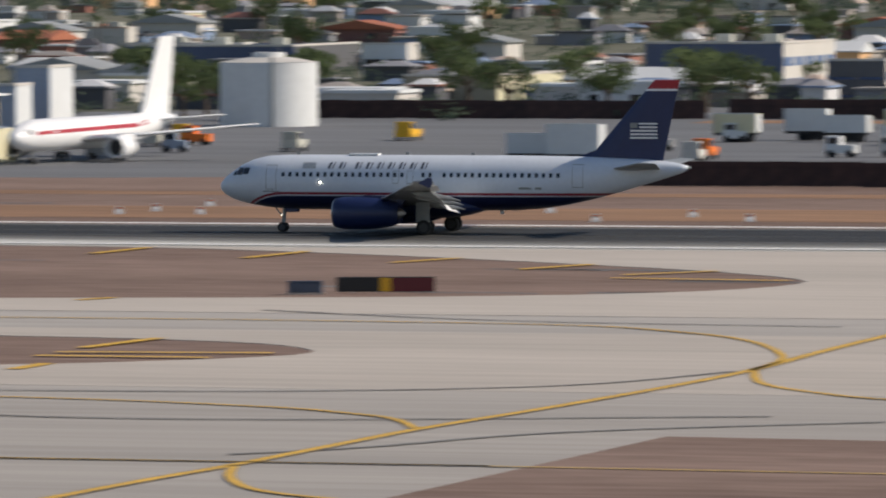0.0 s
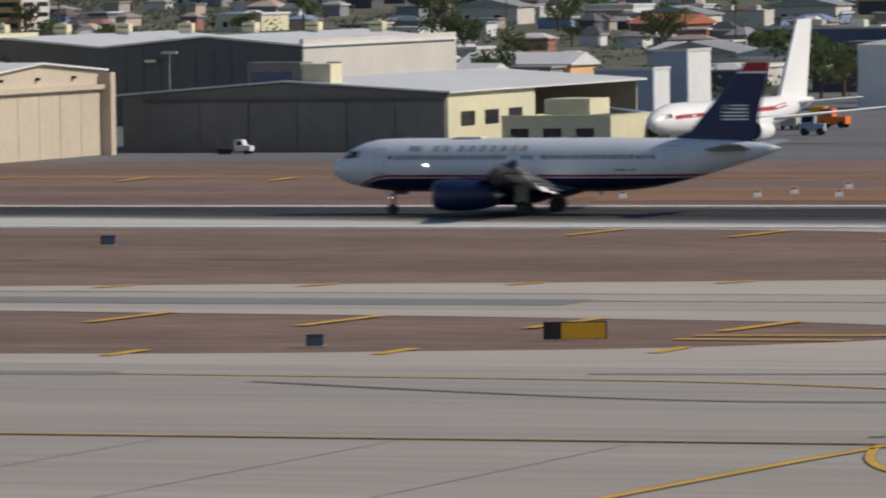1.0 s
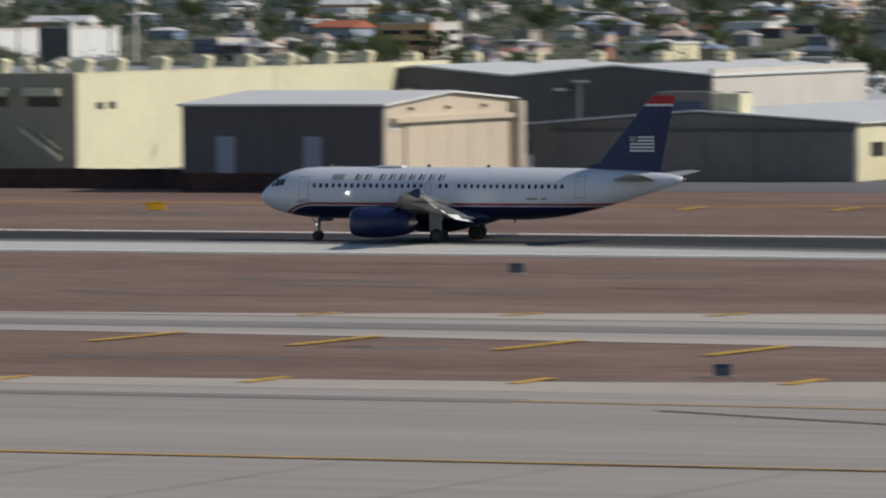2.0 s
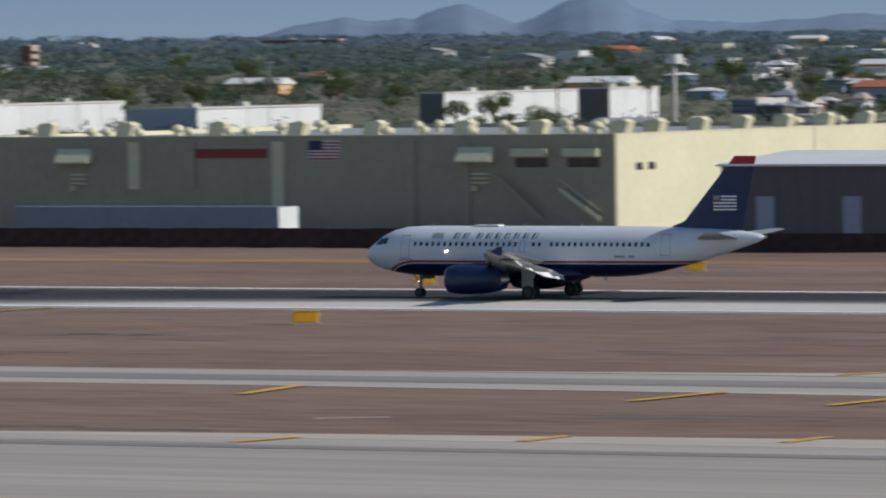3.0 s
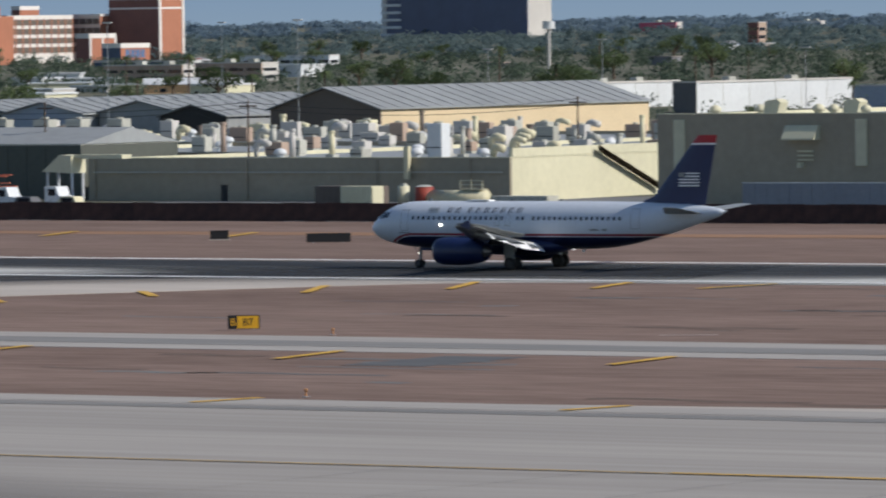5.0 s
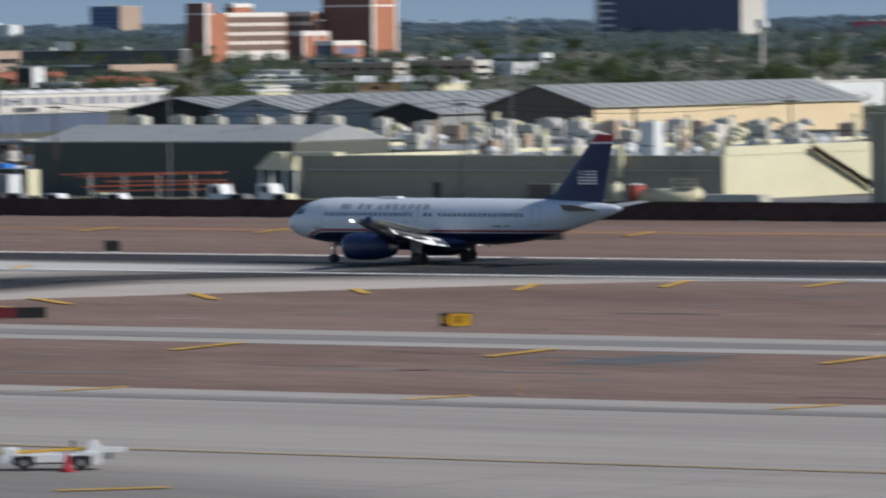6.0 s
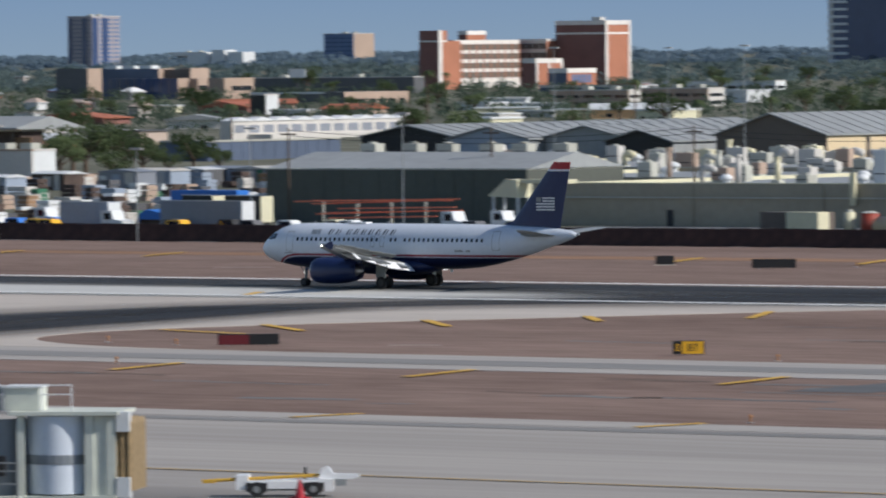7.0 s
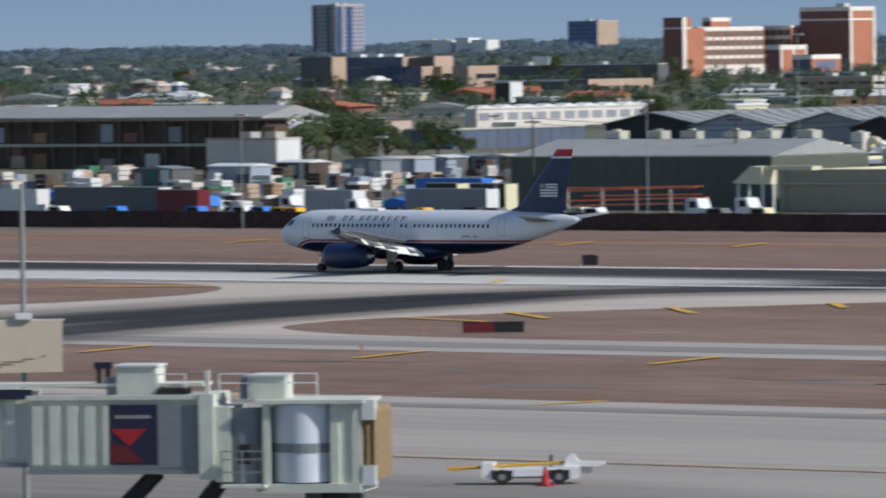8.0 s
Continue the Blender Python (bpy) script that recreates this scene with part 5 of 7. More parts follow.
fl = part("flag_panel", boxes((-39.1, -35.1, -0.06, -0.012, 8.3, 10.5)), WHITE, fh, "painted flag panel with stripes")
for k in range(6):
    part("flag_stripe", boxes((-39.1, -35.1, -0.075, -0.062, 8.35 + 0.36 * k, 8.53 + 0.36 * k)), REDP, fl)
part("flag_canton", boxes((-39.1, -37.3, -0.09, -0.077, 9.4, 10.5)), NAVY, fl)
stair(fh, -14.5, 6.5, -8.6, 1.6, -1.0, TAUPE)
stair(fh, -6.5, 5.0, -1.5, 1.6, -1.0, CREAM)
for k in range(2):
    part("wall_vent", boxes((0.01, 0.08, 5 + 3 * k, 6.6 + 3 * k, 7.0, 7.8)), BLACK, fh)
part("door", boxes((-50, -48.8, -0.05, -0.012, 0, 2.1)), BROWNP, fh)


def mushroom_vent(x, y, z, r, m, label):
    th = thing("roof_ventilator", (x, y, z), label, "ventilator", "roof ventilators")
    bm = bmesh.new()
    tube(bm, (0, 0, 0), (0, 0, 0.7), r * 0.6, r * 0.55, 12)
    part("neck", bm, m, th)
    bm = bmesh.new()
    revolve_z(bm, [(0.6, r * 0.7), (0.75, r), (1.1, r * 0.95), (1.4, r * 0.55), (1.5, 0.05)], 14)
    part("cap", bm, m, th, "", True)


def revolve_z(bm, prof, n):
    loft(bm, [[(r * math.cos(k * math.tau / n), r * math.sin(k * math.tau / n), z) for k in range(n)] for z, r in prof])
    bmesh.ops.recalc_face_normals(bm, faces=bm.faces)


def slant_hood(x, y, z, w, m):
    th = thing("roof_hood", (x, y, z), "cream slanted intake hood on a factory roof", "ventilator", "roof hoods")
    bm = bmesh.new()
    loft(bm, [[(-w / 2, yy, 0), (w / 2, yy, 0), (w / 2 + 0.5, yy, 1.5), (w / 2 - 0.1, yy, 1.9), (-w / 2 + 0.2, yy, 1.6)] for yy in (0, 1.8)])
    bmesh.ops.recalc_face_normals(bm, faces=bm.faces)
    part("body", bm, m, th)
    part("curb", boxes((-w / 2 - 0.1, w / 2 + 0.1, -0.1, 1.9, -0.25, -0.002)), DUCT, th)


rr = random.Random(21)
for k in range(24):
    x = -457 + 3.6 * k
    if k % 3 == 2:
        slant_hood(x, 724 + rr.uniform(-2, 3), 10.75, 1.9, CREAM)
    else:
        mushroom_vent(x, 724 + rr.uniform(-3, 6), 10.5, rr.uniform(0.55, 0.85), CREAM, "cream mushroom ventilator on a factory roof")
for k in range(16):
    mushroom_vent(rr.uniform(-455, -374), rr.uniform(745, 800), 10.5, rr.uniform(0.55, 0.9), CREAM, "cream mushroom ventilator on a factory roof")
for k in range(7):
    slant_hood(-372.5, 728 + 11 * k, 10.75, 1.8, CREAM)


def hvac(x, y, z, w, d, h, m, label="boxy metal air handling unit on a roof"):
    th = thing("air_handler", (x, y, z), label, "rooftop unit", "rooftop units", rz=rr.choice((0, 0, 0, 8, -5)))
    part("curb", boxes((-w / 2 + 0.1, w / 2 - 0.1, 0.1, d - 0.1, 0, 0.3)), DUCT, th)
    bm = boxes((-w / 2, w / 2, 0, d, 0.3, h))
    bmesh.ops.bevel(bm, geom=bm.edges[:], offset=0.06, segments=1, affect="EDGES")
    b = part("casing", bm, m, th)
    for k in range(3):
        part("louvre", boxes((-w * 0.4, w * 0.4, -0.06, -0.005, 0.5 + k * h * 0.22, 0.5 + k * h * 0.22 + 0.12)), BLACK if k == 1 else m, b)
    bm = bmesh.new()
    tube(bm, (0, d / 2, h + 0.003), (0, d / 2, h + 0.25), min(w, d) * 0.3, n=12)
    part("fan_cowl", bm, DUCT, b)


def roof_stack(x, y, z, h, r, m):
    th = thing("exhaust_stack", (x, y, z), "tall round exhaust stack on a flat roof", "chimney", "exhaust stacks")
    bm = bmesh.new()
    tube(bm, (0, 0, 0), (0, 0, h), r, r * 0.92, 14)
    part("pipe", bm, m, th, "", True)
    bm = bmesh.new()
    tube(bm, (0, 0, h * 0.9), (0, 0, h), r * 1.15, n=14)
    part("collar", bm, m, th)
    part("base", boxes((-r * 1.6, r * 1.6, -r * 1.6, r * 1.6, 0, 0.35)), DUCT, th)


def elbow_duct(x, y, z, r, h, m):
    """A swan-neck duct rising from the roof and bending down."""
    th = thing("duct_elbow", (x, y, z), "fat swan-neck air duct bending onto a roof", "duct", "roof ducts")
    pts = [Vector((0, 0, 0)), Vector((0, 0, h * 0.6))] + [Vector((h * 0.4 - h * 0.4 * math.cos(a), 0, h * 0.6 + h * 0.4 * math.sin(a))) for a in (0.5, 1.0, 1.57, 2.1)] + [Vector((h * 0.95, 0, h * 0.85))]
    bm = bmesh.new()
    rings = []
    for i, p in enumerate(pts):
        q = (pts[min(i + 1, len(pts) - 1)] - pts[max(0, i - 1)]).to_track_quat("Z", "Y")
        rings.append([p + q @ Vector((r * math.cos(k * math.tau / 12), r * math.sin(k * math.tau / 12), 0)) for k in range(12)])
    loft(bm, rings)
    bmesh.ops.recalc_face_normals(bm, faces=bm.faces)
    part("pipe", bm, m, th, "", True)
    part("flange", boxes((-r * 1.3, r * 1.3, -r * 1.3, r * 1.3, 0, 0.2)), DUCT, th)


STAIRB = mat("brown_stair_steel", (0.30, 0.23, 0.13), 0.7, vary=0.2)
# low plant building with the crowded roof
# Again the shaded front is coloured taupe, the sunlit side cream.
lp = hall("plant_building", -563, -498, 740, 935, 5.4, TAUPE, CREAM, "low plant building with shade-toned taupe front and crowded roof")
part("side_parapet", boxes((-0.46, 0.04, 0.5, 60, 5.56, 6.6)), CREAM, lp, "cream raised parapet")
stair_p = part("stair_stringer", bmesh_bar((0.7, 19, 6.2), (0.7, 33, 1.0), 0.4, 0.7), STAIRB, lp, "dark steel outside stair")
for k in range(12):
    part("tread", boxes((0.1, 1.1, 19 + 1.15 * k, 19.3 + 1.15 * k, 5.8 - 0.4 * k, 5.85 - 0.4 * k)), STAIRB, stair_p)
for x in (-64, -40, -20, -6):
    rib(lp, x - 0.2, x + 0.2, 0.2, 5.2, TAUPE)
part("wall_pipe", boxes((-64, -1, -0.35, -0.15, 3.6, 3.75)), DUCT, lp)
part("door", boxes((-44, -43, -0.05, -0.012, 0, 2.1)), BLACK, lp)
# Both rear halls repeat the taupe shaded and cream sunlit wall colours.
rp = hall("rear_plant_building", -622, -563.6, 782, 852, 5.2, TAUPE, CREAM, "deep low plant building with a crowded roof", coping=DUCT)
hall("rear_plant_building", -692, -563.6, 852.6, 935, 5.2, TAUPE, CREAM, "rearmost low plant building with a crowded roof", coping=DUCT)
part("door", boxes((-60, -58.8, -0.05, -0.012, 0, 2.1)), BLACK, rp)
for k in range(160):
    y = 746 + 178 * rr.random() ** 1.25
    x = -y * math.tan(radians(rr.uniform(32.6, 37.7)))
    if x > -502 or x < -690 or (x < -562 and y < 785) or (x < -620 and y < 855):
        continue
    zr = 4.9 if x > -563 else 4.7
    kind = rr.random()
    grow = 1.0 + (y - 746) / 400
    if kind < 0.56:
        hvac(x, y, zr, rr.uniform(1.2, 2.6) * grow, rr.uniform(1.2, 2.2), rr.uniform(1.2, 2.5) * grow, rr.choice((DUCT, DUCT, CREAMD, PALEC, TANC, PALEC)))
    elif kind < 0.78:
        roof_stack(x, y, zr, rr.uniform(2.0, 4.8), rr.uniform(0.28, 0.5), rr.choice((DUCT, CREAMD, TANC, PALEC, BROWNP)))
    elif kind < 0.92:
        elbow_duct(x, y, zr, rr.uniform(0.35, 0.6), rr.uniform(1.6, 2.8), rr.choice((CREAMD, PALEC, DUCT)))
    else:
        mushroom_vent(x, y, zr, rr.uniform(0.6, 1.0), WHITE, "pale mushroom ventilator on a plant roof")
hvac(-517.5, 752, 4.9, 2.2, 2.0, 4.6, WHITE, "tall white air unit standing on a roof")
part("downpipe", boxes((-15.3, -14.6, -0.9, -0.3, 2.8, 6.9)), CREAMD, lp, "cream bent downpipe")

# dark green shed with grey roof
gs = hall("storage_shed", -611.5, -568, 745, 766, 7.0, GREEN, GREEN, "long dark green metal storage shed", coping=DUCT)
bm = bmesh.new()
gable(bm, -43.7, 0.2, 0.5, 20.6, 7.16, 7.2, 9.2, "x")
part("pitched_roof", bm, ROOFGREY, gs, "shallow grey metal roof")
for k in range(14):
    part("wall_rib", boxes((-43 + 3.1 * k, -42.9 + 3.1 * k, -0.06, -0.012, 0.3, 6.9)), GREEN, gs)
for k in range(6):
    hvac(-606 + 6.5 * k, 760 + rr.uniform(-1, 1), 8.2, 2.6, 2.0, 2.0, DUCT)
# cream canopy
cn = thing("canopy", (-550.2, 717, 0), "cream sloping loading canopy on posts", "canopy")
bm = bmesh.new()
loft(bm, [[(-2.6, yy, 4.3), (2.0, yy, 4.1), (2.0, yy, 6.3), (0.2, yy, 6.4)] for yy in (0, 3)])
bmesh.ops.recalc_face_normals(bm, faces=bm.faces)
part("hood", bm, CREAM, cn)
for x in (-2.0, 1.8):
    for y in (0.4, 2.6):
        part("post", boxes((x - 0.12, x + 0.12, y - 0.12, y + 0.12, 0, 4.3)), WHITE, cn)
part("lintel", boxes((2.05, 9.5, 0.5, 2.5, 5.9, 6.4)), CREAM, cn)

# tan hangar by the runway
h1 = thing("hangar", (-305.7, 657, 0), "tan metal hangar with a long side darkened for shade", "hangar")
# The shade on this long wall is put in as dark grey.
part("front_wall", boxes((-22.4, 0, 0, 0.4, 0, 8.6)), DARKGREY, h1, "long wall coloured dark grey for its shade")
bm = bmesh.new()
prof = [(0.41, 0), (32, 0), (32, 8.7), (16, 9.7), (0.41, 8.7)]
loft(bm, [[(x, y, z) for y, z in prof] for x in (-0.4, 0.0)])
bmesh.ops.recalc_face_normals(bm, faces=bm.faces)
part("gable_wall", bm, TAN, h1, "tan sunlit gable wall")
part("rear_wall", boxes((-22.4, -0.41, 31.6, 32, 0, 8.6)), TAN, h1)
part("end_wall", boxes((-22.4, -22.0, 0.41, 31.5, 0, 8.6)), TAN, h1)
bm = bmesh.new()
loft(bm, [[(x, -0.4, 8.62), (x, 16, 9.75), (x, 32.4, 8.75), (x, 32.4, 8.95), (x, 16, 9.95), (x, -0.4, 8.85)] for x in (-22.8, 0.5)])
bmesh.ops.recalc_face_normals(bm, faces=bm.faces)
part("roof", bm, WHITE, h1, "white metal roof")
part("door_head", boxes((0.01, 0.8, 1.5, 31.5, 6.9, 7.4)), TAN, h1)
for k in range(5):
    part("door_leaf", boxes((0.01, 0.25, 5 + 5.2 * k, 10.1 + 5.2 * k, 0.05, 6.85)), TAN, h1)
part("side_pier", boxes((0.01, 1.4, 30.8, 32, 0, 8.6)), TAN, h1)
part("sign_panel", boxes((0.01, 0.1, 1.2, 4.0, 6.2, 7.3)), WHITE, h1, "white sign panel")
part("sign_bar", boxes((0.11, 0.14, 1.4, 3.8, 6.9, 7.2)), REDP, h1)
for x in (-18.5, -8.8):
    part("wall_door", boxes((x, x + 2.0, -0.06, -0.012, 0.3, 5.6)), BLUEGREY, h1, "grey sheet door")
part("skirt", boxes((-22.4, -0.02, -0.14, -0.012, 0.02, 1.9)), FENCE, h1, "dark red painted base")
for k in range(11):
    part("wall_rib", boxes((-22 + 2 * k, -21.92 + 2 * k, -0.05, -0.012, 2, 8.5)), DARKGREY, h1)
for k in range(3):
    part("lamp", boxes((0.02, 0.4, 6 + 9 * k, 6.5 + 9 * k, 8.1, 8.4)), BLACK, h1)

# grey hangar with sliding doors and tower block
h2 = thing("hangar", (-271, 698, 0), "grey hangar with wide sliding doors", "hangar")
bm = bmesh.new()
pf = [(-36.5, 0), (0, 0), (0, 5.9), (-18, 7.1), (-36.5, 5.8)]
loft(bm, [[(x, y, z) for x, z in pf] for y in (0, 0.4)])
bmesh.ops.recalc_face_normals(bm, faces=bm.faces)
part("front_wall", bm, HGREY, h2, "grey shallow gable wall")
for k in range(6):
    part("door_leaf", boxes((-33 + 5.5 * k, -27.6 + 5.5 * k, -0.25 - 0.12 * (k % 2), -0.05, 0.05, 5.2)), HGREY, h2)
part("door_rail", boxes((-34, 0, -0.5, -0.012, 5.25, 5.5)), DARKGREY, h2)
part("side_wall", boxes((-0.4, 0, 0.41, 26, 0, 5.9)), CREAM, h2, "cream side wall")
for k in range(3):
    part("window", boxes((0.01, 0.06, 4 + 7 * k, 8 + 7 * k, 2.5, 4.0)), GLASSD, h2)
bm = bmesh.new()
loft(bm, [[(-37, y, 5.9), (-18, y, 7.25), (0.6, y, 6.0), (0.6, y, 6.2), (-18, y, 7.45), (-37, y, 6.1)] for y in (-0.5, 60)])
bmesh.ops.recalc_face_normals(bm, faces=bm.faces)
part("roof", bm, WHITE, h2, "white metal roof")
part("rear_wall", boxes((-36.5, -0.41, 59, 59.4, 0, 5.8)), TAUPE, h2)
tw = part("tower_block", boxes((-22.5, -16.5, 0.6, 4, 5.6, 9.3)), HGREY, h2, "dark box over the doors with cream side")
part("tower_side", boxes((-16.49, -13.2, 0.8, 4, 6.4, 9.1)), CREAM, tw)
part("tower_sign", boxes((-22, -17.5, 0.5, 0.58, 6.2, 8.3)), NAVYGLASS, tw)
an = hall("office_annex", -266.5, -254.5, 702, 716, 3.4, CREAM, CREAM, "low cream office annex beside the hangar")
for k in range(3):
    part("window", boxes((-11 + 3.6 * k, -9 + 3.6 * k, -0.05, -0.012, 1.0, 2.2)), GLASSD, an)
part("upper_block", boxes((-8, -3, 2, 8, 3.56, 5.2)), CREAM, an)

# dark twin-gable hangar behind
dh = thing("hangar", (-329, 800, 0), "large dark grey twin-gabled hangar", "hangar")
bm = bmesh.new()
pf = [(-70, 0), (0, 0), (0, 9.2), (-12.3, 10.4), (-26, 9.2), (-38.6, 10.4), (-52, 9.0), (-64, 10.2), (-70, 9.6)]
loft(bm, [[(x, y, z) for x, z in pf] for y in (0, 0.5)])
bmesh.ops.recalc_face_normals(bm, faces=bm.faces)
part("front_wall", bm, DARKGREY, dh)
part("side_wall", boxes((-0.5, 0, 0.51, 51, 0, 10.2)), PALEC, dh, "pale concrete side wall")
part("rear_wall", boxes((-70, -0.51, 50.5, 51, 0, 9)), PALEC, dh)
bm = bmesh.new()
top = [(-70.5, 9.7), (-64, 10.3), (-52, 9.1), (-38.6, 10.5), (-26, 9.3), (-12.3, 10.5), (0.4, 9.3)]
loft(bm, [[(x, y, z) for x, z in top] + [(x, y, z + 0.25) for x, z in top[::-1]] for y in (-0.6, 50.4)])
bmesh.ops.recalc_face_normals(bm, faces=bm.faces)
part("roof", bm, WHITE, dh, "pale metal roof")
for k in range(30):
    part("wall_rib", boxes((-69 + 2.3 * k, -68.9 + 2.3 * k, -0.07, -0.012, 0.2, 9.0)), DARKGREY, dh)
for x in (-60, -40, -20):
    part("floodlight", boxes((x, x + 1.6, -1.2, -0.1, 7.6, 7.9)), STEEL, dh)
for k in range(8):
    hvac(-391 + 8.5 * k, 830, 10.6, 1.8, 1.6, 1.3, CREAMD)

SANDY = mat("sandy_cladding", (0.66, 0.52, 0.33), 0.7, vary=0.08)


# gabled sheds further back
def gable_shed(x0, x1, y0, y1, eave, ridge, mg, mr, ms, label, opening=None):
    th = thing("gable_shed", (x1, y0, 0), label, "shed")
    w, d = x1 - x0, y1 - y0
    bm = bmesh.new()
    loft(bm, [[(-w, y, -2), (0, y, -2), (0, y, eave), (-w / 2, y, ridge), (-w, y, eave)] for y in (0, 0.4)])
    bmesh.ops.recalc_face_normals(bm, faces=bm.faces)
    part("gable_wall", bm, mg, th)
    part("side_wall", boxes((-0.4, 0, 0.41, d, -2, eave)), ms, th)
    for s, a, b in ((0, -w - 0.5, -w / 2), (1, 0.5, -w / 2)):
        bm = bmesh.new()
        loft(bm, [[(a, y, eave - 0.1), (b, y, ridge + 0.05), (b, y, ridge + 0.25), (a, y, eave + 0.12)] for y in (-0.6, d + 0.4)])
        bmesh.ops.recalc_face_normals(bm, faces=bm.faces)
        part("roof_slope", bm, mr, th)
        n = int(d / 4)
        for k in range(n):
            bm = bmesh.new()
            loft(bm, [[(a, y, eave + 0.13), (b, y, ridge + 0.26), (b, y, ridge + 0.36), (a, y, eave + 0.23)] for y in (1 + 4 * k, 1.25 + 4 * k)])
            part("roof_seam", bm, mr, th)
    if opening:
        bm = bmesh.new()
        loft(bm, [[(-w * 0.92, y, -1), (-w * 0.08, y, -1), (-w * 0.08, y, eave - 0.8), (-w / 2, y, ridge - 1.0), (-w * 0.92, y, eave - 0.8)] for y in (-0.06, -0.012)])
        bmesh.ops.recalc_face_normals(bm, faces=bm.faces)
        part("opening", bm, opening, th, "dark open doorway")
    return th


gable_shed(-693, -671.2, 960, 1040, 8.4, 11.8, BROWNP, ROOFGREY, SANDY, "brown gabled warehouse with a sandy side wall")
gable_shed(-771, -750.8, 965, 1060, 8.1, 10.0, BLACK, ROOFGREY, ROOFGREY, "open grey metal shed with a dark mouth", BLACK)
gable_shed(-750, -733, 962, 1060, 7.8, 9.7, BLUEGREY, ROOFGREY, ROOFGREY, "grey metal shed with a blue-grey gable", None)
gable_shed(-715.5, -702, 960, 1060, 7.4, 9.2, BLACK, ROOFGREY, ROOFGREY, "open arched grey shed with a dark mouth", BLACK)
gable_shed(-732.5, -716, 966, 1060, 8.0, 9.8, ROOFGREY, ROOFGREY, ROOFGREY, "grey metal shed with a pale gable", None)


# ---- yard: trailers, stacks, tanks ----
def trailer(x0, x1, y, h, m, me_, label, legs=1.1, deep=2.5):
    """Box trailer: body with posts, end doors, underrun, wheels."""
    w = x1 - x0
    th = thing("box_trailer", (x1, y, 0), label, "trailer", "parked trailers")
    b = part("body", boxes((-w, -0.08, 0, deep, legs, h)), m, th)
    part("end_door", boxes((-0.075, 0, 0.05, deep - 0.05, legs + 0.05, h - 0.05)), me_, b, "pale end doors")
    part("roof_rail", boxes((-w, 0, -0.04, 0.06, h + 0.002, h + 0.1)), WHITE, b)
    for k in range(int(w / 1.5)):
        part("side_post", boxes((-w + 0.1 + 1.5 * k, -w + 0.17 + 1.5 * k, -0.04, -0.005, legs, h)), m, b)
    part("chassis", boxes((-w, -0.2, 0.5, 2.0, legs - 0.3, legs - 0.002)), BLACK, th)
    for x in (-1.2, -2.5, -w + 2.0):
        for y2 in (0.1, 2.1):
            bm = bmesh.new()
            tube(bm, (x, y2, 0.5), (x, y2 + 0.3, 0.5), 0.5, n=14)
            part("wheel", bm, TYRE, th)


trailer(-433, -398.9, 690, 3.65, TRAILER, WHITE, "long grey and white box trailer by the fence", deep=4.3)
trailer(-600, -592, 690, 4.0, BLUEGREY, WHITE, "blue-grey box trailer parked in a yard")
trailer(-583.5, -570.3, 690, 4.2, TRAILER, WHITE, "grey ribbed box trailer parked in a yard")
trailer(-588, -579.6, 705, 4.5, BLACK, CREAM, "dark trailer with cream end doors")
trailer(-645, -626.5, 692, 4.3, DARKGREY, WHITE, "dark grey box trailer in a yard")
trailer(-626, -619, 691, 4.0, SIGNR, SIGNR, "dark red box trailer in a yard")
trailer(-660, -648, 692, 4.0, WHITE, WHITE, "white box trailer in a yard")
trailer(-590, -585, 702, 4.6, BLACK, CREAM, "dark container with cream end doors")


def container(x0, x1, y, z0, h, m, label):
    th = thing("storage_container", (x1, y, z0), label, "container", "yard containers")
    w = x1 - x0
    part("body", boxes((-w, 0, 0, 2.4, 0, h)), m, th)
    for k in range(int(w / 0.8)):
        part("corrugation", boxes((-w + 0.2 + 0.8 * k, -w + 0.55 + 0.8 * k, -0.06, -0.005, 0.15, h - 0.15)), m, th)
    part("door", boxes((0.005, 0.06, 0.1, 2.3, 0.1, h - 0.1)), m, th)


container(-600.3, -589.3, 712, 0, 5.0, BLUEP, "bright blue storage container stack")
container(-499, -490, 700, 0, 3.0, BROWNP, "brown shed container with cream end")
container(-494, -489.5, 698.2, 0, 3.05, CREAM, "cream equipment shed behind the fence")
container(-478, -470, 706, 0, 1.7, DUCT, "low grey plant skid")


def truck(x, y, m, label, rz=0, size=1.0):
    th = thing("truck", (x, y, 0), label, "truck", "parked trucks", rz=rz)
    th.scale = (size, size, size)
    bm = bmesh.new()
    loft(bm, [[(-1.0, yy, 0.7), (2.6, yy, 0.7), (2.6, yy, 1.7), (1.1, yy, 1.9), (0.7, yy, 3.0), (-1.0, yy, 3.0)] for yy in (0, 2.3)])
    bmesh.ops.recalc_face_normals(bm, faces=bm.faces)
    c = part("cab", bm, m, th)
    part("side_window", boxes((-0.5, 0.6, -0.03, -0.005, 1.9, 2.7)), GLASSD, c)
    part("bed", boxes((-5.0, -1.05, 0.1, 2.2, 0.7, 1.1)), BLACK, th)
    for k in (-4.2, -3.0, 1.7):
        for yy in (-0.05, 2.05):
            bm = bmesh.new()
            tube(bm, (k, yy, 0.5), (k, yy + 0.3, 0.5), 0.5, n=14)
            part("wheel", bm, TYRE, th)


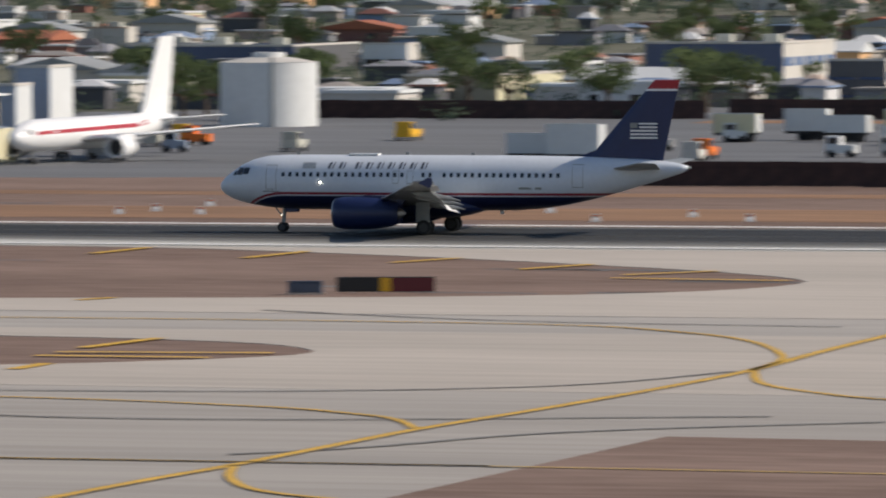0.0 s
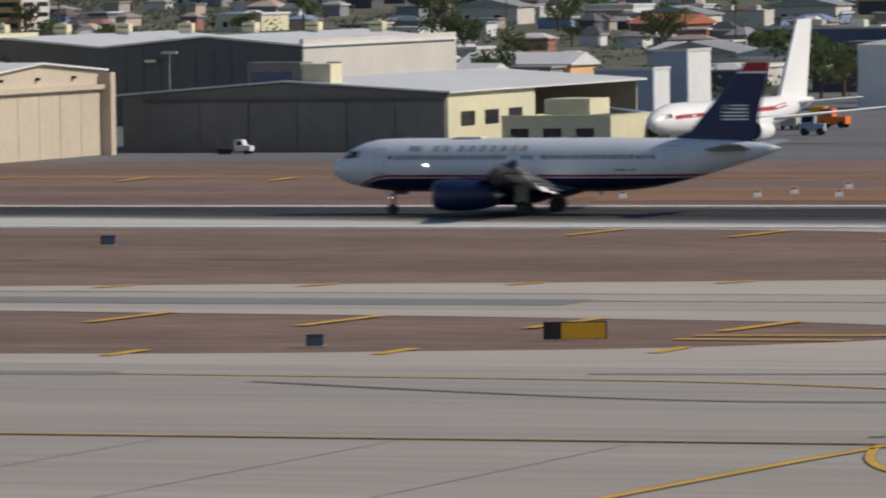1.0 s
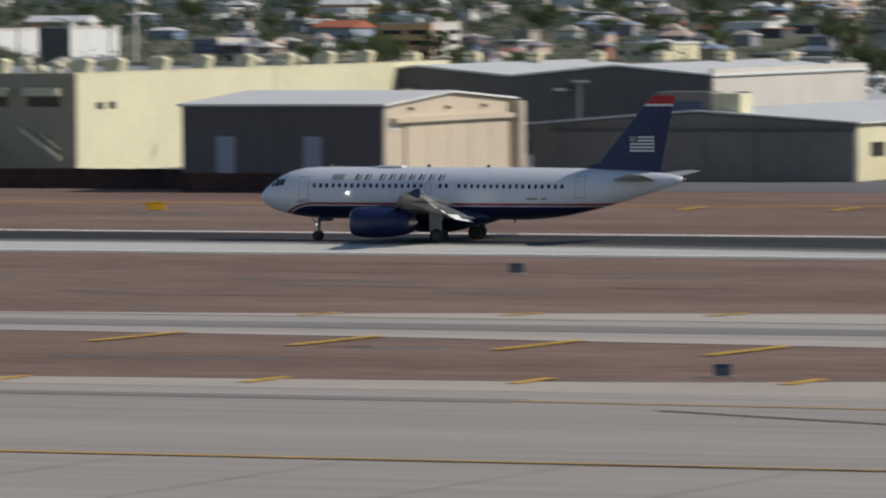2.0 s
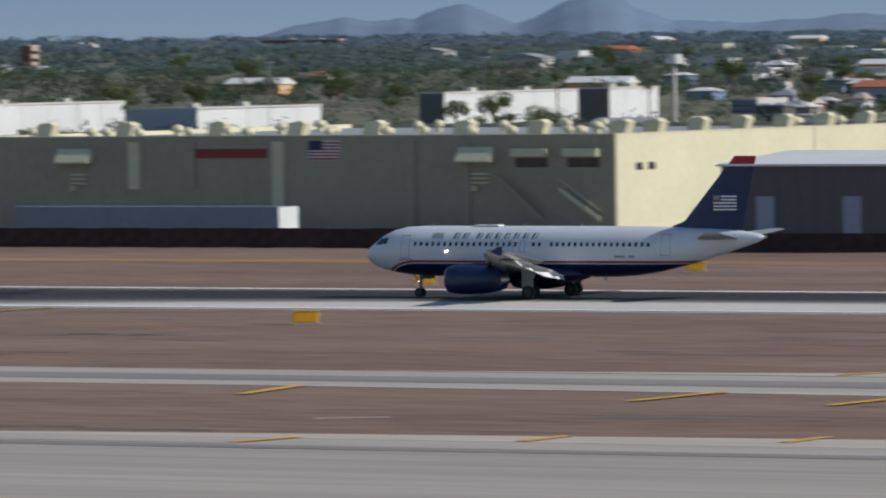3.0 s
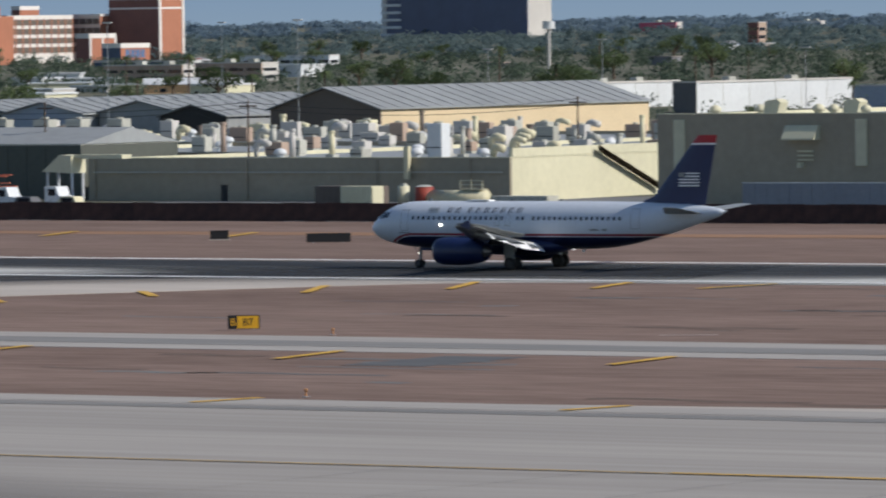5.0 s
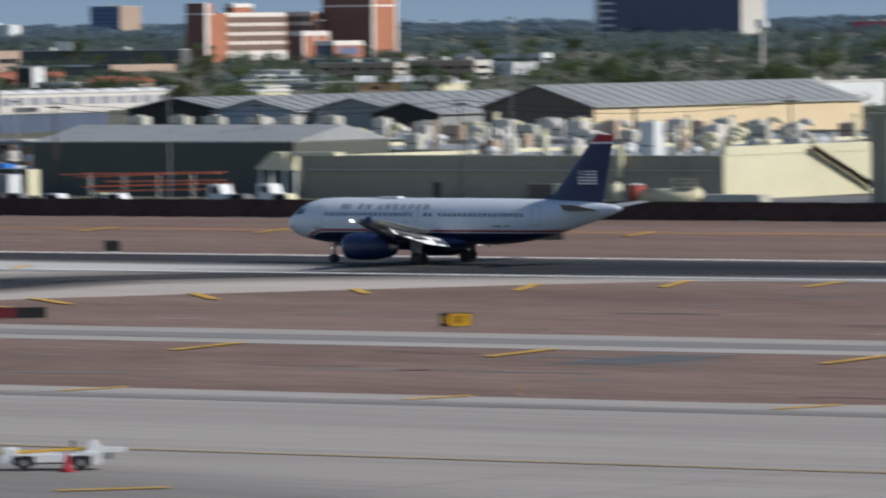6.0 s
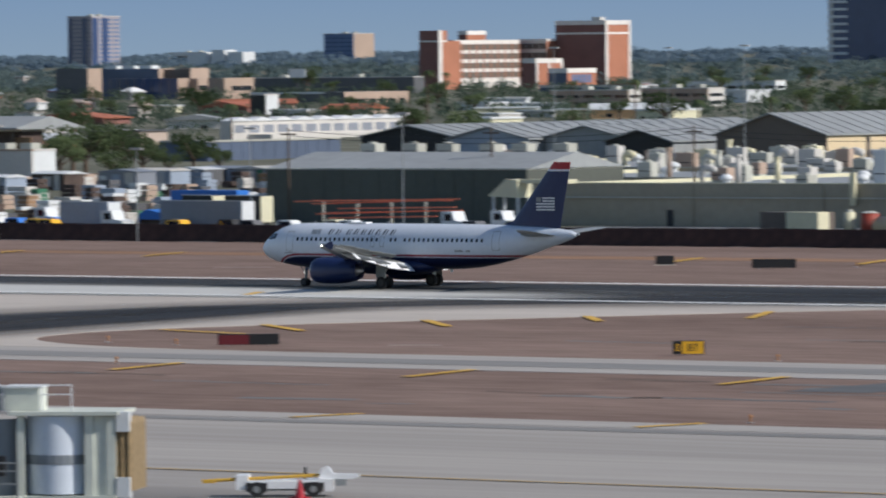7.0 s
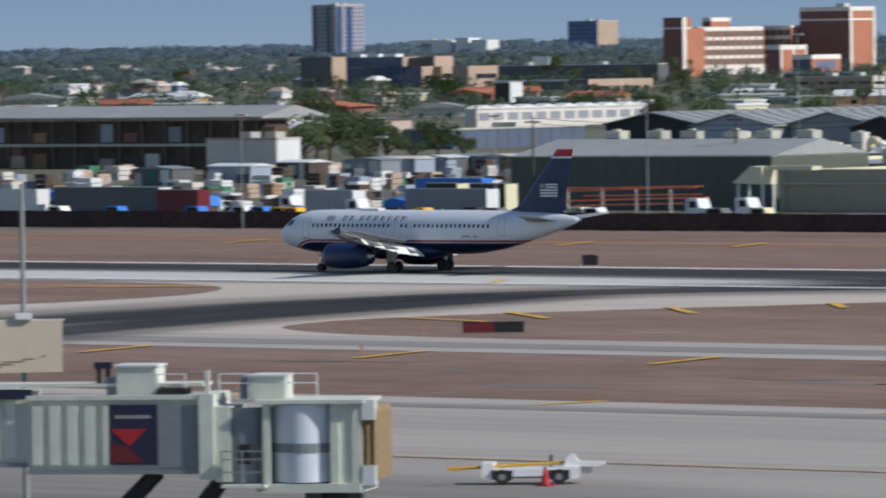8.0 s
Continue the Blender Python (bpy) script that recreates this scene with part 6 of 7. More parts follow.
truck(-590.5, 688, WHITE, "white truck tractor with open bed")
truck(-612, 700, WHITE, "white flatbed truck in a yard")
truck(-536, 697, WHITE, "white utility truck beside a canopy")
truck(-540.5, 693, WHITE, "white service truck behind the fence")
truck(-291.0, 690, WHITE, "small white cart before a hangar", 0, 0.5)
for k, (x, y, m) in enumerate(((-606, 688, BLUEP), (-603, 691, BLUEP), (-597, 684, SIGNY), (-576, 684, SIGNY), (-600, 685, SIGNY), (-611, 690, WHITE), (-630, 687, BLUEP), (-566, 686, DARKGREY), (-560, 686, WHITE), (-552, 688, WHITE), (-556, 690, CREAMD), (-528, 690, CREAMD), (-533, 688, DARKGREY), (-640, 687, WHITE), (-617, 688, BLUEP), (-571, 688, BLACK), (-579, 687, DARKGREY))):
    th = thing("parked_car", (x, y, 0), "small parked car behind the airfield fence", "car", "parked cars")
    bm = bmesh.new()
    loft(bm, [[(-2.1, yy, 0.4), (2.1, yy, 0.4), (2.1, yy, 1.1), (1.1, yy, 1.25), (0.6, yy, 2.0), (-1.3, yy, 2.0), (-1.8, yy, 1.3), (-2.1, yy, 1.2)] for yy in (0, 1.8)])
    bmesh.ops.recalc_face_normals(bm, faces=bm.faces)
    part("body", bm, m, th)
    part("side_window", boxes((-1.2, 0.6, -0.02, -0.004, 1.3, 1.85)), GLASSD, th)
    for wx in (-1.3, 1.3):
        for wy in (-0.04, 1.62):
            bm = bmesh.new()
            tube(bm, (wx, wy, 0.34), (wx, wy + 0.22, 0.34), 0.34, n=12)
            part("wheel", bm, TYRE, th)

BEAMRED = mat("red_oxide_paint", (0.85, 0.22, 0.11), 0.6, vary=0.15)
# orange scaffold racks
sc = thing("steel_rack", (-557.2, 700, 0), "long rack of orange-red steel beams", "rack")
for x0, z0, x1, z1, yy in ((-13.0, 3.95, 12.8, 4.35, 0.2), (-11.0, 4.05, 11.0, 4.15, 1.4), (-12.2, 3.6, 6.0, 4.1, 2.6), (-6.0, 3.1, 12.5, 3.35, 0.2), (-9.0, 2.5, 12.5, 2.95, 1.4), (-11.5, 2.35, 4.0, 2.75, 2.6), (-8.0, 1.9, 9.0, 2.2, 0.8)):
    part("beam", bmesh_bar((x0, yy, z0), (x1, yy, z1), 0.16, 0.17), BEAMRED, sc, "orange-red steel beam")
for k in range(4):
    for yy in (3.2, 3.5):
        part("post", boxes((-11 + 5.4 * k, -10.9 + 5.4 * k, yy, yy + 0.1, 0, 3.9)), DUCT, sc)

# horizontal tank with ladder platform, red drum, pipes
tk = thing("storage_tank", (-482.6, 705, 0), "pale horizontal storage tank on saddles", "tank")
bm = bmesh.new()
tube(bm, (-4.0, 1.2, 1.35), (4.0, 1.2, 1.35), 1.05, n=20)
part("shell", bm, CREAMD, tk, "", True)
for x in (-2.6, 2.6):
    part("saddle", boxes((x - 0.2, x + 0.2, 0.4, 2.0, 0, 0.6)), CONCRETE, tk)
part("platform", boxes((0.6, 3.8, 0.6, 1.8, 2.45, 2.55)), CREAMD, tk)
for z in (3.0, 3.5):
    part("guard_rail", boxes((0.6, 3.8, 0.55, 0.62, z, z + 0.09)), CREAM, tk)
for x in (0.6, 2.2, 3.74):
    part("rail_post", boxes((x, x + 0.08, 0.55, 0.62, 2.55, 3.6)), CREAM, tk)
dr = thing("red_drum", (-487.4, 706, 0), "upright red steel process drum", "tank")
bm = bmesh.new()
tube(bm, (0, 0, 0), (0, 0, 2.8), 1.1, n=18)
part("shell", bm, mat("rust_red_paint", (0.30, 0.05, 0.03), 0.6), dr, "", True)
bm = bmesh.new()
tube(bm, (0, 0, 2.8), (0, 0, 3.0), 1.15, 0.5, 18)
part("lid", bm, DUCT, dr)
pc = thing("process_column", (-490, 705.5, 0), "upright cream process column", "tank")
bm = bmesh.new()
tube(bm, (0, 0, 0), (0, 0, 2.9), 0.7, n=16)
part("shell", bm, CREAM, pc, "", True)
part("cap", boxes((-0.3, 0.3, -0.3, 0.3, 2.9, 3.2)), DUCT, pc)

GREENT = mat("green_tarpaulin", (0.04, 0.16, 0.09), 0.7, vary=0.15)
# lumber and pallet stacks
ry = random.Random(8)
for k in range(235):
    az, r = ry.uniform(38.6, 43.6), ry.uniform(960, 1215)
    if k % 5 == 0:
        az = ry.uniform(40.5, 43.4)
    x, y = on_az(az, r)
    h = ry.uniform(0.8, 2.6)
    w = ry.uniform(1.4, 4)
    m = ry.choice((WOOD, RUSTD, PALEC, WHITE, RUSTD, PALEC, TANC, DARKGREY, GREENT, WHITE, WHITE, BLUEGREY))
    th = thing("timber_stack", (x, y, rise(x, y)), "stack of sawn timber and wrapped pallets", "lumber", "yard stacks")
    n = 3
    for j in range(n):
        part("layer", boxes((-w / 2 + ry.uniform(0, 0.3), w / 2 - ry.uniform(0, 0.3), 0, 2.4, h * j / n, h * (j + 0.86) / n)), m, th)
# white and blue sheeted stalls in the yard
for k, (az, r, w, m) in enumerate(((40.55, 1180, 8, WHITE), (40.3, 1185, 9, PALEC), (40.0, 1190, 7, WHITE), (39.75, 1195, 8, PALEC), (39.5, 1190, 7, PALEC), (41.6, 1150, 9, WHITE), (42.2, 1140, 8, PALEC), (41.1, 1170, 7, WHITE), (39.3, 1190, 6, WHITE))):
    x, y = on_az(az, r)
    th = thing("sheeted_stall", (x, y, rise(x, y)), "white sheeted storage stall in a timber yard", "shed", "yard stalls")
    body = part("body", boxes((-w / 2, w / 2, 0, 5, 0, 2.6)), (TRAILER, BLUEGREY, DARKGREY, RUSTD)[k % 4], th)
    bm = bmesh.new()
    gable(bm, -w / 2 - 0.2, w / 2 + 0.2, -0.3, 5.3, 2.61, 2.7, 3.1, "x" if k % 2 else "y")
    part("roof", bm, m if k % 3 else TRAILER, th)
    for j in range(3):
        u = -w / 2 + w * (j + 0.08) / 3
        part("sheet", boxes((u, u + w * (0.16 + 0.04 * ((j + k) % 3)), -0.06 - 0.02 * j, -0.012, 0.3 * ((j + k) % 3), 2.0 + 0.25 * j)), (WHITE, PALEC, BLUEGREY, GREENT, PALEC)[(j * 2 + k) % 5], th, "loose hanging sheet")


def mast(az, r, h, label="slim grey floodlight mast", wide=0.085):
    x, y = on_az(az, r)
    th = thing("light_mast", (x, y, rise(x, y)), label, "lamp post", "light masts")
    bm = bmesh.new()
    tube(bm, (0, 0, 0), (0, 0, h), wide, wide * 0.6, 8)
    part("pole", bm, STEEL, th)
    part("lamp_head", boxes((-0.9, 0.9, -0.15, 0.15, h, h + 0.25)), PALEC, th)


for az, r, h in ((38.3, 860, 15), (40.4, 870, 11), (39.5, 900, 13), (41.5, 860, 14), (37.1, 1150, 22), (35.6, 1150, 22), (36.2, 1500, 20), (34.1, 1250, 16), (33.2, 1300, 17), (31.6, 1200, 16), (30.1, 1200, 17), (28.4, 1250, 17), (23.4, 780, 10), (22.1, 760, 9), (25.8, 820, 12), (17.5, 1100, 16), (20.0, 1150, 15)):
    mast(az, r, h)
# power lines
for seg in (((39.2, 960), (36.0, 940)), ((36.0, 940), (33.4, 930))):
    (a0, r0), (a1, r1) = seg
    for z in (11.5, 12.2):
        p, q = Vector((*on_az(a0, r0), z)), Vector((*on_az(a1, r1), z))
        th = thing("power_line", tuple(p), "thin sagging black overhead wire", "cable")
        bm = bmesh.new()
        pts = [(q - p) * (k / 12) + Vector((0, 0, -1.2 * 4 * (k / 12) * (1 - k / 12))) for k in range(13)]
        loft(bm, [[(u.x - 0.035, u.y, u.z), (u.x, u.y, u.z + 0.035), (u.x + 0.035, u.y, u.z), (u.x, u.y, u.z - 0.035)] for u in pts])
        bmesh.ops.recalc_face_normals(bm, faces=bm.faces)
        part("wire", bm, BLACK, th)
for az, r in ((39.2, 960), (36.0, 940), (33.4, 930), (37.6, 950)):
    x, y = on_az(az, r)
    th = thing("utility_pole", (x, y, 0), "wooden utility pole with a crossarm", "utility pole", "utility poles")
    bm = bmesh.new()
    tube(bm, (0, 0, 0), (0, 0, 12.5), 0.16, 0.11, 8)
    part("pole", bm, BARK, th)
    part("crossarm", boxes((-1.3, 1.3, -0.08, 0.08, 11.6, 11.8)), BARK, th)
# water tank on a stalk, dish
for az, r, z in ((33.62, 1900, 22.3), (26.9, 1500, 18.0)):
    x, y = on_az(az, r)
    th = thing("water_tower", (x, y, rise(x, y)), "white drum water tower on a stalk", "water tower")
    bm = bmesh.new()
    g0 = rise(x, y)
    tube(bm, (0, 0, 0), (0, 0, z - g0 - 2), 0.45, n=12)
    part("stalk", bm, PALEC, th)
    bm = bmesh.new()
    tube(bm, (0, 0, z - g0 - 2), (0, 0, z - g0), 1.6, n=18)
    part("drum", bm, WHITE, th)
# big white fuel tank
x, y = -273.9, 864.0
th = thing("fuel_tank", (x, y, 0), "large white cylindrical fuel tank", "tank")
bm = bmesh.new()
loft(bm, [[(6.1 * math.cos(k * math.tau / 48), 6.1 * math.sin(k * math.tau / 48), z) for k in range(48)] for z in (0, 8.0)], caps=False)
part("shell", bm, WHITE, th, "", True)
bm = bmesh.new()
tube(bm, (0, 0, 8.0), (0, 0, 8.6), 6.15, 2.6, 48)
part("roof", bm, PALEC, th)
part("ladder", boxes((2.0, 2.5, -5.95, -5.7, 0, 8.6)), STEEL, th)
bm = bmesh.new()
tube(bm, (0, 0, 8.6), (0, 0, 9.2), 2.0, n=20)
part("hatch", bm, WHITE, th)
# apron clutter of the cargo ramp
rc = random.Random(3)
for k in range(20):
    x, y = rc.uniform(-262, -150), rc.uniform(700, 800)
    m = rc.choice((WHITE, WHITE, DUCT, SIGNY, ORANGE, BLUEGREY, PALEC))
    th = thing("ramp_vehicle", (x, y, 0.02), "small ramp vehicle parked on the asphalt", "vehicle", "ramp vehicles", rz=rc.choice((0, 10, 90)))
    w = rc.uniform(2.4, 5)
    part("body", boxes((-w / 2, w / 2, 0, 1.9, 0.45, 1.3)), m, th)
    part("cabin", boxes((-w / 2 + 0.1, -w / 2 + 1.6, 0.1, 1.8, 1.302, 2.2)), m, th)
    part("window", boxes((-w / 2 + 0.3, -w / 2 + 1.4, 0.06, 0.095, 1.45, 2.05)), GLASSD, th)
    for wx in (-w * 0.33, w * 0.33):
        for wy in (-0.04, 1.7):
            bm = bmesh.new()
            tube(bm, (wx, wy, 0.4), (wx, wy + 0.25, 0.4), 0.4, n=12)
            part("wheel", bm, TYRE, th)
for k in range(14):
    x, y = -200 + 6.2 * k, 800 + rc.uniform(-4, 6)
    trailer(x, x + 5, y - 60 if k > 6 else y, rc.uniform(2.8, 3.6), WHITE if k % 3 else CREAMD, WHITE, "small white cargo trailer on the ramp")


trailer(-201.0, -196.6, 714, 3.1, WHITE, WHITE, "squat white cargo trailer on the ramp")
trailer(-196.2, -190.6, 712, 4.1, WHITE, WHITE, "tall white cargo trailer on the ramp")


# blue tarpaulins over stacked goods behind the trailers
for x, y, w, h in ((-607, 716, 4.5, 2.4), (-640, 712, 6.0, 3.0), (-668, 716, 7.0, 3.2)):
    th = thing("covered_stack", (x, y, 0), "stacked goods under a bright blue tarpaulin", "tarpaulin", "covered stacks")
    part("pallet_load", boxes((-w / 2 + 0.2, w / 2 - 0.2, 0.2, 3.6, 0, h - 1.3)), RUSTD, th)
    bm = bmesh.new()
    loft(bm, [[(-w / 2, yy, h - 1.8), (-w / 2 + 0.3, yy, h - 0.5), (-w * 0.2, yy, h), (w * 0.15, yy, h - 0.25), (w / 2 - 0.4, yy, h - 0.45), (w / 2, yy, h - 1.7), (w / 2 - 0.3, yy, h - 1.29), (-w / 2 + 0.3, yy, h - 1.29)] for yy in (0, 3.8)])
    bmesh.ops.recalc_face_normals(bm, faces=bm.faces)
    part("cover", bm, BLUEP, th, "draped blue tarpaulin")


# ---- white jet on the cargo ramp ----
def build_parked_jet():
    th = thing("parked_jet", (-249.5, 700, 0.02), "white jet airliner with a red side stripe", "airplane", rz=84)
    th.scale = (0.9, 0.9, 0.9)
    L = 45.0
    sx = lambda x: float(np.interp(x, [0, 0.3, 1, 2.5, 5, 8, 30, 36, 41, 44.5, 45], [0.1, 0.55, 0.95, 1.45, 1.8, 1.88, 1.88, 1.5, 0.85, 0.35, 0.15]))
    sz = lambda x: float(np.interp(x, [0, 5, 30, 38, 45], [3.0, 3.3, 3.3, 3.9, 4.6]))
    bm = bmesh.new()
    n = 30
    xs = [0, 0.3, 0.6, 1, 1.7, 2.5, 3.5, 5, 6.5, 8, 15, 22, 30, 33, 36, 38.5, 41, 43, 44.5, 45]
    loft(bm, [[(x, sx(x) * math.cos(k * math.tau / n), sz(x) + sx(x) * math.sin(k * math.tau / n)) for k in range(n)] for x in xs])
    bmesh.ops.recalc_face_normals(bm, faces=bm.faces)
    body = part("fuselage", bm, AIRWHITE, th, "glossy white fuselage", True)
    for s in (-1, 1):
        bm = bmesh.new()
        loft(bm, [[(x, s * (sx(x) * math.sqrt(max(0, 1 - ((z - sz(x)) / sx(x)) ** 2)) + 0.015), z) for z in (sz(x) + 0.1 + 0.01 * x, sz(x) + 0.5 + 0.012 * x)] for x in (3.5, 5, 7, 9, 12, 16, 20, 25, 30, 34, 38)], close=False)
        part("stripe", bm, REDP, body, "broad red side stripe")
        for k in range(3):
            bm = bmesh.new()
            loft(bm, [[(x, s * (sx(x) * math.sqrt(max(0, 1 - ((z - sz(x)) / sx(x)) ** 2)) + 0.02), z) for z in (sz(x) + 0.4, sz(x) + 0.85)] for x in (1.6 + 0.5 * k, 2.0 + 0.5 * k)], close=False)
            part("cockpit_window", bm, GLASSD, body)
        bm = bmesh.new()
        foil(bm, [(14.5, s * 1.2, 2.6, 8.0, 0.12, 1), (20, s * 7, 3.1, 4.6, 0.11, 1), (26, s * 18.5, 4.2, 1.8, 0.1, 0)])
        part("wing", bm, AIRWHITE, th, "white swept wing", True)
        bm = bmesh.new()
        foil(bm, [(38, s * 0.5, 4.3, 4.2, 0.1, 0), (42.3, s * 7.2, 4.9, 1.6, 0.09, 0)])
        part("tailplane", bm, AIRWHITE, th, "", True)
        c = (13.6, s * 6.5, 1.75)
        bm = bmesh.new()
        revolve(bm, [(0.4, 0.95), (0, 1.1), (0.2, 1.25), (1.5, 1.32), (3.6, 1.1), (4.4, 0.9), (4.3, 0.8)], c, 24)
        nac = part("nacelle", bm, AIRWHITE, th, "white engine nacelle", True)
        bm = bmesh.new()
        tube(bm, (c[0] + 0.7, c[1], c[2]), (c[0] + 0.8, c[1], c[2]), 0.95, n=20)
        part("fan", bm, BLACK, nac)
        part("pylon", boxes((15, 19, c[1] - 0.2, c[1] + 0.2, 2.6, 3.2)), AIRWHITE, th)
        bm = bmesh.new()
        tube(bm, (21, s * 3.6, 0.6), (21, s * 3.6, 2.6), 0.16, n=10)
        g = part("main_gear", bm, STEEL, th)
        for d in (-0.5, 0.5):
            wheel("tyre", (21, s * 3.6 + d, 0.55), 0.55, 0.4, g)
    bm = bmesh.new()
    tube(bm, (5.5, 0, 0.4), (5.5, 0, 2.2), 0.1, n=10)
    g = part("nose_gear", bm, STEEL, th)
    for d in (-0.25, 0.25):
        wheel("tyre", (5.5, d, 0.4), 0.4, 0.22, g)
    bm = bmesh.new()
    loft(bm, [[(35.0 + 5.6 * k, -0.25 + 0.15 * k, 4.9 + 9.3 * k), (43.2 + 1.6 * k, -0.03, 4.9 + 9.3 * k), (43.2 + 1.6 * k, 0.03, 4.9 + 9.3 * k), (35.0 + 5.6 * k, 0.25 - 0.15 * k, 4.9 + 9.3 * k)] for k in (0, 0.5, 1)])
    bmesh.ops.recalc_face_normals(bm, faces=bm.faces)
    part("fin", bm, AIRWHITE, th, "tall white tail fin")


build_parked_jet()


# ---- boarding bridge, sign board and tug on the near apron ----
BRIDGE = mat("bridge_cream_paint", (0.58, 0.60, 0.53), 0.6, vary=0.10, fine=1.5, coarse=0.2)
BRIDGEG = mat("bridge_grey_panel", (0.20, 0.22, 0.24), 0.5, vary=0.12)
GLASSP = mat("frosted_cab_glazing", (0.62, 0.67, 0.74), 0.5, vary=0.06)
HOODB = mat("canvas_bellows", (0.24, 0.17, 0.09), 0.9, vary=0.3, fine=3)
POSTER = mat("poster_navy", (0.014, 0.012, 0.045), 0.4, vary=0.1)


def build_bridge():
    cx, cy = on_az(40.47, 310.0)
    th = thing("boarding_bridge", (cx, cy, 0), "cream corrugated passenger boarding bridge with a cab", "boarding bridge", rz=29)
    z0 = 3.3
    # canvas hood and cab head
    bm = bmesh.new()
    loft(bm, [[(x, y, z) for y, z in ((0 + d, z0 + 0.2), (3.4 - d, z0 + 0.2), (3.4 - d, z0 + 3.3 - d), (d, z0 + 3.3 - d))] for x, d in ((-0.65, 0.0), (-0.5, 0.12), (-0.4, 0.0), (-0.25, 0.14), (-0.1, 0.02), (0.02, 0.25))])
    bmesh.ops.recalc_face_normals(bm, faces=bm.faces)
    hood = part("canvas_hood", bm, HOODB, th, "brown folded canvas hood")
    for z in (z0 + 2.75, z0 - 0.05):
        part("corner_pad", boxes((-0.62, -0.05, -0.12, 0.35, z, z + 0.85)), WHITE, hood)
    cab = part("cab", boxes((-1.9, -0.66, 0, 3.4, z0, z0 + 3.45), (-1.05, -0.67, -0.08, -0.002, z0 + 0.05, z0 + 3.4)), BRIDGE, th, "cream cab with upright edges")
    part("cab_post", boxes((-2.0, -1.62, -0.12, 0.2, z0 - 0.05, z0 + 3.5)), BRIDGE, cab)
    # rounded glazing
    bm = bmesh.new()
    a0 = [(-3.3 + 1.5 * math.cos(t) * 1.02, 1.5 - 1.75 * math.sin(t)) for t in [0.12 + k * (math.pi - 0.3) / 14 for k in range(15)]]
    loft(bm, [[(x, y, z) for x, y in a0] for z in (z0 + 0.08, z0 + 3.42)], close=False)
    bmesh.ops.recalc_face_normals(bm, faces=bm.faces)
    gz = part("curved_glazing", bm, GLASSP, th, "curved pale cab glazing", True)
    bm = bmesh.new()
    loft(bm, [[(-3.35 + 1.03 * (x + 3.35), 1.5 + 1.012 * (y - 1.5), z) for x, y in a0] for z in (z0 + 1.35, z0 + 1.75)], close=False)
    part("glazing_band", bm, BRIDGEG, gz, "grey band across the glazing")
    part("cab_floor", boxes((-5.2, -0.66, -0.3, 3.4, z0 - 0.35, z0 + 0.02)), BRIDGE, th)
    part("cab_roof", boxes((-5.3, -0.5, -0.35, 3.5, z0 + 3.46, z0 + 3.62)), BRIDGE, th)
    part("cab_core", boxes((-4.4, -2.25, 1.3, 3.3, z0 + 0.03, z0 + 3.45)), BRIDGEG, th)
    part("edge_post", boxes((-4.95, -4.65, -0.15, 0.2, z0 - 0.3, z0 + 3.45)), BRIDGE, th)
    # dark rotunda wall between cab and tunnel
    bm = bmesh.new()
    loft(bm, [[(-5.9 + 1.3 * math.cos(t), 1.6 - 1.6 * math.sin(t), z) for t in [k * math.pi / 10 for k in range(11)]] for z in (z0, z0 + 3.3)], close=False)
    bmesh.ops.recalc_face_normals(bm, faces=bm.faces)
    part("rotunda_wall", bm, BRIDGEG, th, "dark grey curved wall", True)
    part("corrugated_side", boxes((-7.1, -6.4, -0.02, 3.0, z0 + 0.1, z0 + 3.35)), BRIDGE, th)
    # service landing with rails
    ld = part("service_landing", boxes((-6.6, -4.7, -1.1, -0.2, z0 - 0.1, z0 + 0.02)), BRIDGE, th)
    for z in (0.55, 1.1, 1.45):
        part("rail", boxes((-6.6, -4.7, -1.1, -1.04, z0 + z, z0 + z + 0.06)), AIRGREY, ld)
    for x in (-6.6, -5.7, -4.78):
        part("rail_post", boxes((x, x + 0.07, -1.1, -1.04, z0, z0 + 1.5)), AIRGREY, ld)
    part("control_box", boxes((-5.9, -5.4, -0.7, -0.3, z0 + 0.9, z0 + 1.75)), BLACK, ld)
    # outer tunnel with corrugations
    def tunnel(x0, x1, zb, zt, y0, y1, name):
        t = part(name, boxes((x0, x1, y0, y1, zb, zt)), BRIDGE, th, "cream corrugated tunnel section")
        k = x0 + 0.25
        while k < x1 - 0.4 - (4.0 if name == "outer_tunnel" else 0):
            part("corrugation", boxes((k, k + 0.42, y0 - 0.2, y0 - 0.004, zb + 0.2, zt - 0.25)), BRIDGE, t)
            k += 0.78
        part("top_rail", boxes((x0, x1, y0 - 0.2, y0 + 0.15, zt + 0.002, zt + 0.2)), BRIDGE, t)
        part("bottom_rail", boxes((x0, x1, y0 - 0.2, y0 + 0.1, zb - 0.2, zb - 0.002)), BRIDGEG, t)
        return t
    t1 = tunnel(-15.4, -7.6, z0 + 0.65, z0 + 3.65, 0.2, 3.0, "outer_tunnel")
    t2 = tunnel(-40.0, -15.45, z0 + 0.95, z0 + 3.95, 0.45, 2.75, "inner_tunnel")
    part("name_band", boxes((-39.5, -15.2, 0.12, 0.24, z0 + 3.7, z0 + 4.12)), POSTER, t2, "navy band along the tunnel top")
    part("end_frame", boxes((-7.75, -7.1, -0.15, 3.2, z0 + 0.2, z0 + 3.9)), BRIDGE, th, "cream end frame")
    part("grey_panel", boxes((-9.6, -7.78, 0.02, 0.065, z0 + 0.75, z0 + 3.4)), BRIDGEG, t1)
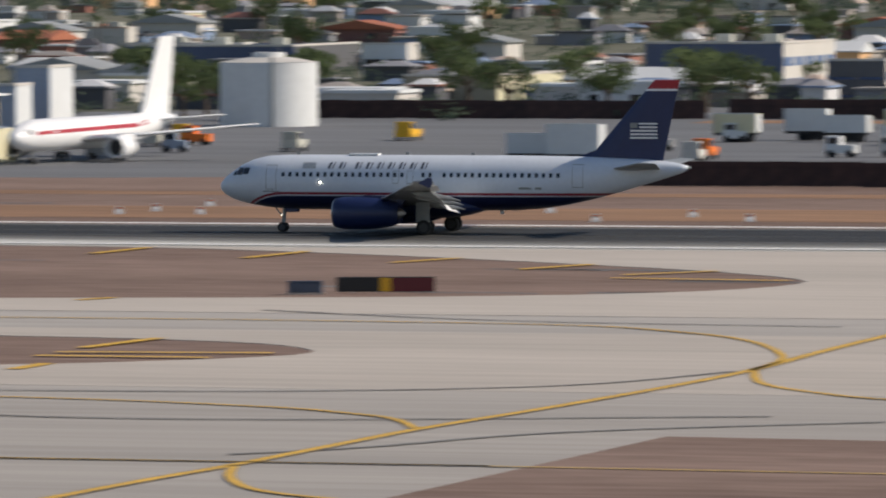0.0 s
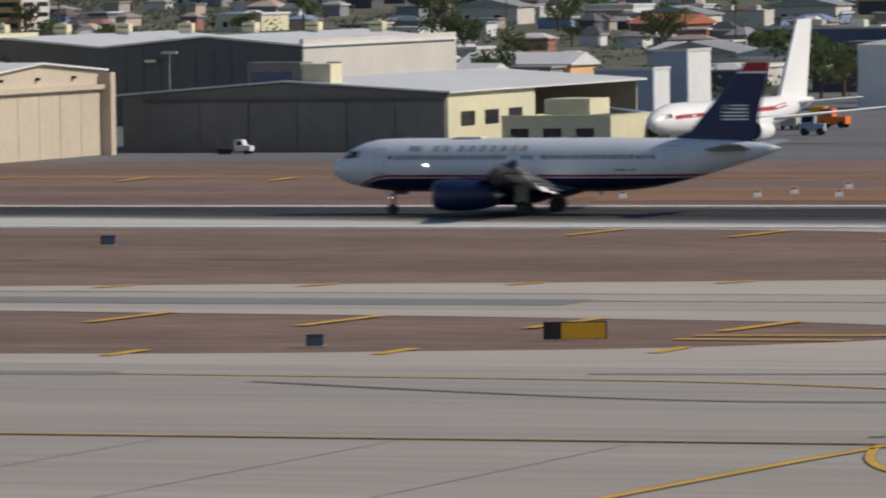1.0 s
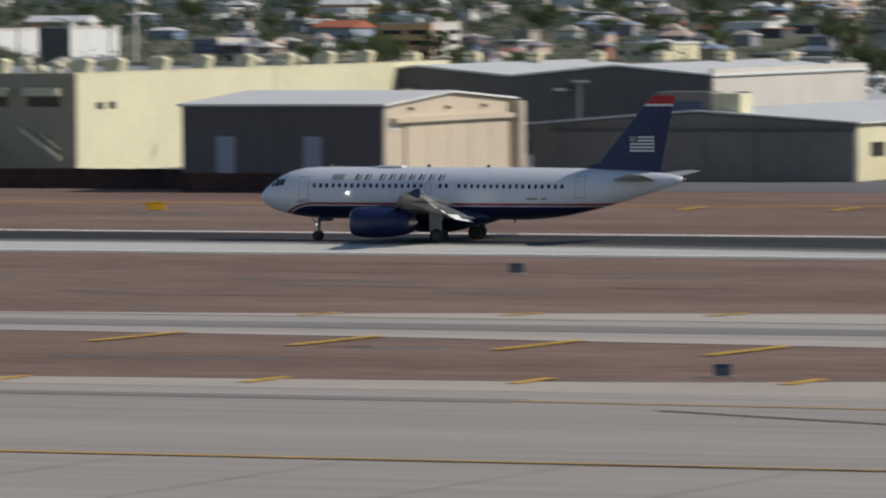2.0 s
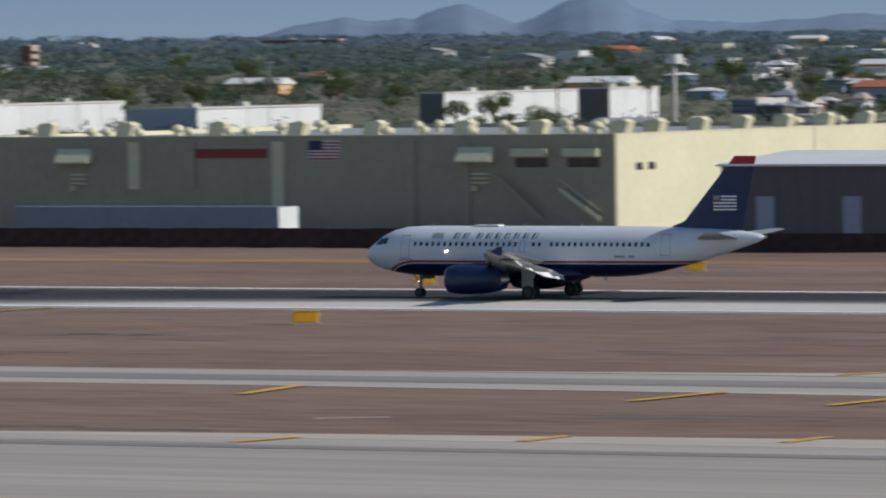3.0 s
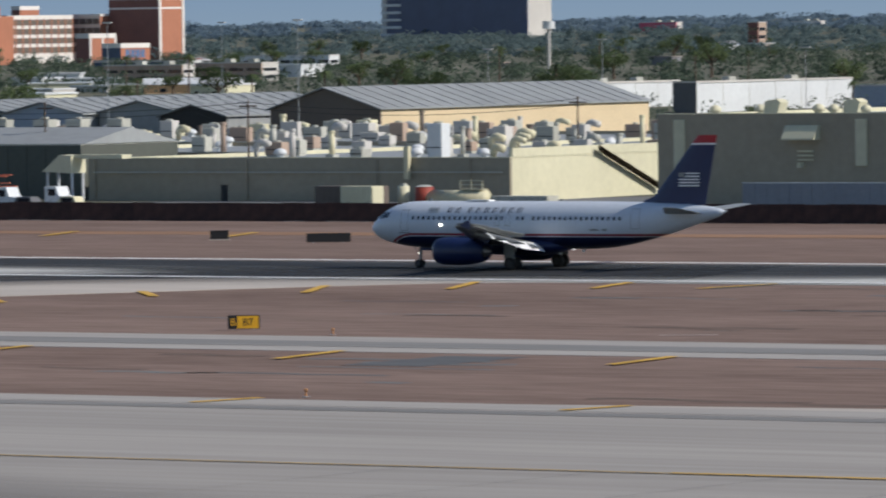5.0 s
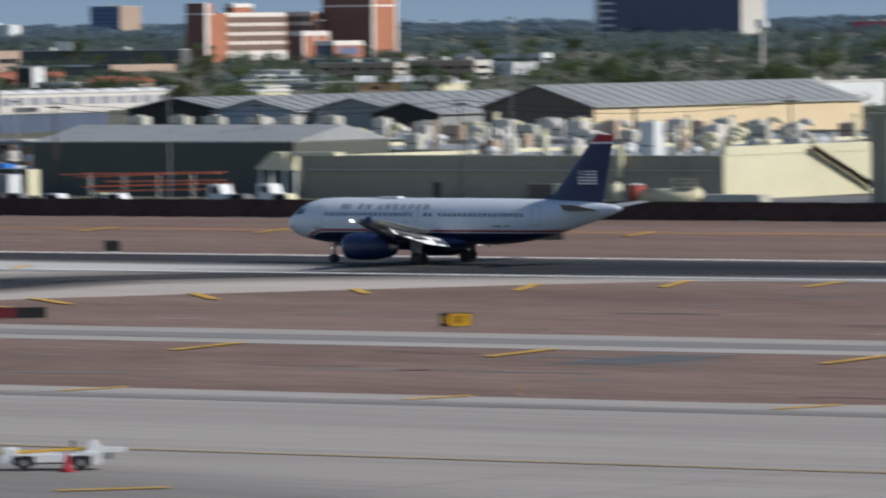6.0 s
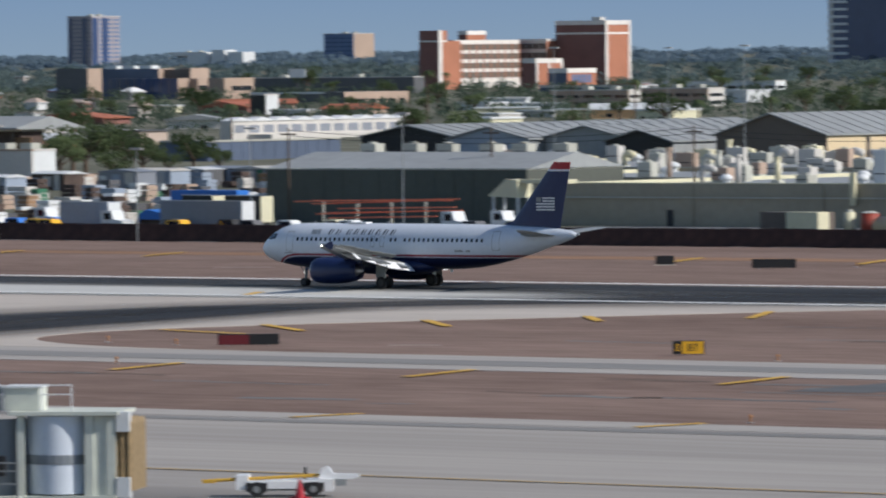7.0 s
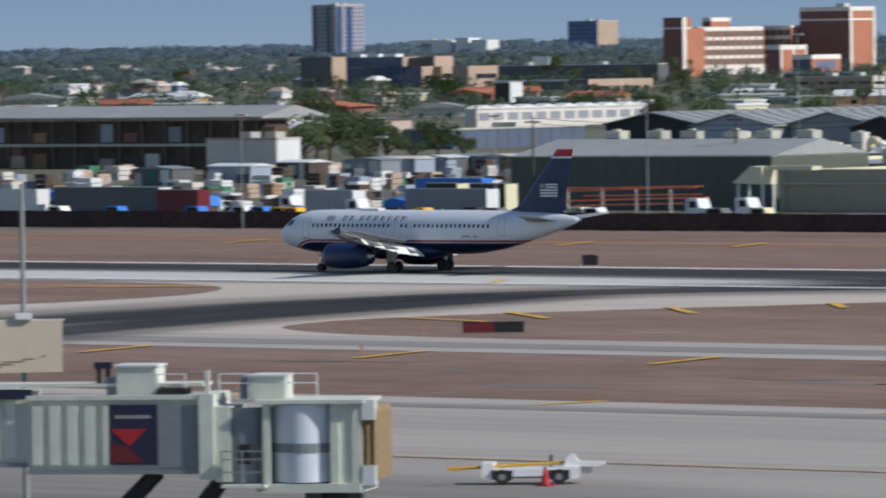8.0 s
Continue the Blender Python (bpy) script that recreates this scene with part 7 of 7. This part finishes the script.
    ps = part("poster", boxes((-11.75, -9.62, 0.0, 0.062, z0 + 0.85, z0 + 3.45)), POSTER, t1, "navy and red advertising poster")
    bm = bmesh.new()
    loft(bm, [[(-11.7, y, z0 + 2.4), (-10.1, y, z0 + 2.4), (-10.85, y, z0 + 1.65)] for y in (-0.02, -0.004)])
    bmesh.ops.recalc_face_normals(bm, faces=bm.faces)
    part("poster_triangle", bm, REDP, ps, "red triangle")
    bm = bmesh.new()
    loft(bm, [[(-11.7, y, z0 + 0.95), (-10.2, y, z0 + 0.95), (-10.9, y, z0 + 1.6), (-11.7, y, z0 + 1.85)] for y in (-0.02, -0.004)])
    bmesh.ops.recalc_face_normals(bm, faces=bm.faces)
    part("poster_shape", bm, SIGNR, ps, "dark red shape")
    part("poster_bar", boxes((-11.5, -9.9, -0.02, -0.004, z0 + 2.85, z0 + 3.0)), AIRGREY, ps)
    # roof plant
    part("roof_walk", boxes((-30, -7.7, 0.6, 2.4, z0 + 4.2, z0 + 4.34)), BRIDGE, th)
    for x, w, h, m in ((-11.5, 1.75, 1.15, BRIDGE), (-5.6, 1.5, 0.4, BRIDGE), (-4.1, 0.0, 0, BRIDGE)):
        if w:
            u = part("roof_unit", boxes((x, x + w, 0.5, 2.2, z0 + 3.63, z0 + 4.35 + h * 0.6)), m, th, "boxy roof air unit")
            part("unit_lid", boxes((x - 0.08, x + w + 0.08, 0.42, 2.28, z0 + 4.36 + h * 0.6, z0 + 4.45 + h * 0.6)), WHITE, u)
            part("unit_grille", boxes((x - 0.5, x - 0.01, 0.7, 2.0, z0 + 3.63, z0 + 4.6)), BRIDGEG, u)
    for x0, x1 in ((-9.7, -8.5), (-7.0, -5.7), (-4.0, -2.7)):
        for z in (4.3, 4.7):
            part("roof_rail", boxes((x0, x1, 0.5, 0.55, z0 + z, z0 + z + 0.05)), AIRWHITE, th)
        for x in (x0, x1):
            part("rail_post", boxes((x, x + 0.05, 0.5, 0.55, z0 + 3.62, z0 + 4.75)), AIRWHITE, th)
    part("dark_hatch", boxes((-9.7, -8.4, 0.25, 1.4, z0 + 3.86, z0 + 4.1)), BLACK, th)
    part("beacon", boxes((-7.5, -7.3, 0.0, 0.2, z0 + 3.9, z0 + 4.9)), BRIDGE, th)
    for x in (-12.4, -12.0):
        bm = bmesh.new()
        tube(bm, (x, 1.0, z0 + 4.34), (x, 1.0, z0 + 5.0), 0.1, n=8)
        part("signal_post", bm, BLACK, th)
        part("signal_lamp", boxes((x - 0.18, x + 0.18, 0.85, 1.15, z0 + 4.95, z0 + 5.25)), POSTER, th)
    # lift columns and drive
    for a, b in (((-13.2, 0.8, 0.4), (-9.8, 0.8, z0 + 0.5)), ((-9.4, 0.8, 0.4), (-6.6, 0.8, z0 + 0.6))):
        bm = bmesh.new()
        tube(bm, a, b, 0.42, 0.36, 12)
        part("drive_strut", bm, BLACK, th, "thick black drive strut")
    part("axle_beam", boxes((-13.8, -8.6, 0.2, 2.8, 0.3, 0.75)), BRIDGEG, th)
    for x in (-13.4, -9.2):
        for y in (0.0, 2.6):
            bm = bmesh.new()
            tube(bm, (x, y, 0.6), (x, y + 0.45, 0.6), 0.6, n=16)
            part("drive_wheel", bm, TYRE, th)
    part("underfloor_box", boxes((-3.2, -1.0, 0.2, 1.6, z0 - 0.8, z0 - 0.36)), BLACK, th)
    for x in (-3.0, -1.2):
        part("bumper", boxes((x, x + 0.6, -0.5, 0.1, z0 - 0.6, z0 - 0.38)), BLACK, th)
    bm = bmesh.new()
    tube(bm, (-38, 1.6, 0), (-38, 1.6, z0 + 1.0), 0.6, n=16)
    part("support_column", bm, BRIDGE, th)


build_bridge()


def build_gate_board():
    x, y = on_az(43.24, 330.0)
    th = thing("gate_board", (x, y, 0), "beige equipment board on a tall light mast", "sign", rz=43)
    bm = bmesh.new()
    tube(bm, (0, 0, 0), (0, 0, 16.0), 0.16, 0.1, 10)
    part("mast", bm, AIRGREY, th, "grey steel mast")
    part("board", boxes((-3.2, 1.75, -0.5, -0.18, 7.45, 9.75)), TAN, th, "plain beige board")
    part("board_frame", boxes((-3.3, 1.85, -0.46, -0.2, 9.76, 9.86)), PALEC, th)
    part("lamp_head", boxes((-0.35, 0.4, -0.7, -0.2, 9.87, 10.15)), WHITE, th)
    for k in range(5):
        part("conduit", boxes((-2.8 + 0.9 * k, -1.0 + 0.5 * k, -0.53, -0.505, 7.7 + 0.12 * k, 7.73 + 0.12 * k)), BROWNP, th)


build_gate_board()


def build_tug():
    th = thing("tow_tractor", (-228.7, 279.7, 0.066), "low white tow tractor with a yellow towbar on top", "tow tractor", rz=35)
    th.scale = (0.86, 0.86, 0.86)
    bm = boxes((-2.1, 2.1, 0, 2.1, 0.35, 0.95))
    bmesh.ops.bevel(bm, geom=bm.edges[:], offset=0.06, segments=2, affect="EDGES")
    b = part("chassis", bm, AIRWHITE, th, "white slab chassis")
    part("front_bumper", boxes((-2.75, -2.05, 0.1, 2.0, 0.4, 1.25)), AIRWHITE, b)
    part("rear_box", boxes((2.0, 2.8, 0.05, 2.05, 0.3, 1.0)), AIRWHITE, b)
    part("side_groove", boxes((-0.9, 1.2, -0.02, -0.004, 0.38, 0.46)), BLACK, b)
    for x in (-1.55, 1.75):
        part("wheel_arch", boxes((x - 0.62, x + 0.62, -0.03, -0.006, 0.3, 0.82)), BLACK, b)
        for y in (-0.06, 1.75):
            bm = bmesh.new()
            tube(bm, (x, y, 0.44), (x, y + 0.4, 0.44), 0.44, n=18)
            w = part("wheel", bm, TYRE, th)
            bm = bmesh.new()
            tube(bm, (x, y - 0.02, 0.44), (x, y - 0.003, 0.44), 0.2, n=12)
            part("hub", bm, AIRGREY, w)
    bm = bmesh.new()
    tube(bm, (-4.6, 0.6, 0.92), (2.3, 0.6, 1.22), 0.1, n=10)
    tb = part("towbar", bm, YELLOW, th, "yellow towbar tube")
    part("towbar_head", boxes((-4.75, -4.0, 0.4, 0.8, 0.8, 1.0)), YELLOW, tb)
    bm = bmesh.new()
    loft(bm, [[(2.0, y, 1.0), (3.9, y, 0.98), (4.4, y, 1.1), (4.35, y, 1.25), (2.9, y, 1.3), (2.55, y, 1.75), (2.2, y, 1.6)] for y in (0.35, 0.95)])
    bmesh.ops.recalc_face_normals(bm, faces=bm.faces)
    part("hitch_fairing", bm, AIRWHITE, th, "white shaped hitch")
    part("hitch_jaw", boxes((3.0, 3.6, 0.3, 1.0, 0.6, 0.97)), AIRGREY, th)
    part("seat_back", boxes((1.15, 1.28, 0.9, 1.5, 0.952, 1.65)), BLACK, th)
    cn = thing("traffic_cone", (-227.4, 279.4, 0.066), "red safety cone beside a tow tractor", "cone")
    bm = bmesh.new()
    tube(bm, (0, 0, 0.05), (0, 0, 0.95), 0.26, 0.05, 14)
    part("cone", bm, REDP, cn)
    part("base", boxes((-0.36, 0.36, -0.36, 0.36, 0, 0.05)), REDP, cn)


build_tug()


# ---- the airliner ----
PLANE_S = ((0.0, 174.50), (0.5, 196.76), (1.0, 218.68), (1.5, 240.24), (2.0, 261.35), (2.2, 269.66), (2.7, 290.25), (3.3, 314.17), (3.6, 325.73), (4.0, 340.77), (4.5, 359.19), (5.0, 377.03), (5.4, 390.80), (5.8, 404.18), (6.2, 417.13), (6.5, 426.58), (7.0, 441.91), (7.5, 456.69), (8.0, 470.78))
PROF_X = [0, 0.15, 0.5, 1.0, 1.7, 2.6, 3.9, 5.5, 7, 22, 24, 26, 28, 30, 32, 34, 36, 37.2, 37.57]
PROF_T = [3.62, 3.95, 4.3, 4.65, 5.15, 5.6, 5.92, 6.0, 6.02, 6.02, 6.02, 6.0, 5.98, 5.95, 5.9, 5.8, 5.6, 5.4, 5.25]
PROF_B = [3.42, 3.1, 2.85, 2.58, 2.35, 2.13, 1.92, 1.80, 1.76, 1.76, 1.78, 1.92, 2.22, 2.66, 3.18, 3.78, 4.38, 4.78, 5.0]
PROF_W = [0.1, 0.45, 0.75, 1.1, 1.45, 1.72, 1.92, 1.97, 1.97, 1.97, 1.97, 1.93, 1.75, 1.5, 1.2, 0.88, 0.55, 0.28, 0.12]


def hull(x):
    top, bot, w = (float(np.interp(x, PROF_X, p)) for p in (PROF_T, PROF_B, PROF_W))
    return (top + bot) / 2, (top - bot) / 2, w


def hull_y(x, z):
    zc, hh, w = hull(x)
    return w * math.sqrt(max(0.0, 1 - ((z - zc) / hh) ** 2))


def hull_patch(bm, x0, x1, z0, z1, side, off=0.012, nz=4, skew=0.0):
    """A thin plate that follows the fuselage side."""
    rows = []
    for k in range(nz + 1):
        z = z0 + (z1 - z0) * k / nz
        rows.append([bm.verts.new((x + skew * k / nz, side * (hull_y(x + skew * k / nz, z) + off), z)) for x in (x0, x1)])
    for a, b in zip(rows, rows[1:]):
        f = bm.faces.new((a[0], a[1], b[1], b[0]) if side < 0 else (a[1], a[0], b[0], b[1]))
    return bm


SPOILERS = []


def build_airliner():
    th = thing("airliner", (0, 0, 0), "white and navy twin-engine airliner rolling on the runway", "airplane")
    xs = sorted(set([round(x, 3) for x in np.concatenate([np.linspace(0, 1, 8) ** 2 * 5.5, np.linspace(5.5, 24, 20), np.linspace(24, 37.57, 24)])]))
    bm = bmesh.new()
    n = 40
    loft(bm, [[(x, hull(x)[2] * math.cos(k * math.tau / n), hull(x)[0] + hull(x)[1] * math.sin(k * math.tau / n)) for k in range(n)] for x in xs])
    bmesh.ops.recalc_face_normals(bm, faces=bm.faces)
    body = part("fuselage", bm, LIVERY, th, "white fuselage with a red line and navy belly", True)
    bm = bmesh.new()
    loft(bm, [[(x, w * math.cos(k * math.tau / 20), 2.05 + h * math.sin(k * math.tau / 20)) for k in range(20)] for x, w, h in ((10.2, 0.3, 0.2), (11.5, 1.5, 0.6), (13, 2.05, 0.85), (18.5, 2.1, 0.9), (20.2, 1.6, 0.65), (21.8, 0.4, 0.2))])
    part("belly_fairing", bm, NAVY, th, "navy wing root fairing", True)
    bm = bmesh.new()
    tube(bm, (37.4, 0, 5.12), (37.75, 0, 5.15), 0.14, 0.1, 12)
    part("tail_nozzle", bm, STEEL, th)
    for side in (-1, 1):
        for k in range(40):
            x = 5.65 + 0.565 * k
            if k in (18, 19, 22):
                continue
            bm = bmesh.new()
            hull_patch(bm, x - 0.125, x + 0.125, 4.37, 4.70, side, nz=2)
            part("cabin_window", bm, GLASSD, body)
        for x0, x1, z0, z1 in ((1.30, 1.62, 4.42, 4.74), (1.68, 2.16, 4.45, 5.0), (2.22, 2.72, 4.52, 5.02)):
            bm = bmesh.new()
            hull_patch(bm, x0, x1, z0, z1, side, nz=3, skew=0.12)
            part("cockpit_window", bm, GLASSD, body)
        for x, w, z0, z1 in ((4.25, 0.85, 3.35, 5.25), (28.75, 0.85, 3.6, 5.4), (14.5, 0.52, 3.85, 4.85), (15.65, 0.52, 3.85, 4.85)):
            for a in ((x, x + 0.04, z0, z1), (x + w - 0.04, x + w, z0, z1), (x, x + w, z0, z0 + 0.05), (x, x + w, z1 - 0.05, z1)):
                bm = bmesh.new()
                hull_patch(bm, *a, side, 0.010, nz=5)
                part("door_seam", bm, AIRGREY, body)
        # name in plain blocks, small flag block, registration bar
        u = 9.2
        for gap in (0, 0, 0.42, 0, 0, 0, 0, 0, 0):
            u += gap
            for a, wd, z0, z1 in ((0.0, 0.19, 4.98, 5.48), (0.36, 0.09, 4.98, 5.48)):
                bm = bmesh.new()
                hull_patch(bm, u + a, u + a + wd, z0, z1, side, 0.014, nz=3, skew=0.14 * (z1 - z0) / 0.5)
                part("title_block", bm, TITLE, body, "slate grey title block")
            u += 0.88
        for k in range(4):
            bm = bmesh.new()
            hull_patch(bm, 7.15, 8.25, 5.02 + 0.12 * k, 5.08 + 0.12 * k, side, 0.014, nz=1)
            part("flag_stripe", bm, AIRGREY, body, "pale grey flag stripe")
        bm = bmesh.new()
        hull_patch(bm, 24.6, 26.4, 3.45, 3.62, side, 0.013, nz=1)
        part("registration_bar", bm, AIRGREY, body, "grey registration bar")
        bm = bmesh.new()
        hull_patch(bm, 4.0, 5.3, 3.18, 3.24, side, 0.013, nz=1)
        part("sill_bar", bm, TITLE, body)
    bm = bmesh.new()
    tube(bm, (8.7, -1.97, 3.92), (8.7, -2.05, 3.94), 0.06, n=12)
    part("scan_light", bm, LAMP, body, "glowing white wing light")
    for x, z in ((6.2, 6.0), (20.3, 6.0), (15.0, 6.0)):
        part("antenna", boxes((x, x + 0.3, -0.03, 0.03, z, z + 0.22)), AIRGREY, body)
    part("antenna", boxes((22.6, 22.9, -0.03, 0.03, 1.5, 1.9)), AIRWHITE, body)
    bm = boxes((10.6, 12.9, -0.5, 0.5, 6.0, 6.12))
    part("antenna_fairing", bm, AIRWHITE, body)
    # wings
    for s in (-1, 1):
        bm = bmesh.new()
        foil(bm, [(11.7, s * 1.2, 2.42, 7.0, 0.13, 1.0), (13.2, s * 3.2, 2.60, 6.0, 0.13, 0.8), (15.4, s * 6.4, 2.98, 3.9, 0.12, 0), (18.0, s * 11.5, 3.68, 2.75, 0.11, -1.0), (20.6, s * 16.9, 4.5, 1.55, 0.10, -2.0)])
        wing = part("wing", bm, AIRGREY, th, "grey swept wing", True)
        bm = bmesh.new()
        foil(bm, [(12.35, s * 2.5, 2.38, 0.9, 0.2, -22), (14.85, s * 6.2, 2.78, 0.75, 0.2, -22), (20.05, s * 16.4, 4.22, 0.55, 0.2, -22)])
        part("slat", bm, STEEL, wing, "lowered metal slat")
        for nm, sec in (("flap", [(18.9, s * 2.2, 2.38, 1.45, 0.13, 34), (19.15, s * 6.3, 2.75, 1.3, 0.13, 34)]), ("flap", [(19.2, s * 6.5, 2.78, 1.2, 0.13, 34), (20.75, s * 12.6, 3.6, 0.85, 0.13, 34)]), ("aileron", [(20.72, s * 12.8, 3.72, 0.8, 0.12, 6), (21.75, s * 16.2, 4.25, 0.55, 0.12, 6)])):
            bm = bmesh.new()
            foil(bm, sec)
            part(nm, bm, AIRWHITE, wing, "white trailing flap lowered for landing")
        for k in range(4):
            y0 = 3.0 + 2.4 * k
            bm = bmesh.new()
            loft(bm, [[(0, s * v, 0.05 + 0.13 * v), (0.72, s * v, 0.05 + 0.13 * v), (0.75, s * v, 0.13 * v), (0, s * v, 0.13 * v)] for v in (0, 2.2)])
            bmesh.ops.recalc_face_normals(bm, faces=bm.faces)
            sp = part("spoiler", bm, AIRGREY, wing, "grey spoiler raised on the wing")
            SPOILERS.append((sp, (17.9 + 0.18 * max(0, y0 - 5.0), s * y0, 2.87 + 0.13 * (y0 - 3))))
        for y in (4.0, 8.2, 11.6):
            x0 = 17.0 + 0.24 * (y - 4)
            z0 = 2.35 + 0.125 * (y - 4)
            bm = bmesh.new()
            revolve(bm, [(0, 0.02), (0.5, 0.2), (1.6, 0.27), (2.9, 0.2), (4.0, 0.03)], (x0, s * y, z0), 12)
            bmesh.ops.rotate(bm, verts=bm.verts, cent=(x0 + 1.5, s * y, z0), matrix=Matrix.Rotation(radians(9), 3, "Y"))
            part("flap_track_fairing", bm, AIRGREY, wing, "", True)
        bm = bmesh.new()
        loft(bm, [[(x, s * 16.95 + d, z) for x, z in ((21.0, 4.4), (21.75, 4.82), (22.05, 4.82), (22.1, 4.4), (22.0, 4.08), (21.75, 4.08))] for d in (-0.04, 0.04)])
        bmesh.ops.recalc_face_normals(bm, faces=bm.faces)
        part("wingtip_fence", bm, NAVY, wing, "navy arrow-shaped wingtip fence")
        # engine
        c = (11.05, s * 5.75, 1.72)
        bm = bmesh.new()
        revolve(bm, [(0.35, 0.86), (0.1, 0.93), (0, 1.02), (0.12, 1.13), (0.7, 1.23), (2.0, 1.26), (3.4, 1.2), (4.5, 1.02), (5.2, 0.8), (5.22, 0.76), (4.4, 0.72)], c)
        nac = part("nacelle", bm, NAVY, th, "navy blue engine nacelle", True)
        bm = bmesh.new()
        revolve(bm, [(0.16, 0.90), (0.02, 0.98), (-0.02, 1.03), (0.05, 1.09), (0.2, 1.145)], c)
        part("inlet_lip", bm, STEEL, nac, "bare metal inlet lip", True)
        bm = bmesh.new()
        tube(bm, (c[0] + 0.6, c[1], c[2]), (c[0] + 0.7, c[1], c[2]), 0.86, n=24)
        part("fan", bm, BLACK, nac)
        bm = bmesh.new()
        revolve(bm, [(4.2, 0.66), (4.9, 0.5), (5.35, 0.34), (5.7, 0.04)], c, 20)
        part("exhaust", bm, STEEL, nac, "", True)
        bm = bmesh.new()
        loft(bm, [[(x, c[1] + d, z) for x, z in ((11.6, 2.85), (13.6, 3.1), (17.0, 3.0), (16.4, 2.45), (13.8, 2.0), (12.4, 2.4))] for d in (-0.2, 0.2)])
        bmesh.ops.recalc_face_normals(bm, faces=bm.faces)
        part("pylon", bm, NAVY, th)
        # tailplane
        bm = bmesh.new()
        foil(bm, [(31.6, s * 0.6, 5.0, 3.9, 0.10, 0), (35.1, s * 6.2, 5.62, 1.45, 0.09, 0)])
        part("tailplane", bm, AIRGREY, th, "grey tailplane", True)
        # main gear
        gy = s * 3.8
        bm = bmesh.new()
        tube(bm, (17.71, gy, 0.58), (17.6, gy, 2.7), 0.15, 0.19, 12)
        tube(bm, (17.71, gy - 0.42, 0.58), (17.71, gy + 0.42, 0.58), 0.1, n=10)
        tube(bm, (17.66, gy, 1.5), (17.6, gy - s * 1.4, 2.5), 0.08, n=8)
        tube(bm, (17.68, gy, 1.2), (18.2, gy, 2.4), 0.05, n=8)
        gear = part("main_gear", bm, AIRWHITE, th, "white main landing gear leg")
        for d in (-0.46, 0.46):
            wheel("tyre", (17.71, gy + d, 0.585), 0.585, 0.42, gear)
        part("gear_door", boxes((17.1, 18.2, gy + s * 0.5, gy + s * 0.55, 1.0, 2.5)), AIRGREY, gear)
    bm = bmesh.new()
    tube(bm, (5.07, 0, 0.38), (5.2, 0, 2.1), 0.13, 0.17, 12)
    tube(bm, (5.07, -0.3, 0.38), (5.07, 0.3, 0.38), 0.06, n=8)
    tube(bm, (5.12, 0, 1.1), (4.4, 0, 1.95), 0.05, n=8)
    gear = part("nose_gear", bm, AIRGREY, th, "grey nose landing gear leg")
    for d in (-0.26, 0.26):
        wheel("tyre", (5.07, d, 0.38), 0.38, 0.22, gear)
    for d in (-0.32, 0.32):
        part("gear_door", boxes((5.35, 6.3, d - 0.02, d + 0.02, 1.55, 1.9)), NAVY, gear)
    bm = bmesh.new()
    tube(bm, (5.0, 0.0, 1.3), (4.9, 0.0, 1.3), 0.07, n=10)
    part("taxi_light", bm, TAXIL, gear, "small glowing taxi light")
    # fin: navy, with a white line and a red cap
    def fin_section(z, thick):
        k = (z - 5.85) / (11.85 - 5.85)
        le, te = 29.7 + (34.9 - 29.7) * k, 35.6 + (36.87 - 35.6) * k
        c = te - le
        half = [(le + c * u, thick * w) for u, w in ((0, 0.0), (0.03, 0.45), (0.12, 0.85), (0.3, 1.0), (0.6, 0.75), (1, 0.06))]
        return [(x, -y, z) for x, y in half] + [(x, y, z) for x, y in half[:0:-1]]
    fin = None
    for nm, z0, z1, m in (("fin", 5.6, 11.0, NAVY), ("fin_line", 11.0, 11.16, AIRWHITE), ("fin_cap", 11.16, 11.85, REDP)):
        bm = bmesh.new()
        loft(bm, [fin_section(z, 0.33 - 0.026 * (z - 5.6)) for z in (z0, (z0 + z1) / 2, z1)])
        bmesh.ops.recalc_face_normals(bm, faces=bm.faces)
        ob = part(nm, bm, m, fin or th, {"fin": "navy blue tail fin", "fin_line": "white line", "fin_cap": "dark red fin tip"}[nm])
        fin = fin or ob
    bm = bmesh.new()
    loft(bm, [[(28.9, 0, 5.95), (28.9, 0.01, 5.95), (28.9, -0.01, 5.95)], [(30.6, 0, 6.6), (30.4, 0.12, 5.9), (30.4, -0.12, 5.9)]])
    part("fin_fillet", bm, NAVY, fin)
    for s in (-1, 1):
        for k in range(5):
            z = 7.35 + 0.27 * k
            x0 = 33.05 if k < 3 else 33.75
            bm = boxes((x0, 35.2, s * 0.335 - 0.006, s * 0.335 + 0.006, z, z + 0.125))
            part("flag_stripe", bm, AIRWHITE, fin, "white flag stripe")
        bm = boxes((33.05, 33.62, s * 0.335 - 0.006, s * 0.335 + 0.006, 8.16, 8.56))
        part("flag_canton", bm, AIRGREY, fin, "pale square of the flag")
    return th


def motions():
    for sp, at in SPOILERS:
        walk(sp, [(t, pose(*at, 0, -a, 0)) for t, a in ((0.0, 0), (0.4, 2), (1.1, 18), (1.6, 22), (8.0, 22))])
    walk(airliner, [(t, pose(-s, 538.0, 0.08)) for t, s in PLANE_S])


airliner = build_airliner()
motions()
